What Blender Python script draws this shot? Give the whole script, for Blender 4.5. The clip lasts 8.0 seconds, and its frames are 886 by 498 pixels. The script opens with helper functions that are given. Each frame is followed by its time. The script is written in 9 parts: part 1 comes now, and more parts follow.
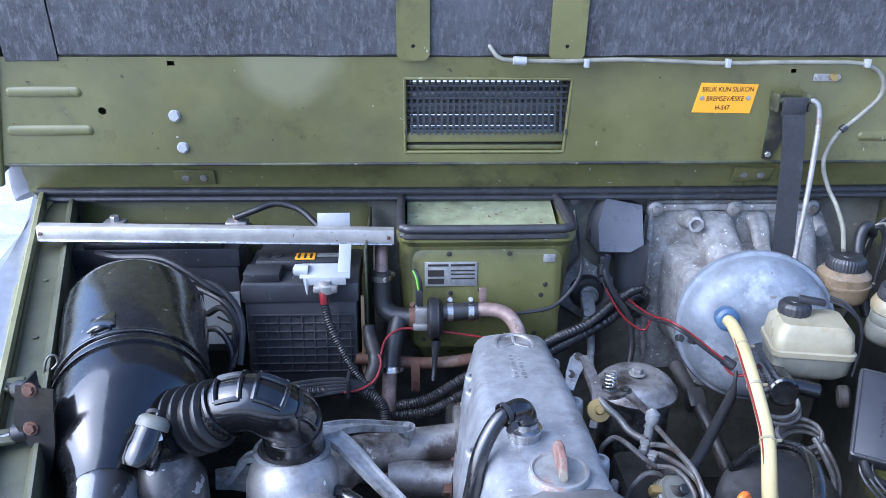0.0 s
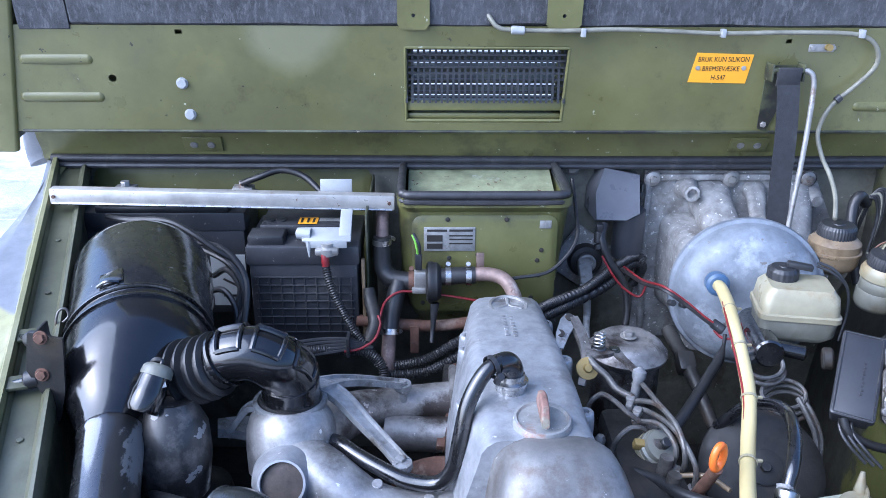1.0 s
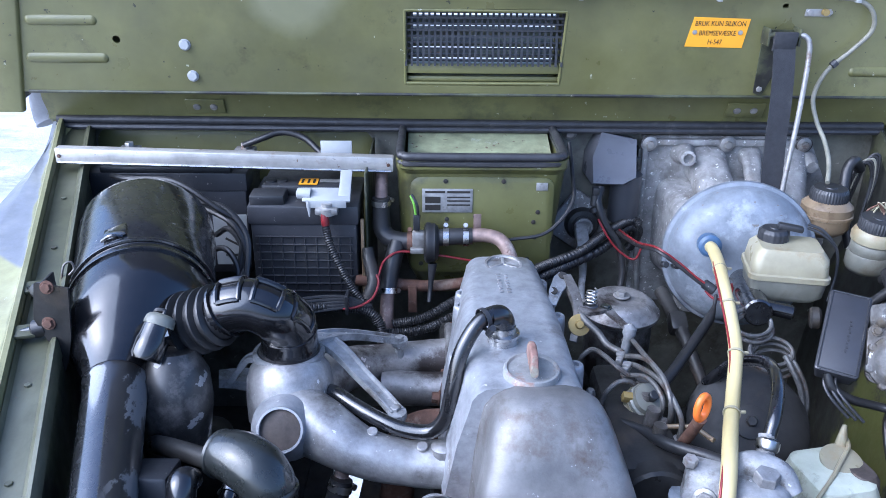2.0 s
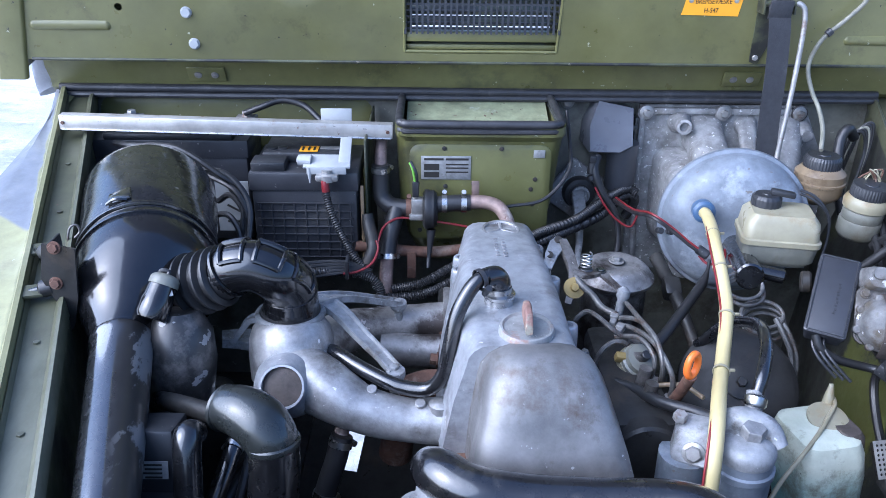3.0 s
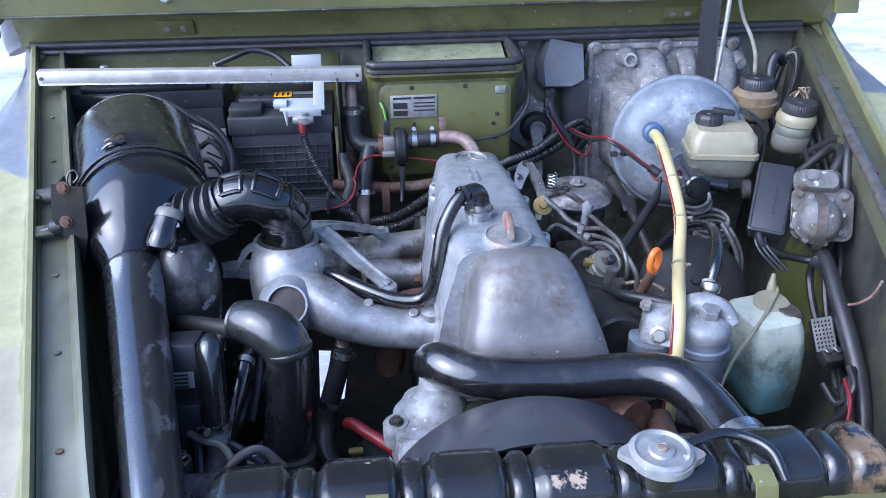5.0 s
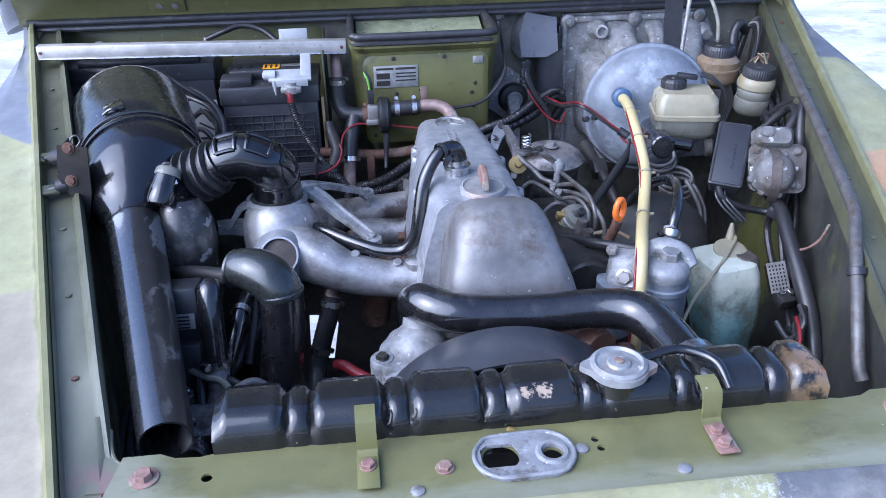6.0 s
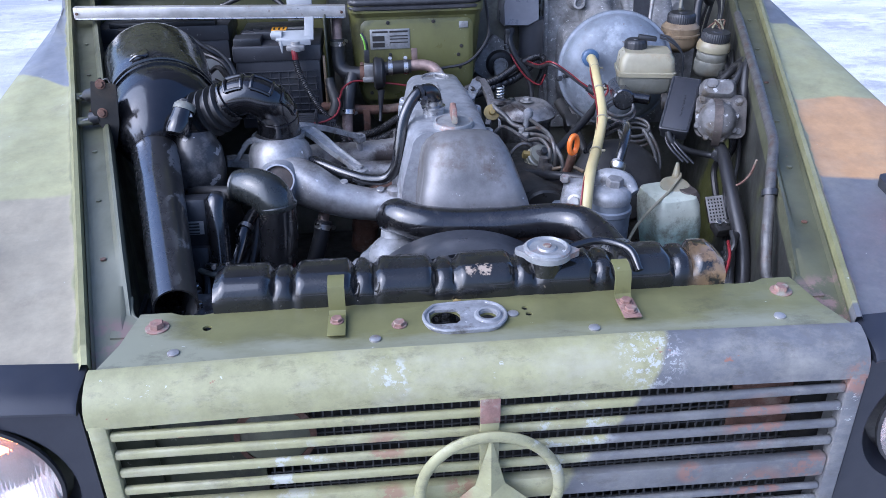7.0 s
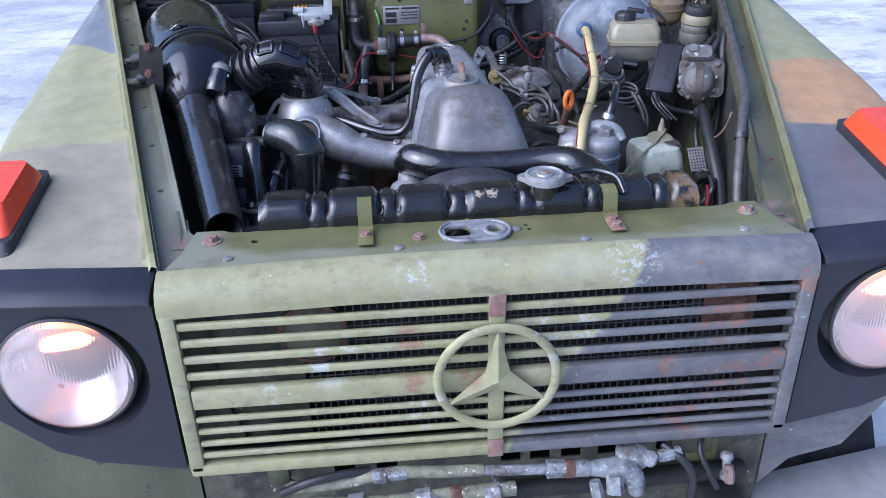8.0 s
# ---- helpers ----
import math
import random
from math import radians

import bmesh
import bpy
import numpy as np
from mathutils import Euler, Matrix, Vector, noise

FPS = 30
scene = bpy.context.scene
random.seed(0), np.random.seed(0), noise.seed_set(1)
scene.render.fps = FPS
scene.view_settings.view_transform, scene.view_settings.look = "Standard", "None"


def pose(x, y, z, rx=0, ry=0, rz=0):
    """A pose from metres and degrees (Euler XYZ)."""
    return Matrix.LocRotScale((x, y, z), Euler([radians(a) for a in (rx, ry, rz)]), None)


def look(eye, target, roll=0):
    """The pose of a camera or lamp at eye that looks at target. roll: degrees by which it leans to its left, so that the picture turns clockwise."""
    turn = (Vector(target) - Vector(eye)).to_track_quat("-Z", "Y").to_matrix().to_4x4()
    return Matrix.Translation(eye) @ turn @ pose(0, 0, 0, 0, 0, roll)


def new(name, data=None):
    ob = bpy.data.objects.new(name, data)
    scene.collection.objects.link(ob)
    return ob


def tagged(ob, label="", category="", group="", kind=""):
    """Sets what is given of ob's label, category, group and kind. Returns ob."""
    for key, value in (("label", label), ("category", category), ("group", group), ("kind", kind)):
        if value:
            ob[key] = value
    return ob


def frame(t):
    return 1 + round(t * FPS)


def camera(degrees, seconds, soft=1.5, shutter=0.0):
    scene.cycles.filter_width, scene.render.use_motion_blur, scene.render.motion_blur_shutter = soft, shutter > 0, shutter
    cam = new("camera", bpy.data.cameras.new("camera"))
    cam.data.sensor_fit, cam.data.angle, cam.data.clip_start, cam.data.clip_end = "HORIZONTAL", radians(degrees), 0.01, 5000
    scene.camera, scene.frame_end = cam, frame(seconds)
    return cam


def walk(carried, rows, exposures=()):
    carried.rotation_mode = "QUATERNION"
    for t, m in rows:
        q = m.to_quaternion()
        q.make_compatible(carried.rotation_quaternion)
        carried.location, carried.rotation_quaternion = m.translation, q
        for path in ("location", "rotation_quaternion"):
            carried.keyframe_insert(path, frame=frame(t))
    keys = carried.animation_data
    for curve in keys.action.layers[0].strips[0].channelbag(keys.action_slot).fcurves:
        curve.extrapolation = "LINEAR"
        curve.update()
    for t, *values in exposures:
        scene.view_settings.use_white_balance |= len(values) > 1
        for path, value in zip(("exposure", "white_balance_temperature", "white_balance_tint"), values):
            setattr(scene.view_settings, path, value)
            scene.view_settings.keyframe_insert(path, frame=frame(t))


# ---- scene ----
cam = camera(57.4, 8.0, soft=0.85)
PATH = [
    (0, (-0.153, -0.209, 1.759), (-0.071, 1.654, 1.035), 0.4),
    (0.5, (-0.137, -0.235, 1.753), (-0.079, 1.623, 1.014), 0.4),
    (1, (-0.123, -0.257, 1.746), (-0.082, 1.59, 0.981), 0.4),
    (1.5, (-0.112, -0.275, 1.738), (-0.082, 1.561, 0.944), 0.5),
    (3, (-0.104, -0.322, 1.725), (-0.08, 1.478, 0.852), 0.7),
    (3.5, (-0.098, -0.335, 1.719), (-0.066, 1.454, 0.824), 0.7),
    (4, (-0.119, -0.353, 1.716), (-0.053, 1.427, 0.806), 0.5),
    (4.5, (-0.151, -0.396, 1.714), (-0.031, 1.373, 0.789), -0.1),
    (5.8, (-0.178, -0.529, 1.709), (0.017, 1.21, 0.74), -0.8),
    (6, (-0.169, -0.554, 1.702), (0.021, 1.188, 0.737), -1.0),
    (6.5, (-0.138, -0.658, 1.695), (0.026, 1.098, 0.751), -1.1),
    (7, (-0.112, -0.795, 1.677), (0.023, 0.955, 0.719), -1.0),
    (7.5, (-0.114, -0.901, 1.672), (0.015, 0.859, 0.732), -0.7),
    (8, (-0.15, -1.005, 1.653), (-0.015, 0.752, 0.708), -1.3),
]
walk(cam, [(t, look(eye, target, roll)) for t, eye, target, roll in PATH], exposures=[(0.0, 1.26, 4900, 14), (4.5, 1.12, 4900, 14), (6.5, 0.92, 4950, 18), (8.0, 0.61, 5060, 18)])

# ---- world, sun, exposure ----
world = bpy.data.worlds.new("overcast_sky")
scene.world = world
world.use_nodes = True
wn, wl = world.node_tree.nodes, world.node_tree.links
wn.clear()
sky = wn.new("ShaderNodeTexSky")
sky.sky_type, sky.sun_disc = "NISHITA", False
sky.sun_elevation, sky.sun_rotation = radians(40), radians(247)
sky.air_density, sky.dust_density, sky.ozone_density = 1.0, 5.0, 2.5
bgd, wout = wn.new("ShaderNodeBackground"), wn.new("ShaderNodeOutputWorld")
bgd.inputs["Strength"].default_value = 0.145
wl.new(sky.outputs[0], bgd.inputs["Color"])
wl.new(bgd.outputs[0], wout.inputs["Surface"])
sun_data = bpy.data.lights.new("sun", "SUN")
sun_data.energy, sun_data.angle, sun_data.color = 2.05, radians(86), (1.0, 0.985, 0.96)
sun = new("sun", sun_data)
sun.matrix_world = look((-6.0, -2.0, 5.4), (0, 0.6, 1.0))


# ---- materials ----
class Net:
    """A material's node tree, with short calls for the nodes used here."""

    def __init__(self, name):
        self.m = bpy.data.materials.new(name)
        self.m.use_nodes = True
        self.t = self.m.node_tree
        self.b = self.t.nodes["Principled BSDF"]
        self.pos = self.t.nodes.new("ShaderNodeNewGeometry").outputs["Position"]

    def link(self, a, b):
        self.t.links.new(a, b)

    def noise(self, scale, detail=5.0, rough=0.6, stretch=(1, 1, 1), off=0.0):
        mp = self.t.nodes.new("ShaderNodeMapping")
        mp.inputs["Scale"].default_value = stretch
        mp.inputs["Location"].default_value = (off, off * 0.7, off * 1.3)
        self.link(self.pos, mp.inputs["Vector"])
        n = self.t.nodes.new("ShaderNodeTexNoise")
        n.inputs["Scale"].default_value, n.inputs["Detail"].default_value, n.inputs["Roughness"].default_value = scale, detail, rough
        self.link(mp.outputs[0], n.inputs["Vector"])
        return n.outputs["Fac"]

    def step(self, v, lo, hi, a=0.0, b=1.0):
        r = self.t.nodes.new("ShaderNodeMapRange")
        r.inputs["From Min"].default_value, r.inputs["From Max"].default_value = lo, hi
        r.inputs["To Min"].default_value, r.inputs["To Max"].default_value = a, b
        self.link(v, r.inputs["Value"])
        return r.outputs[0]

    def calc(self, op, a, b=0.0):
        n = self.t.nodes.new("ShaderNodeMath")
        n.operation = op
        for i, v in enumerate((a, b)):
            if isinstance(v, (int, float)):
                n.inputs[i].default_value = v
            else:
                self.link(v, n.inputs[i])
        return n.outputs[0]

    def mix(self, f, a, b):
        n = self.t.nodes.new("ShaderNodeMix")
        n.data_type = "RGBA"
        for i, v in ((0, f), (6, a), (7, b)):
            if isinstance(v, (int, float)):
                n.inputs[i].default_value = v
            elif isinstance(v, tuple):
                n.inputs[i].default_value = (*v, 1)
            else:
                self.link(v, n.inputs[i])
        return n.outputs[2]

    def bump(self, h, strength, dist=0.002):
        n = self.t.nodes.new("ShaderNodeBump")
        n.inputs["Strength"].default_value, n.inputs["Distance"].default_value = strength, dist
        self.link(h, n.inputs["Height"])
        self.link(n.outputs[0], self.b.inputs["Normal"])

    def side(self, a, b, c, d, w=0.004):
        """1 where a x + b y + c z > d, with an edge w wide that wavers."""
        dot = self.t.nodes.new("ShaderNodeVectorMath")
        dot.operation = "DOT_PRODUCT"
        dot.inputs[1].default_value = (a, b, c)
        self.link(self.pos, dot.inputs[0])
        v = self.calc("ADD", dot.outputs["Value"], self.step(self.noise(9, 3), 0, 1, -0.014, 0.014))
        return self.step(v, d - w, d + w)


def surf(name, col, rough=0.5, metal=0.0, dark=0.6, vscale=14, stain=None, amount=0.35, sscale=6, chip=None, chips=0.3, cscale=70,
         bump=0.15, bscale=180, coat=0.0, stretch=(1, 1, 1), gloss=0.12, trans=0.0, sub=0.0, spec=0.5, coat_ior=1.5, coat_var=0.0):
    """A worn surface: mottled colour, stains, small chips, uneven gloss and fine relief."""
    n = Net(name)
    fine = n.noise(vscale, 8, 0.65, stretch)
    c = n.mix(n.step(fine, 0.3, 0.7), tuple(v * dark for v in col), tuple(min(1, v * (2 - dark) ** 0.5) for v in col))
    if stain:
        c = n.mix(n.step(n.noise(sscale, 7, 0.7, stretch, 3.1), 0.72 - amount * 0.5, 0.84 - amount * 0.5), c, stain)
    if chip:
        c = n.mix(n.step(n.noise(cscale, 4, 0.6, (1, 1, 1), 7.7), 0.70 - chips * 0.3, 0.715 - chips * 0.3), c, chip)
    n.link(c, n.b.inputs["Base Color"])
    n.link(n.step(n.noise(vscale * 1.7, 6, 0.6, stretch, 5.0), 0.3, 0.7, max(0.03, rough - gloss), min(1, rough + gloss)), n.b.inputs["Roughness"])
    n.b.inputs["Metallic"].default_value = metal
    n.b.inputs["Coat Weight"].default_value = coat
    n.b.inputs["Specular IOR Level"].default_value = spec
    n.b.inputs["Coat Roughness"].default_value = 0.13
    if coat_var:
        n.link(n.step(n.noise(vscale * 1.3, 7, 0.65, stretch, 11.0), 0.35, 0.68, 0.06, coat_var), n.b.inputs["Coat Roughness"])
    n.b.inputs["Coat IOR"].default_value = coat_ior
    if trans:
        n.b.inputs["Transmission Weight"].default_value = trans
    if sub:
        n.b.inputs["Subsurface Weight"].default_value = sub
        n.b.inputs["Subsurface Radius"].default_value = (0.02, 0.02, 0.015)
    if bump:
        n.bump(n.noise(bscale, 5, 0.6), bump, 0.001)
    return n.m


OLIVE = surf("olive_paint", (0.150, 0.147, 0.055), 0.36, dark=0.72, vscale=9, stain=(0.07, 0.072, 0.034), amount=0.36, sscale=5, chip=(0.36, 0.36, 0.28), chips=0.02, cscale=75, bump=0.06, gloss=0.1)
OLIVE_DUSTY = surf("dusty_olive_paint", (0.118, 0.121, 0.080), 0.48, dark=0.68, vscale=14, stain=(0.060, 0.056, 0.040), amount=0.42, sscale=9, chip=(0.20, 0.13, 0.09), chips=0.08, cscale=50, bump=0.12)
VALANCE = surf("grimy_front_sheet", (0.105, 0.105, 0.07), 0.6, dark=0.45, vscale=22, stain=(0.035, 0.033, 0.028), amount=0.5, sscale=14, chip=(0.32, 0.31, 0.26), chips=0.14, cscale=40, bump=0.3)
OLIVE_DIRTY = surf("grimy_olive_paint", (0.078, 0.084, 0.044), 0.5, dark=0.5, vscale=16, stain=(0.024, 0.024, 0.021), amount=0.52, sscale=8, chip=(0.2, 0.19, 0.14), chips=0.04, bump=0.2)
# chipped green paint, its paleness a frosty reflection put into the colour
OLIVE_PALE = surf("pale_reflection_green_paint", (0.30, 0.32, 0.19), 0.45, dark=0.55, vscale=26, stain=(0.50, 0.52, 0.46), amount=0.24, sscale=16, chip=(0.10, 0.05, 0.03), chips=0.14, bump=0.12)


def faded_olive():
    """The bonnet's inner paint, with a faded oval and run marks."""
    n = Net("faded_olive_paint")
    c = n.mix(n.step(n.noise(7, 8, 0.65), 0.3, 0.7), (0.112, 0.110, 0.040), (0.168, 0.164, 0.066))
    c = n.mix(n.step(n.noise(3.2, 6, 0.6, (1, 1, 1), 3.0), 0.46, 0.66, 0, 0.7), c, (0.092, 0.092, 0.048))
    c = n.mix(n.step(n.noise(18, 8, 0.75, (1, 1, 1), 33.0), 0.57, 0.71, 0, 0.6), c, (0.062, 0.060, 0.032))
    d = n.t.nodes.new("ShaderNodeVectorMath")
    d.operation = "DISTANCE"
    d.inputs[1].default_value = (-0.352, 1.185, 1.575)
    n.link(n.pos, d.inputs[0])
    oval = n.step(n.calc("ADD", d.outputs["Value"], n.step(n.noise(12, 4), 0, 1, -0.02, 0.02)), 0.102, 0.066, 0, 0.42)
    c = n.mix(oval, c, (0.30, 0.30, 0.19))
    c = n.mix(n.step(n.noise(48, 4, 0.6, (1, 1, 1), 7.0), 0.72, 0.735), c, (0.42, 0.42, 0.33))
    c = n.mix(n.step(n.noise(70, 4, 0.6, (1, 1, 1), 17.0), 0.70, 0.71), c, (0.03, 0.03, 0.02))
    n.link(c, n.b.inputs["Base Color"])
    n.link(n.step(n.noise(14, 6), 0.3, 0.7, 0.26, 0.42), n.b.inputs["Roughness"])
    n.bump(n.noise(30, 4), 0.08, 0.002)
    return n.m


HOOD_OLIVE = faded_olive()
BLACK_GLOSS = surf("glossy_black_enamel", (0.008, 0.008, 0.009), 0.30, dark=0.6, vscale=30, stain=(0.06, 0.057, 0.05), amount=0.14, sscale=14, bump=0.025, bscale=120, coat=1.0, gloss=0.09, spec=0.1, coat_ior=1.62, coat_var=0.22)
BLACK_WORN = surf("worn_black_enamel", (0.008, 0.008, 0.009), 0.26, dark=0.5, vscale=30, stain=(0.050, 0.046, 0.040), amount=0.20, sscale=24, chip=(0.17, 0.17, 0.17), chips=0.05, cscale=40, bump=0.03, coat=1.0, spec=0.3, coat_ior=1.8, coat_var=0.24, gloss=0.12)
FLAKED = surf("flaking_black_enamel", (0.030, 0.029, 0.028), 0.45, dark=0.5, vscale=26, stain=(0.11, 0.10, 0.09), amount=0.42, sscale=15, chip=(0.26, 0.25, 0.24), chips=0.25, cscale=30, bump=0.25, coat=0.3)
BATTERY_PLASTIC = surf("dusty_battery_plastic", (0.040, 0.041, 0.046), 0.42, dark=0.65, vscale=16, stain=(0.070, 0.069, 0.068), amount=0.34, sscale=9, chip=(0.16, 0.155, 0.145), chips=0.06, cscale=110, bump=0.12, bscale=300)
BLACK_PLASTIC = surf("black_plastic", (0.027, 0.028, 0.031), 0.40, dark=0.65, vscale=20, stain=(0.052, 0.051, 0.049), amount=0.26, sscale=12, chip=(0.12, 0.115, 0.105), chips=0.05, cscale=120, bump=0.12, bscale=400)
RUBBER = surf("black_rubber", (0.022, 0.022, 0.023), 0.42, dark=0.7, vscale=25, stain=(0.040, 0.038, 0.034), amount=0.3, sscale=15, bump=0.12, bscale=300)
GRIME = surf("oily_black_grime", (0.027, 0.026, 0.024), 0.5, dark=0.5, vscale=22, stain=(0.042, 0.034, 0.026), amount=0.35, sscale=13, bump=0.4, bscale=120, gloss=0.25, spec=0.35)
ALU = surf("cast_aluminium", (0.37, 0.365, 0.36), 0.48, 0.6, dark=0.5, vscale=34, stain=(0.13, 0.115, 0.10), amount=0.36, sscale=9, chip=(0.6, 0.6, 0.6), chips=0.12, bump=0.3, bscale=260)
CAP_ALU = surf("chalky_rusting_aluminium", (0.33, 0.335, 0.33), 0.5, 0.4, dark=0.6, vscale=40, stain=(0.30, 0.19, 0.15), amount=0.34, sscale=26, chip=(0.55, 0.55, 0.54), chips=0.16, cscale=70, bump=0.4, bscale=200)
ALU_DIRTY = surf("grimy_cast_aluminium", (0.30, 0.29, 0.28), 0.5, 0.6, dark=0.45, vscale=26, stain=(0.06, 0.05, 0.045), amount=0.5, sscale=11, chip=(0.55, 0.52, 0.5), chips=0.12, bump=0.4, bscale=220)
COVER_ALU = surf("satin_cast_aluminium", (0.37, 0.38, 0.40), 0.45, 0.45, dark=0.62, vscale=36, stain=(0.17, 0.16, 0.15), amount=0.28, sscale=8, chip=(0.56, 0.56, 0.56), chips=0.04, cscale=80, bump=0.3, bscale=420)
DOME_ALU = surf("oil_stained_cast_aluminium", (0.19, 0.185, 0.18), 0.42, 0.35, dark=0.55, vscale=16, stain=(0.088, 0.070, 0.056), amount=0.46, sscale=8, chip=(0.38, 0.38, 0.38), chips=0.06, cscale=80, bump=0.3, bscale=300)
PALE_CAST = surf("pale_weathered_casting", (0.27, 0.275, 0.28), 0.55, 0.2, dark=0.5, vscale=40, stain=(0.10, 0.092, 0.08), amount=0.38, sscale=24, chip=(0.46, 0.46, 0.45), chips=0.10, cscale=90, bump=0.4, bscale=240)
HOSE_RUBBER = surf("satin_black_hose", (0.010, 0.010, 0.011), 0.30, dark=0.6, vscale=30, stain=(0.03, 0.028, 0.025), amount=0.3, sscale=18, bump=0.08, bscale=200, coat=1.0, spec=0.2, coat_ior=1.62, coat_var=0.20)
STEEL = surf("bright_steel", (0.55, 0.54, 0.52), 0.3, 1.0, dark=0.7, vscale=40, stain=(0.25, 0.16, 0.10), amount=0.15, sscale=18, bump=0.1)
PALE_STEEL = surf("pale_galvanised_steel", (0.56, 0.54, 0.50), 0.38, 0.5, dark=0.7, vscale=24, stain=(0.34, 0.25, 0.18), amount=0.22, sscale=26, chip=(0.25, 0.18, 0.13), chips=0.1, bump=0.08)
DARK_STEEL = surf("dark_oiled_steel", (0.030, 0.033, 0.031), 0.30, 0.3, dark=0.55, vscale=18, stain=(0.06, 0.055, 0.045), amount=0.35, sscale=12, bump=0.12, coat=0.6)
CLOUDY = surf("cloudy_grey_plastic", (0.20, 0.20, 0.165), 0.4, dark=0.6, vscale=14, stain=(0.13, 0.115, 0.08), amount=0.34, sscale=14, bump=0.05, sub=0.15)
FUSE_BLACK = surf("matt_black_plastic", (0.030, 0.031, 0.036), 0.45, dark=0.8, vscale=30, bump=0.1, bscale=400, spec=0.5)
GRIMY_CAST = surf("oily_grey_casting", (0.15, 0.14, 0.13), 0.55, 0.3, dark=0.4, vscale=30, stain=(0.05, 0.045, 0.038), amount=0.5, sscale=14, chip=(0.34, 0.32, 0.29), chips=0.05, cscale=60, bump=0.45, bscale=200)
BUMPER = surf("weathered_bumper_paint", (0.33, 0.322, 0.305), 0.65, dark=0.7, vscale=14, stain=(0.32, 0.315, 0.31), amount=0.3, sscale=6, bump=0.2)
ZINC = surf("weathered_zinc", (0.40, 0.39, 0.37), 0.5, 0.65, dark=0.6, vscale=30, stain=(0.18, 0.10, 0.06), amount=0.3, sscale=20, bump=0.25)
RUST = surf("rusty_steel", (0.13, 0.068, 0.045), 0.75, 0.15, dark=0.45, vscale=45, stain=(0.20, 0.145, 0.11), amount=0.4, sscale=25, bump=0.4)
RUST_PINK = surf("red_lead_bolt_paint", (0.25, 0.145, 0.115), 0.6, dark=0.5, vscale=60, stain=(0.24, 0.23, 0.18), amount=0.42, sscale=40, bump=0.3)
BOOSTER = surf("chalky_zinc_plate", (0.185, 0.207, 0.238), 0.5, 0.1, dark=0.58, vscale=22, stain=(0.30, 0.325, 0.35), amount=0.36, sscale=12, chip=(0.15, 0.14, 0.13), chips=0.05, cscale=48, bump=0.15)
PLATE = surf("grey_primed_casting", (0.32, 0.317, 0.31), 0.6, 0.1, dark=0.42, vscale=30, stain=(0.15, 0.14, 0.125), amount=0.34, sscale=9, chip=(0.66, 0.66, 0.64), chips=0.20, cscale=130, bump=0.45, bscale=150)
CREAM = surf("yellowed_plastic", (0.30, 0.275, 0.185), 0.35, dark=0.7, vscale=12, stain=(0.24, 0.18, 0.09), amount=0.34, sscale=11, bump=0.05, sub=0.3)
TAN = surf("brown_stained_plastic", (0.22, 0.165, 0.10), 0.35, dark=0.6, vscale=14, stain=(0.10, 0.07, 0.04), amount=0.38, sscale=13, bump=0.05, sub=0.15)

WHITE_PLASTIC = surf("white_plastic", (0.34, 0.35, 0.35), 0.4, dark=0.85, vscale=20, stain=(0.36, 0.34, 0.28), amount=0.22, sscale=16, bump=0.05)
YELLOW_HOSE = surf("pale_yellow_hose", (0.50, 0.42, 0.20), 0.4, dark=0.88, vscale=16, stain=(0.5, 0.38, 0.16), amount=0.2, sscale=20, bump=0.05)
RED = surf("red_cable_sheath", (0.20, 0.016, 0.02), 0.4, dark=0.6, vscale=30, bump=0.0)
BLUE = surf("blue_plastic_valve", (0.06, 0.11, 0.20), 0.4, dark=0.7, bump=0.0)
GREEN_WIRE = surf("green_wire_sheath", (0.2, 0.45, 0.06), 0.4, dark=0.8, bump=0.0)
BRASS = surf("tarnished_brass", (0.30, 0.22, 0.075), 0.5, 0.3, dark=0.7, bump=0.1)
COPPER_RUST = surf("rust_flaked_copper_pipe", (0.24, 0.175, 0.15), 0.6, 0.3, dark=0.5, vscale=40, stain=(0.42, 0.37, 0.33), amount=0.34, sscale=25, chip=(0.10, 0.06, 0.045), chips=0.14, bump=0.3)
ORANGE = surf("orange_enamel", (0.75, 0.17, 0.02), 0.35, dark=0.85, bump=0.0)
AMBER = surf("red_orange_lens", (0.72, 0.07, 0.02), 0.18, dark=0.85, vscale=30, bump=0.05, coat=0.5)
STICKER = surf("orange_yellow_label", (0.88, 0.40, 0.015), 0.4, dark=0.92, vscale=14, bump=0.02)
INK = surf("black_ink", (0.02, 0.018, 0.015), 0.6, dark=0.9, bump=0.0)
LABEL_GREY = surf("brushed_label_plate", (0.34, 0.34, 0.33), 0.45, 0.4, dark=0.65, vscale=60, stain=(0.16, 0.15, 0.12), amount=0.25, sscale=30, bump=0.05)
WEB = surf("worn_black_webbing", (0.03, 0.031, 0.035), 0.75, dark=0.7, vscale=60, stain=(0.08, 0.08, 0.085), amount=0.3, bump=0.6, bscale=700, stretch=(1, 1, 1))
WIRE_GREY = surf("grey_cable_sheath", (0.22, 0.215, 0.17), 0.5, dark=0.65, vscale=30, stain=(0.13, 0.115, 0.075), amount=0.35, bump=0.08)
LINE_STEEL = surf("grey_steel_fuel_line", (0.13, 0.126, 0.118), 0.5, 0.4, dark=0.5, vscale=60, stain=(0.08, 0.055, 0.04), amount=0.4, sscale=40, bump=0.15)
CHROME = surf("chromed_reflector", (0.66, 0.655, 0.645), 0.24, 0.95, dark=0.95, bump=0.0, gloss=0.04)
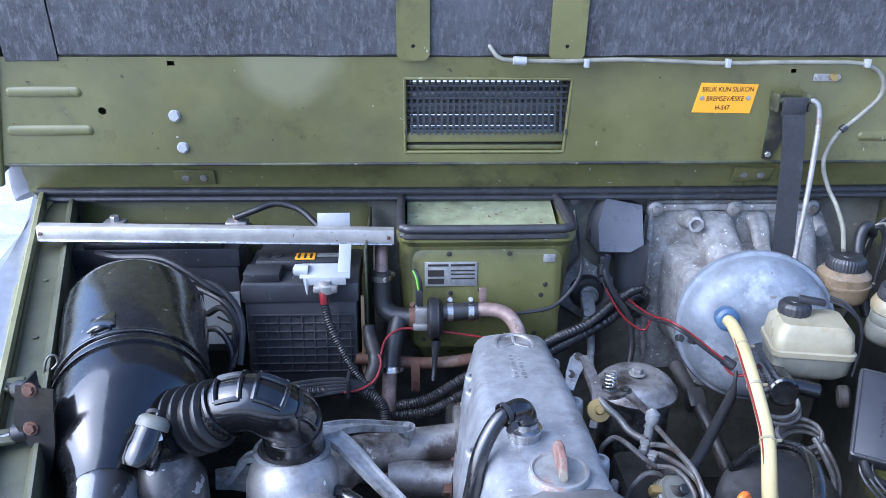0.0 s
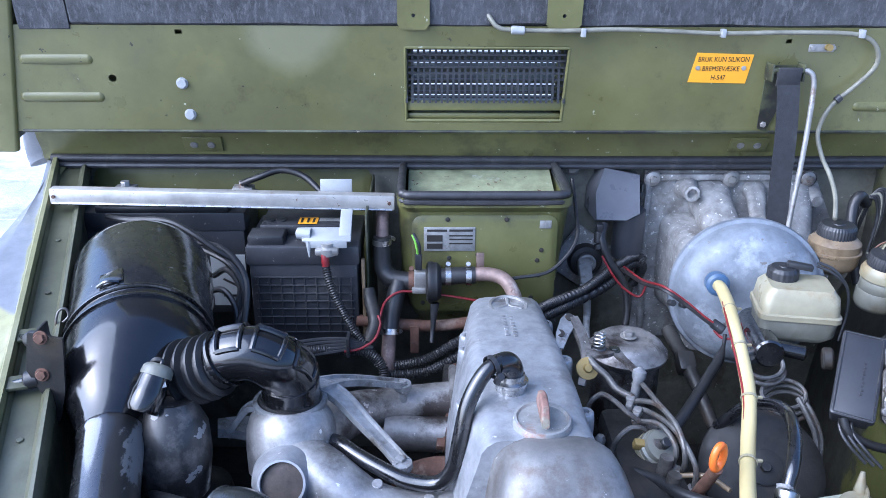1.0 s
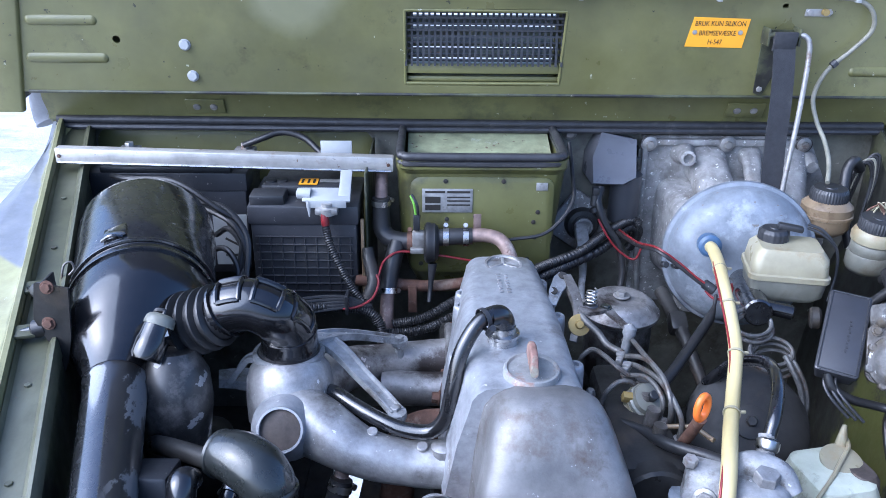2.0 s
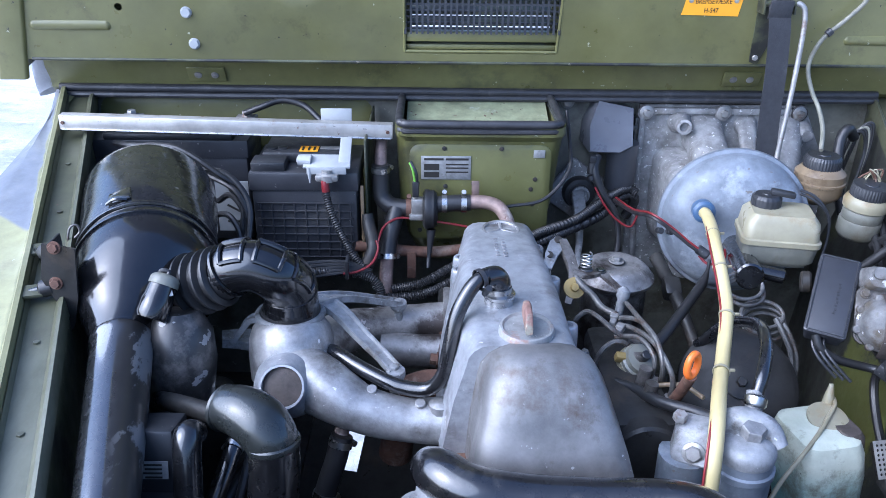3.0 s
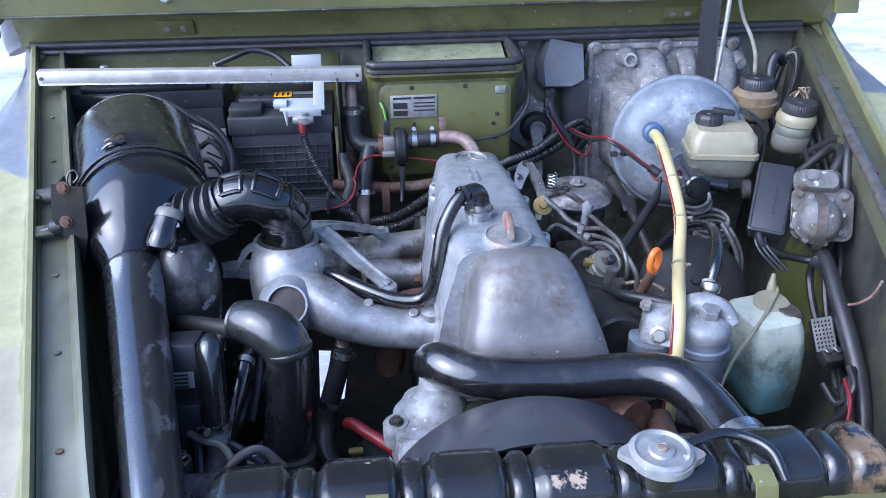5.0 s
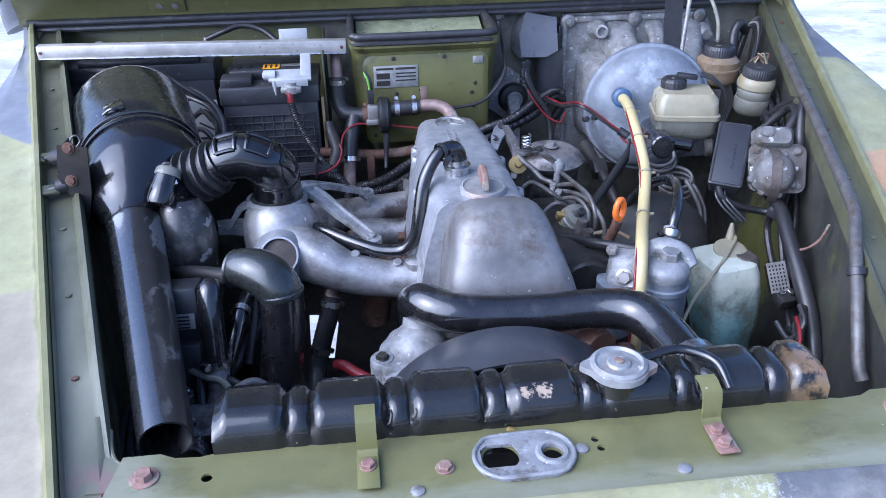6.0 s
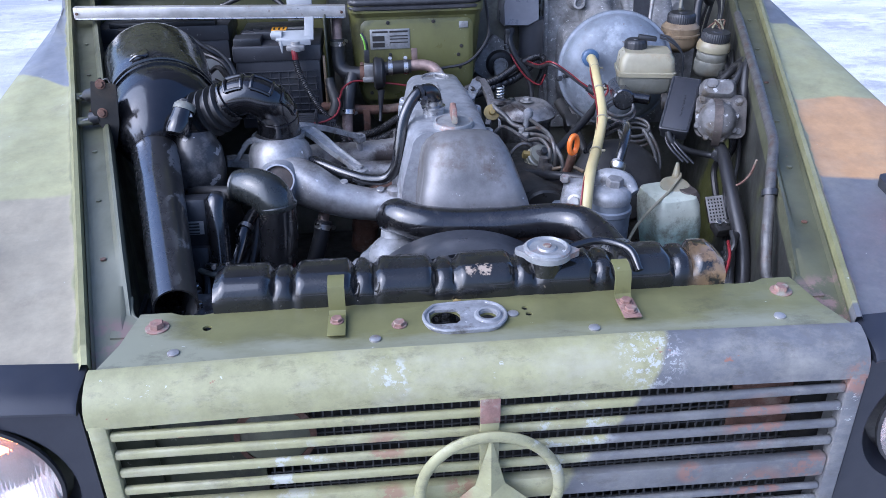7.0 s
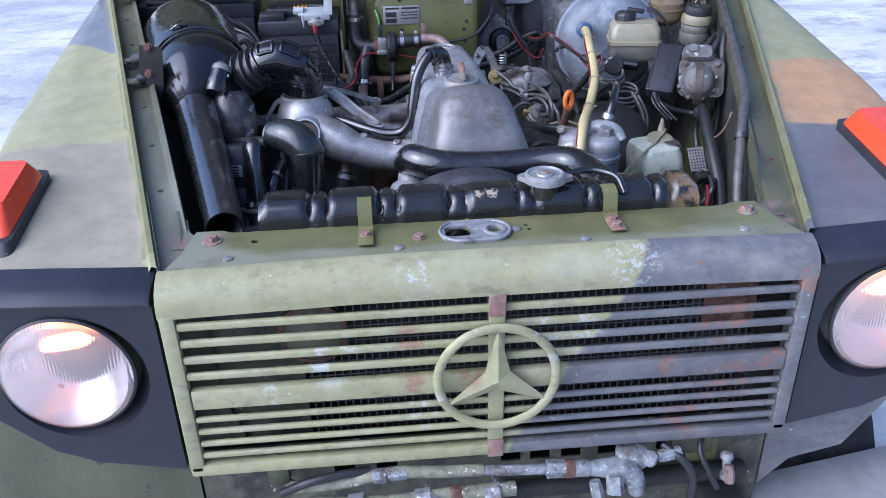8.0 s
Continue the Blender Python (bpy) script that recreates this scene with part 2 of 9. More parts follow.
TYRE = surf("tyre_rubber", (0.02, 0.02, 0.02), 0.8, dark=0.7, vscale=30, stain=(0.16, 0.16, 0.16), amount=0.3, bump=0.4)


def felt():
    n = Net("speckled_insulation_felt")
    c = n.mix(n.step(n.noise(38, 9, 0.8, (1, 1, 1)), 0.38, 0.72), (0.030, 0.031, 0.035), (0.088, 0.090, 0.098))
    c = n.mix(n.step(n.noise(6, 5, 0.6, (1, 1, 1), 2.0), 0.5, 0.8, 0.0, 0.45), c, (0.13, 0.137, 0.150))
    c = n.mix(n.step(n.noise(120, 7, 0.8, (1, 1, 0.3), 4.0), 0.50, 0.66, 0, 0.65), c, (0.19, 0.193, 0.20))
    c = n.mix(n.step(n.noise(3, 6, 0.7, (1, 1, 0.4), 14.0), 0.48, 0.66, 0, 0.5), c, (0.12, 0.125, 0.14))
    n.link(c, n.b.inputs["Base Color"])
    n.b.inputs["Roughness"].default_value = 0.85
    n.bump(n.noise(220, 6, 0.8), 0.7, 0.003)
    return n.m


def gutter_paint():
    """Mottled olive with brown stains and rust spots, on the left side paler towards the nose than towards the
    firewall.
    """
    n = Net("pale_front_gutter_paint")
    c = n.mix(n.step(n.noise(14, 8, 0.65), 0.3, 0.7), (0.060, 0.062, 0.036), (0.098, 0.100, 0.056))
    faded = n.calc("ADD", n.side(0, -1, 0, -0.46, 0.16), n.step(n.noise(7, 7, 0.7, (1, 0.4, 1), 5.0), 0.35, 0.65, -0.45, 0.35))
    c = n.mix(n.calc("MULTIPLY", n.side(-1, 0, 0, 0.0), n.step(faded, 0.2, 0.9, 0, 0.85)), c, (0.165, 0.168, 0.120))
    c = n.mix(n.step(n.noise(10, 8, 0.75, (1, 0.5, 1), 13.0), 0.56, 0.68, 0, 0.6), c, (0.065, 0.055, 0.038))
    c = n.mix(n.step(n.noise(45, 5, 0.7, (1, 1, 1), 8.0), 0.69, 0.71), c, (0.17, 0.09, 0.06))
    corner = n.calc("MULTIPLY", n.side(0, -1, 0, -0.125, 0.01), n.step(n.noise(34, 6, 0.7, (1, 1, 1), 3.0), 0.46, 0.58, 0, 0.75))
    c = n.mix(corner, c, (0.20, 0.13, 0.12))
    n.link(c, n.b.inputs["Base Color"])
    n.link(n.step(n.noise(20, 6), 0.3, 0.7, 0.36, 0.58), n.b.inputs["Roughness"])
    n.bump(n.noise(90, 5), 0.15, 0.001)
    return n.m


def panel_paint():
    """Olive that has weathered to a chalky grey-green along its front edge and at its outer ends."""
    n = Net("chalked_olive_panel_paint")
    c = n.mix(n.step(n.noise(11, 8, 0.65), 0.3, 0.7), (0.105, 0.104, 0.044), (0.165, 0.162, 0.066))
    worn = n.calc("ADD", n.calc("ADD", n.side(0, -1, 0, -0.052, 0.020), n.side(-1, -0.6, 0, 0.335, 0.035)), n.step(n.noise(9, 8, 0.7, (0.5, 1.6, 1), 4.0), 0.34, 0.66, -0.55, 0.3))
    c = n.mix(n.step(worn, 0.15, 0.95, 0, 0.72), c, (0.245, 0.25, 0.185))
    c = n.mix(n.step(n.noise(16, 8, 0.75, (0.6, 1, 1), 12.0), 0.56, 0.68, 0, 0.6), c, (0.060, 0.054, 0.032))
    c = n.mix(n.step(n.noise(62, 5, 0.7, (0.5, 1, 1), 8.0), 0.695, 0.71), c, (0.42, 0.43, 0.38))
    n.link(c, n.b.inputs["Base Color"])
    n.link(n.step(n.noise(20, 6), 0.3, 0.7, 0.30, 0.52), n.b.inputs["Roughness"])
    n.bump(n.noise(70, 5), 0.12, 0.001)
    return n.m


def camo():
    """Broad camouflage fields by the place on the body, with grime, rust spots, wear down to pale primer and wet sheen
    painted on the nose.
    """
    n = Net("camouflage_paint")
    green, brown, black, drab = (0.295, 0.288, 0.148), (0.43, 0.257, 0.118), (0.125, 0.127, 0.132), (0.27, 0.24, 0.165)
    c = n.mix(0.0, green, green)
    left, right = n.side(-1, -0.287, 0, 0.486, 0.002), n.side(1, -0.287, 0, 0.486, 0.002)
    c = n.mix(n.calc("MULTIPLY", n.side(0, 0, 1, 1.0), n.calc("MULTIPLY", left, n.side(0.05, -1, 0, -0.44))), c, drab)
    c = n.mix(n.calc("MULTIPLY", left, n.side(0.674, 1, 0, 0.309)), c, (0.17, 0.18, 0.20))
    c = n.mix(n.calc("MULTIPLY", right, n.side(0, -1, 0, -0.615)), c, brown)
    c = n.mix(n.calc("MULTIPLY", right, n.side(-0.28, -1, 0, -0.528)), c, black)
    c = n.mix(n.calc("MULTIPLY", right, n.side(0.28, 1, 0, 1.18)), c, black)
    c = n.mix(n.calc("MULTIPLY", n.side(0, -1, 0, -0.045, 0.002), n.side(1, 0, -0.6, -0.439)), c, black)
    seam = n.calc("MULTIPLY", n.side(0, 1, 0, 0.05, 0.002), n.calc("SUBTRACT", 1.0, n.calc("ADD", left, right)))
    c = n.mix(seam, c, (0.185, 0.182, 0.085))
    hsv = n.t.nodes.new("ShaderNodeHueSaturation")
    n.link(c, hsv.inputs["Color"])
    n.link(n.step(n.noise(26, 9, 0.75), 0.25, 0.75, 0.74, 1.2), hsv.inputs["Value"])
    c = hsv.outputs[0]
    nose = n.side(0, -1, 0, -0.03, 0.004)
    c = n.mix(n.step(n.noise(6, 8, 0.75, (1, 1, 1), 1.0), 0.50, 0.72, 0, 0.28), c, (0.36, 0.35, 0.27))
    c = n.mix(n.step(n.noise(13, 9, 0.8, (1, 1, 1), 21.0), 0.55, 0.68, 0, 0.28), c, (0.14, 0.115, 0.075))
    # pale streaks on the nose: wet sheen of the slats painted along with wear
    c = n.mix(n.calc("MULTIPLY", nose, n.step(n.noise(9, 9, 0.75, (0.7, 1, 1.2), 31.0), 0.50, 0.68, 0, 0.40)), c, (0.38, 0.365, 0.30))
    c = n.mix(n.calc("MULTIPLY", nose, n.step(n.noise(24, 8, 0.8, (0.6, 1, 1.2), 41.0), 0.53, 0.69, 0, 0.6)), c, (0.085, 0.075, 0.055))
    c = n.mix(n.calc("MULTIPLY", nose, n.step(n.noise(20, 6, 0.75, (0.6, 1, 1), 9.0), 0.675, 0.70, 0, 0.7)), c, (0.46, 0.48, 0.45))
    c = n.mix(n.calc("MULTIPLY", nose, n.step(n.noise(21, 6, 0.75, (0.7, 1, 1), 15.0), 0.655, 0.68, 0, 0.8)), c, (0.25, 0.11, 0.07))

    def spot(c, p, size, colour, grain, limit, lo=0.5):
        """A ragged patch about p."""
        d = n.t.nodes.new("ShaderNodeVectorMath")
        d.operation = "DISTANCE"
        d.inputs[1].default_value = p
        n.link(n.pos, d.inputs[0])
        near = n.step(d.outputs["Value"], size, size * 0.55)
        return n.mix(n.calc("MULTIPLY", near, n.step(n.noise(grain, 6, 0.75, (1, 1, 1), p[0] * 50), lo, lo + 0.06, 0, limit)), c, colour)

    rust, pale = (0.25, 0.125, 0.085), (0.47, 0.49, 0.48)
    for p, size in (((0.425, -0.037, 0.903), 0.034), ((0.264, -0.037, 0.908), 0.020), ((-0.124, -0.037, 0.906), 0.022), ((-0.036, -0.037, 0.910), 0.024), ((0.466, -0.035, 1.045), 0.03),
                    ((0.345, -0.035, 0.985), 0.05), ((0.362, -0.035, 0.865), 0.05), ((-0.127, -0.035, 0.985), 0.03), ((0.30, -0.03, 0.80), 0.04)):
        c = spot(c, p, size, rust, 45, 0.7, 0.46)
    for p, size, grain in (((-0.117, -0.026, 1.086), 0.030, 70), ((-0.32, -0.036, 0.905), 0.034, 30), ((0.198, -0.02, 1.09), 0.050, 120), ((-0.10, -0.036, 0.86), 0.05, 30), ((0.10, -0.036, 0.99), 0.07, 26), ((-0.25, -0.036, 0.96), 0.06, 26)):
        c = spot(c, p, size, pale, grain, 0.65, 0.52)
    c = n.mix(n.step(n.noise(55, 5, 0.7, (1, 1, 1), 9.0), 0.70, 0.72), c, (0.46, 0.48, 0.42))
    c = n.mix(n.step(n.noise(34, 5, 0.7, (1, 1, 1), 15.0), 0.72, 0.74), c, (0.24, 0.10, 0.06))
    n.link(c, n.b.inputs["Base Color"])
    n.link(n.step(n.noise(18, 6), 0.3, 0.7, 0.38, 0.6), n.b.inputs["Roughness"])
    n.bump(n.noise(140, 5), 0.12, 0.001)
    return n.m


def snow():
    n = Net("trodden_snow_and_ice")
    big = n.noise(0.8, 8, 0.7, (0.8, 1.3, 1))
    c = n.mix(n.step(big, 0.40, 0.60), (0.42, 0.415, 0.40), (0.64, 0.63, 0.61))
    c = n.mix(n.step(n.noise(3.4, 9, 0.75, (0.8, 1.2, 1), 4.0), 0.50, 0.62, 0, 0.65), c, (0.27, 0.265, 0.255))
    c = n.mix(n.step(n.noise(12, 8, 0.8, (0.8, 1.2, 1), 9.0), 0.58, 0.66, 0, 0.5), c, (0.30, 0.295, 0.285))
    c = n.mix(n.step(n.noise(7, 7, 0.75, (0.4, 1.5, 1), 19.0), 0.57, 0.64, 0, 0.7), c, (0.72, 0.72, 0.70))
    c = n.mix(n.step(n.noise(60, 4, 0.7), 0.66, 0.70, 0, 0.5), c, (0.12, 0.11, 0.10))
    n.link(c, n.b.inputs["Base Color"])
    n.link(n.step(big, 0.4, 0.65, 0.35, 0.85), n.b.inputs["Roughness"])
    n.bump(n.noise(14, 8, 0.7), 0.35, 0.03)
    return n.m


def lit_bulb():
    n = Net("warm_bulb_glow")
    n.b.inputs["Base Color"].default_value = (0.9, 0.4, 0.1, 1)
    n.b.inputs["Emission Color"].default_value = (1.0, 0.24, 0.045, 1)
    n.b.inputs["Emission Strength"].default_value = 17.0
    return n.m


def glass():
    n = Net("ribbed_headlamp_glass")
    n.b.inputs["Base Color"].default_value = (0.95, 0.96, 0.96, 1)
    n.b.inputs["Transmission Weight"].default_value = 0.86
    n.b.inputs["Roughness"].default_value = 0.12
    n.b.inputs["IOR"].default_value = 1.45
    w = n.t.nodes.new("ShaderNodeTexWave")
    w.inputs["Scale"].default_value = 70
    n.link(n.pos, w.inputs["Vector"])
    n.bump(w.outputs["Fac"], 0.22, 0.0012)
    return n.m



SHROUD = surf("grey_black_shroud_plastic", (0.045, 0.048, 0.056), 0.36, dark=0.75, vscale=12, stain=(0.075, 0.072, 0.07), amount=0.25, sscale=9, bump=0.06, coat=0.35)
CAST_OXIDE = surf("oxidised_grey_casting", (0.145, 0.142, 0.138), 0.65, 0.1, dark=0.4, vscale=38, stain=(0.075, 0.062, 0.045), amount=0.46, sscale=20, chip=(0.36, 0.36, 0.36), chips=0.22, cscale=60, bump=0.5, bscale=180)
CORRODED = surf("blue_white_corroded_fitting", (0.29, 0.30, 0.31), 0.6, 0.3, dark=0.35, vscale=60, stain=(0.12, 0.10, 0.085), amount=0.42, sscale=30, chip=(0.52, 0.54, 0.56), chips=0.25, cscale=80, bump=0.6, bscale=150)
PIPE_OLIVE = surf("muddy_olive_pipe_paint", (0.22, 0.225, 0.15), 0.6, dark=0.45, vscale=45, stain=(0.09, 0.08, 0.06), amount=0.42, sscale=28, chip=(0.46, 0.46, 0.40), chips=0.2, cscale=70, bump=0.4)
HEATER_OLIVE = surf("oily_olive_heater_paint", (0.118, 0.118, 0.040), 0.34, dark=0.7, vscale=9, stain=(0.058, 0.058, 0.028), amount=0.40, sscale=7, chip=(0.30, 0.30, 0.22), chips=0.03, cscale=75, bump=0.06, gloss=0.1)
FIREWALL = surf("dusty_grey_green_firewall", (0.175, 0.173, 0.142), 0.55, dark=0.55, vscale=20, stain=(0.075, 0.072, 0.052), amount=0.40, sscale=8, chip=(0.30, 0.29, 0.25), chips=0.06, cscale=60, bump=0.2)
SEAL_RUBBER = surf("dusty_rubber_seal", (0.040, 0.040, 0.043), 0.42, dark=0.6, vscale=30, stain=(0.085, 0.083, 0.08), amount=0.32, sscale=22, bump=0.12, bscale=300)
WING_FRONT = surf("mud_streaked_olive_sheet", (0.100, 0.105, 0.060), 0.6, dark=0.6, vscale=8, stain=(0.050, 0.045, 0.033), amount=0.36, sscale=12, chip=(0.05, 0.045, 0.04), chips=0.10, cscale=40, bump=0.2, stretch=(1, 1, 0.4))
SCREEN = surf("grey_wire_screen", (0.10, 0.10, 0.10), 0.5, 0.3, dark=0.6, vscale=30, bump=0.0)
SURROUND = surf("blue_black_satin_plastic", (0.020, 0.022, 0.030), 0.42, dark=0.85, vscale=14, stain=(0.035, 0.037, 0.045), amount=0.2, sscale=9, bump=0.08, bscale=500)
PLUG = surf("brown_stained_plug", (0.085, 0.07, 0.06), 0.6, 0.2, dark=0.5, vscale=40, stain=(0.14, 0.11, 0.09), amount=0.3, sscale=30, bump=0.3)
# black plastic lightened to blue-grey: the sky's sheen is in the base colour
SKY_SHEEN_PLASTIC = surf("sky_sheen_grey_plastic", (0.11, 0.115, 0.13), 0.34, dark=0.75, vscale=12, stain=(0.13, 0.13, 0.14), amount=0.25, sscale=9, bump=0.08, bscale=300)


def peeling_enamel():
    """Gloss black that has peeled to dull grey metal on its inner side."""
    n = Net("peeling_gloss_black_enamel")
    c = n.mix(n.step(n.noise(30, 8), 0.3, 0.7), (0.008, 0.008, 0.009), (0.018, 0.018, 0.019))
    flank = n.side(1, 0.26, 0.1, -0.236, 0.010)
    dull = n.calc("MULTIPLY", flank, n.step(n.noise(14, 6, 0.6, (1, 0.5, 1), 2.0), 0.30, 0.42))
    peel = n.calc("MULTIPLY", flank, n.step(n.noise(24, 7, 0.65, (1, 0.45, 1), 6.0), 0.53, 0.56))
    c = n.mix(dull, c, (0.017, 0.016, 0.015))
    c = n.mix(peel, c, (0.12, 0.12, 0.12))
    n.link(c, n.b.inputs["Base Color"])
    n.link(n.calc("ADD", n.step(n.noise(40, 6), 0.3, 0.7, 0.20, 0.34), n.calc("MULTIPLY", dull, 0.2)), n.b.inputs["Roughness"])
    n.link(n.calc("SUBTRACT", 1.0, n.calc("MULTIPLY", dull, 0.85)), n.b.inputs["Coat Weight"])
    n.b.inputs["Coat IOR"].default_value = 2.0
    n.b.inputs["Coat Roughness"].default_value = 0.12
    n.bump(n.noise(60, 4), 0.02, 0.001)
    return n.m


def tank_paint():
    n = Net("scuffed_black_tank_enamel")
    c = n.mix(n.step(n.noise(20, 8), 0.3, 0.7), (0.008, 0.008, 0.009), (0.017, 0.017, 0.015))
    bare = n.calc("MULTIPLY", n.side(1, 0, 0, 0.312, 0.02), n.step(n.noise(26, 6), 0.40, 0.48))
    c = n.mix(bare, c, (0.22, 0.145, 0.075))
    c = n.mix(n.step(n.noise(13, 7, 0.7, (1, 1, 1), 6.0), 0.655, 0.68), c, (0.34, 0.27, 0.20))
    c = n.mix(n.step(n.noise(60, 5, 0.7, (1, 1, 1), 2.0), 0.70, 0.72), c, (0.40, 0.38, 0.34))
    n.link(c, n.b.inputs["Base Color"])
    n.link(n.step(n.noise(30, 6), 0.3, 0.7, 0.16, 0.34), n.b.inputs["Roughness"])
    n.b.inputs["Coat Weight"].default_value = 0.7
    n.b.inputs["Coat Roughness"].default_value = 0.07
    n.b.inputs["Specular IOR Level"].default_value = 0.4
    n.bump(n.noise(60, 5), 0.15, 0.001)
    return n.m


def inner_wing_paint():
    """Oily black dirt over olive paint, with one ragged bright olive patch, painted as lit, low behind the washer
    bottle.
    """
    n = Net("oily_inner_wing_paint")
    c = n.mix(n.step(n.noise(18, 8, 0.65), 0.3, 0.7), (0.022, 0.022, 0.019), (0.050, 0.051, 0.043))
    d = n.t.nodes.new("ShaderNodeVectorMath")
    d.operation = "DISTANCE"
    d.inputs[1].default_value = (0.625, 0.79, 0.87)
    n.link(n.pos, d.inputs[0])
    # brighter olive painted in where the panel catches light
    lit_patch = n.step(n.calc("ADD", d.outputs["Value"], n.step(n.noise(11, 6, 0.7), 0.3, 0.7, -0.07, 0.07)), 0.155, 0.125, 0, 0.9)
    c = n.mix(lit_patch, c, (0.125, 0.132, 0.036))
    c = n.mix(n.step(n.noise(6, 7, 0.7, (1, 1, 1), 3.1), 0.56, 0.66, 0, 0.8), c, (0.080, 0.084, 0.032))
    c = n.mix(n.step(n.noise(40, 5, 0.7, (1, 1, 0.5), 7.0), 0.68, 0.71), c, (0.13, 0.115, 0.085))
    n.link(c, n.b.inputs["Base Color"])
    n.link(n.step(n.noise(24, 6), 0.3, 0.7, 0.34, 0.6), n.b.inputs["Roughness"])
    n.bump(n.noise(120, 5), 0.25, 0.001)
    return n.m


def washer_plastic():
    """Milky plastic, yellowed and stained, with blue-green fluid standing in its lower half."""
    n = Net("milky_washer_plastic")
    c = n.mix(n.step(n.noise(14, 8, 0.7), 0.3, 0.7), (0.34, 0.36, 0.28), (0.52, 0.55, 0.46))
    fluid = n.side(0, 0, -1, -0.975, 0.03)
    c = n.mix(n.calc("MULTIPLY", fluid, n.step(n.noise(10, 7), 0.3, 0.6, 0.4, 0.9)), c, (0.125, 0.32, 0.35))
    c = n.mix(n.step(n.noise(12, 8, 0.75, (1, 1, 1), 3.0), 0.49, 0.63, 0, 0.85), c, (0.10, 0.098, 0.066))
    c = n.mix(n.step(n.noise(45, 5, 0.7, (1, 1, 1), 8.0), 0.66, 0.69), c, (0.07, 0.06, 0.045))
    n.link(c, n.b.inputs["Base Color"])
    n.b.inputs["Roughness"].default_value = 0.4
    n.b.inputs["Subsurface Weight"].default_value = 0.2
    n.b.inputs["Subsurface Radius"].default_value = (0.02, 0.02, 0.015)
    n.bump(n.noise(70, 4), 0.1, 0.001)
    return n.m


MILKY, INNER_GRIME = washer_plastic(), inner_wing_paint()
TANK, PEELED, GUTTER, PANEL_PAINT = tank_paint(), peeling_enamel(), gutter_paint(), panel_paint()
FELT, CAMO, SNOW, GLASS, LIT_BULB = felt(), camo(), snow(), glass(), lit_bulb()


# ---- mesh helpers ----
V = Vector


def base_of(ob):
    while ob.parent:
        ob = ob.parent
    return ob.location.copy()


def thing(name, base, label, category, group="", kind=""):
    ob = new(name)
    ob.empty_display_size = 0.02
    ob.location = base
    return tagged(ob, label, category, group, kind)


def part(name, bm, material, parent, label="", sharp=38):
    """Links the bmesh, modelled in world places, as one mesh under a thing or under a part."""
    bmesh.ops.recalc_face_normals(bm, faces=bm.faces)
    bm.transform(Matrix.Translation(-base_of(parent)))
    me = bpy.data.meshes.new(name)
    bm.to_mesh(me)
    bm.free()
    me.polygons.foreach_set("use_smooth", [True] * len(me.polygons))
    me.set_sharp_from_angle(angle=radians(sharp))
    me.materials.append(material)
    ob = new(name, me)
    ob.parent = parent
    return tagged(ob, label)


def piece(name, ob, offset, parent):
    """Another piece on the same mesh data, shifted."""
    o = new(name, ob.data)
    o.parent = parent
    o.location = offset
    return o


def single(name, bm, material, base, label, category, group="", kind="", sharp=38):
    """A thing that is one mesh."""
    holder = new("holder")
    holder.location = base
    ob = part(name, bm, material, holder, label, sharp)
    ob.parent = None
    ob.location = base
    bpy.data.objects.remove(holder)
    return tagged(ob, label, category, group, kind)


def B():
    return bmesh.new()


def box(bm, c, s, bev=0.002, rot=(0, 0, 0), seg=2):
    m = Matrix.LocRotScale(V(c), Euler([radians(a) for a in rot]), V(s))
    r = bmesh.ops.create_cube(bm, size=1, matrix=m)
    if bev:
        es = list({e for v in r["verts"] for e in v.link_edges})
        bmesh.ops.bevel(bm, geom=es, offset=min(bev, min(s) * 0.45), segments=seg, profile=0.5, affect="EDGES")
    return bm


def axes(d):
    d = V(d).normalized()
    u = d.orthogonal().normalized()
    return u, d.cross(u), d


def ring(bm, c, u, w, r, seg, r2=None):
    return [bm.verts.new(V(c) + u * (r * math.cos(2 * math.pi * i / seg)) + w * ((r2 or r) * math.sin(2 * math.pi * i / seg))) for i in range(seg)]


def skin(bm, rings, cap=True, closed=True):
    for a, b in zip(rings, rings[1:]):
        n = len(a)
        for i in range(n if closed else n - 1):
            bm.faces.new((a[i], a[(i + 1) % n], b[(i + 1) % n], b[i]))
    if cap:
        bm.faces.new(rings[0][::-1])
        bm.faces.new(rings[-1])
    return bm


def lathe(bm, a, d, profile, seg=24, cap=True):
    """A turned form: profile of (radius, distance along d from a)."""
    u, w, d = axes(d)
    return skin(bm, [ring(bm, V(a) + d * h, u, w, max(r, 1e-4), seg) for r, h in profile], cap)


def cyl(bm, a, b, r, r2=None, seg=18, bev=0.0):
    a, b = V(a), V(b)
    h, r2 = (b - a).length, r if r2 is None else r2
    k = min(bev, h * 0.4)
    pr = [(r - k, 0), (r, k), (r2, h - k), (r2 - k, h)] if k else [(r, 0), (r2, h)]
    return lathe(bm, a, b - a, pr, seg)


def spline(pts, sub=6):
    p = [V(q) for q in pts]
    p = [p[0] * 2 - p[1]] + p + [p[-1] * 2 - p[-2]]
    out = []
    for i in range(1, len(p) - 2):
        for k in range(sub):
            t = k / sub
            out.append(0.5 * (2 * p[i] + (p[i + 1] - p[i - 1]) * t + (2 * p[i - 1] - 5 * p[i] + 4 * p[i + 1] - p[i + 2]) * t * t
                              + (3 * p[i] - p[i - 1] - 3 * p[i + 1] + p[i + 2]) * t ** 3))
    return out + [p[-2]]


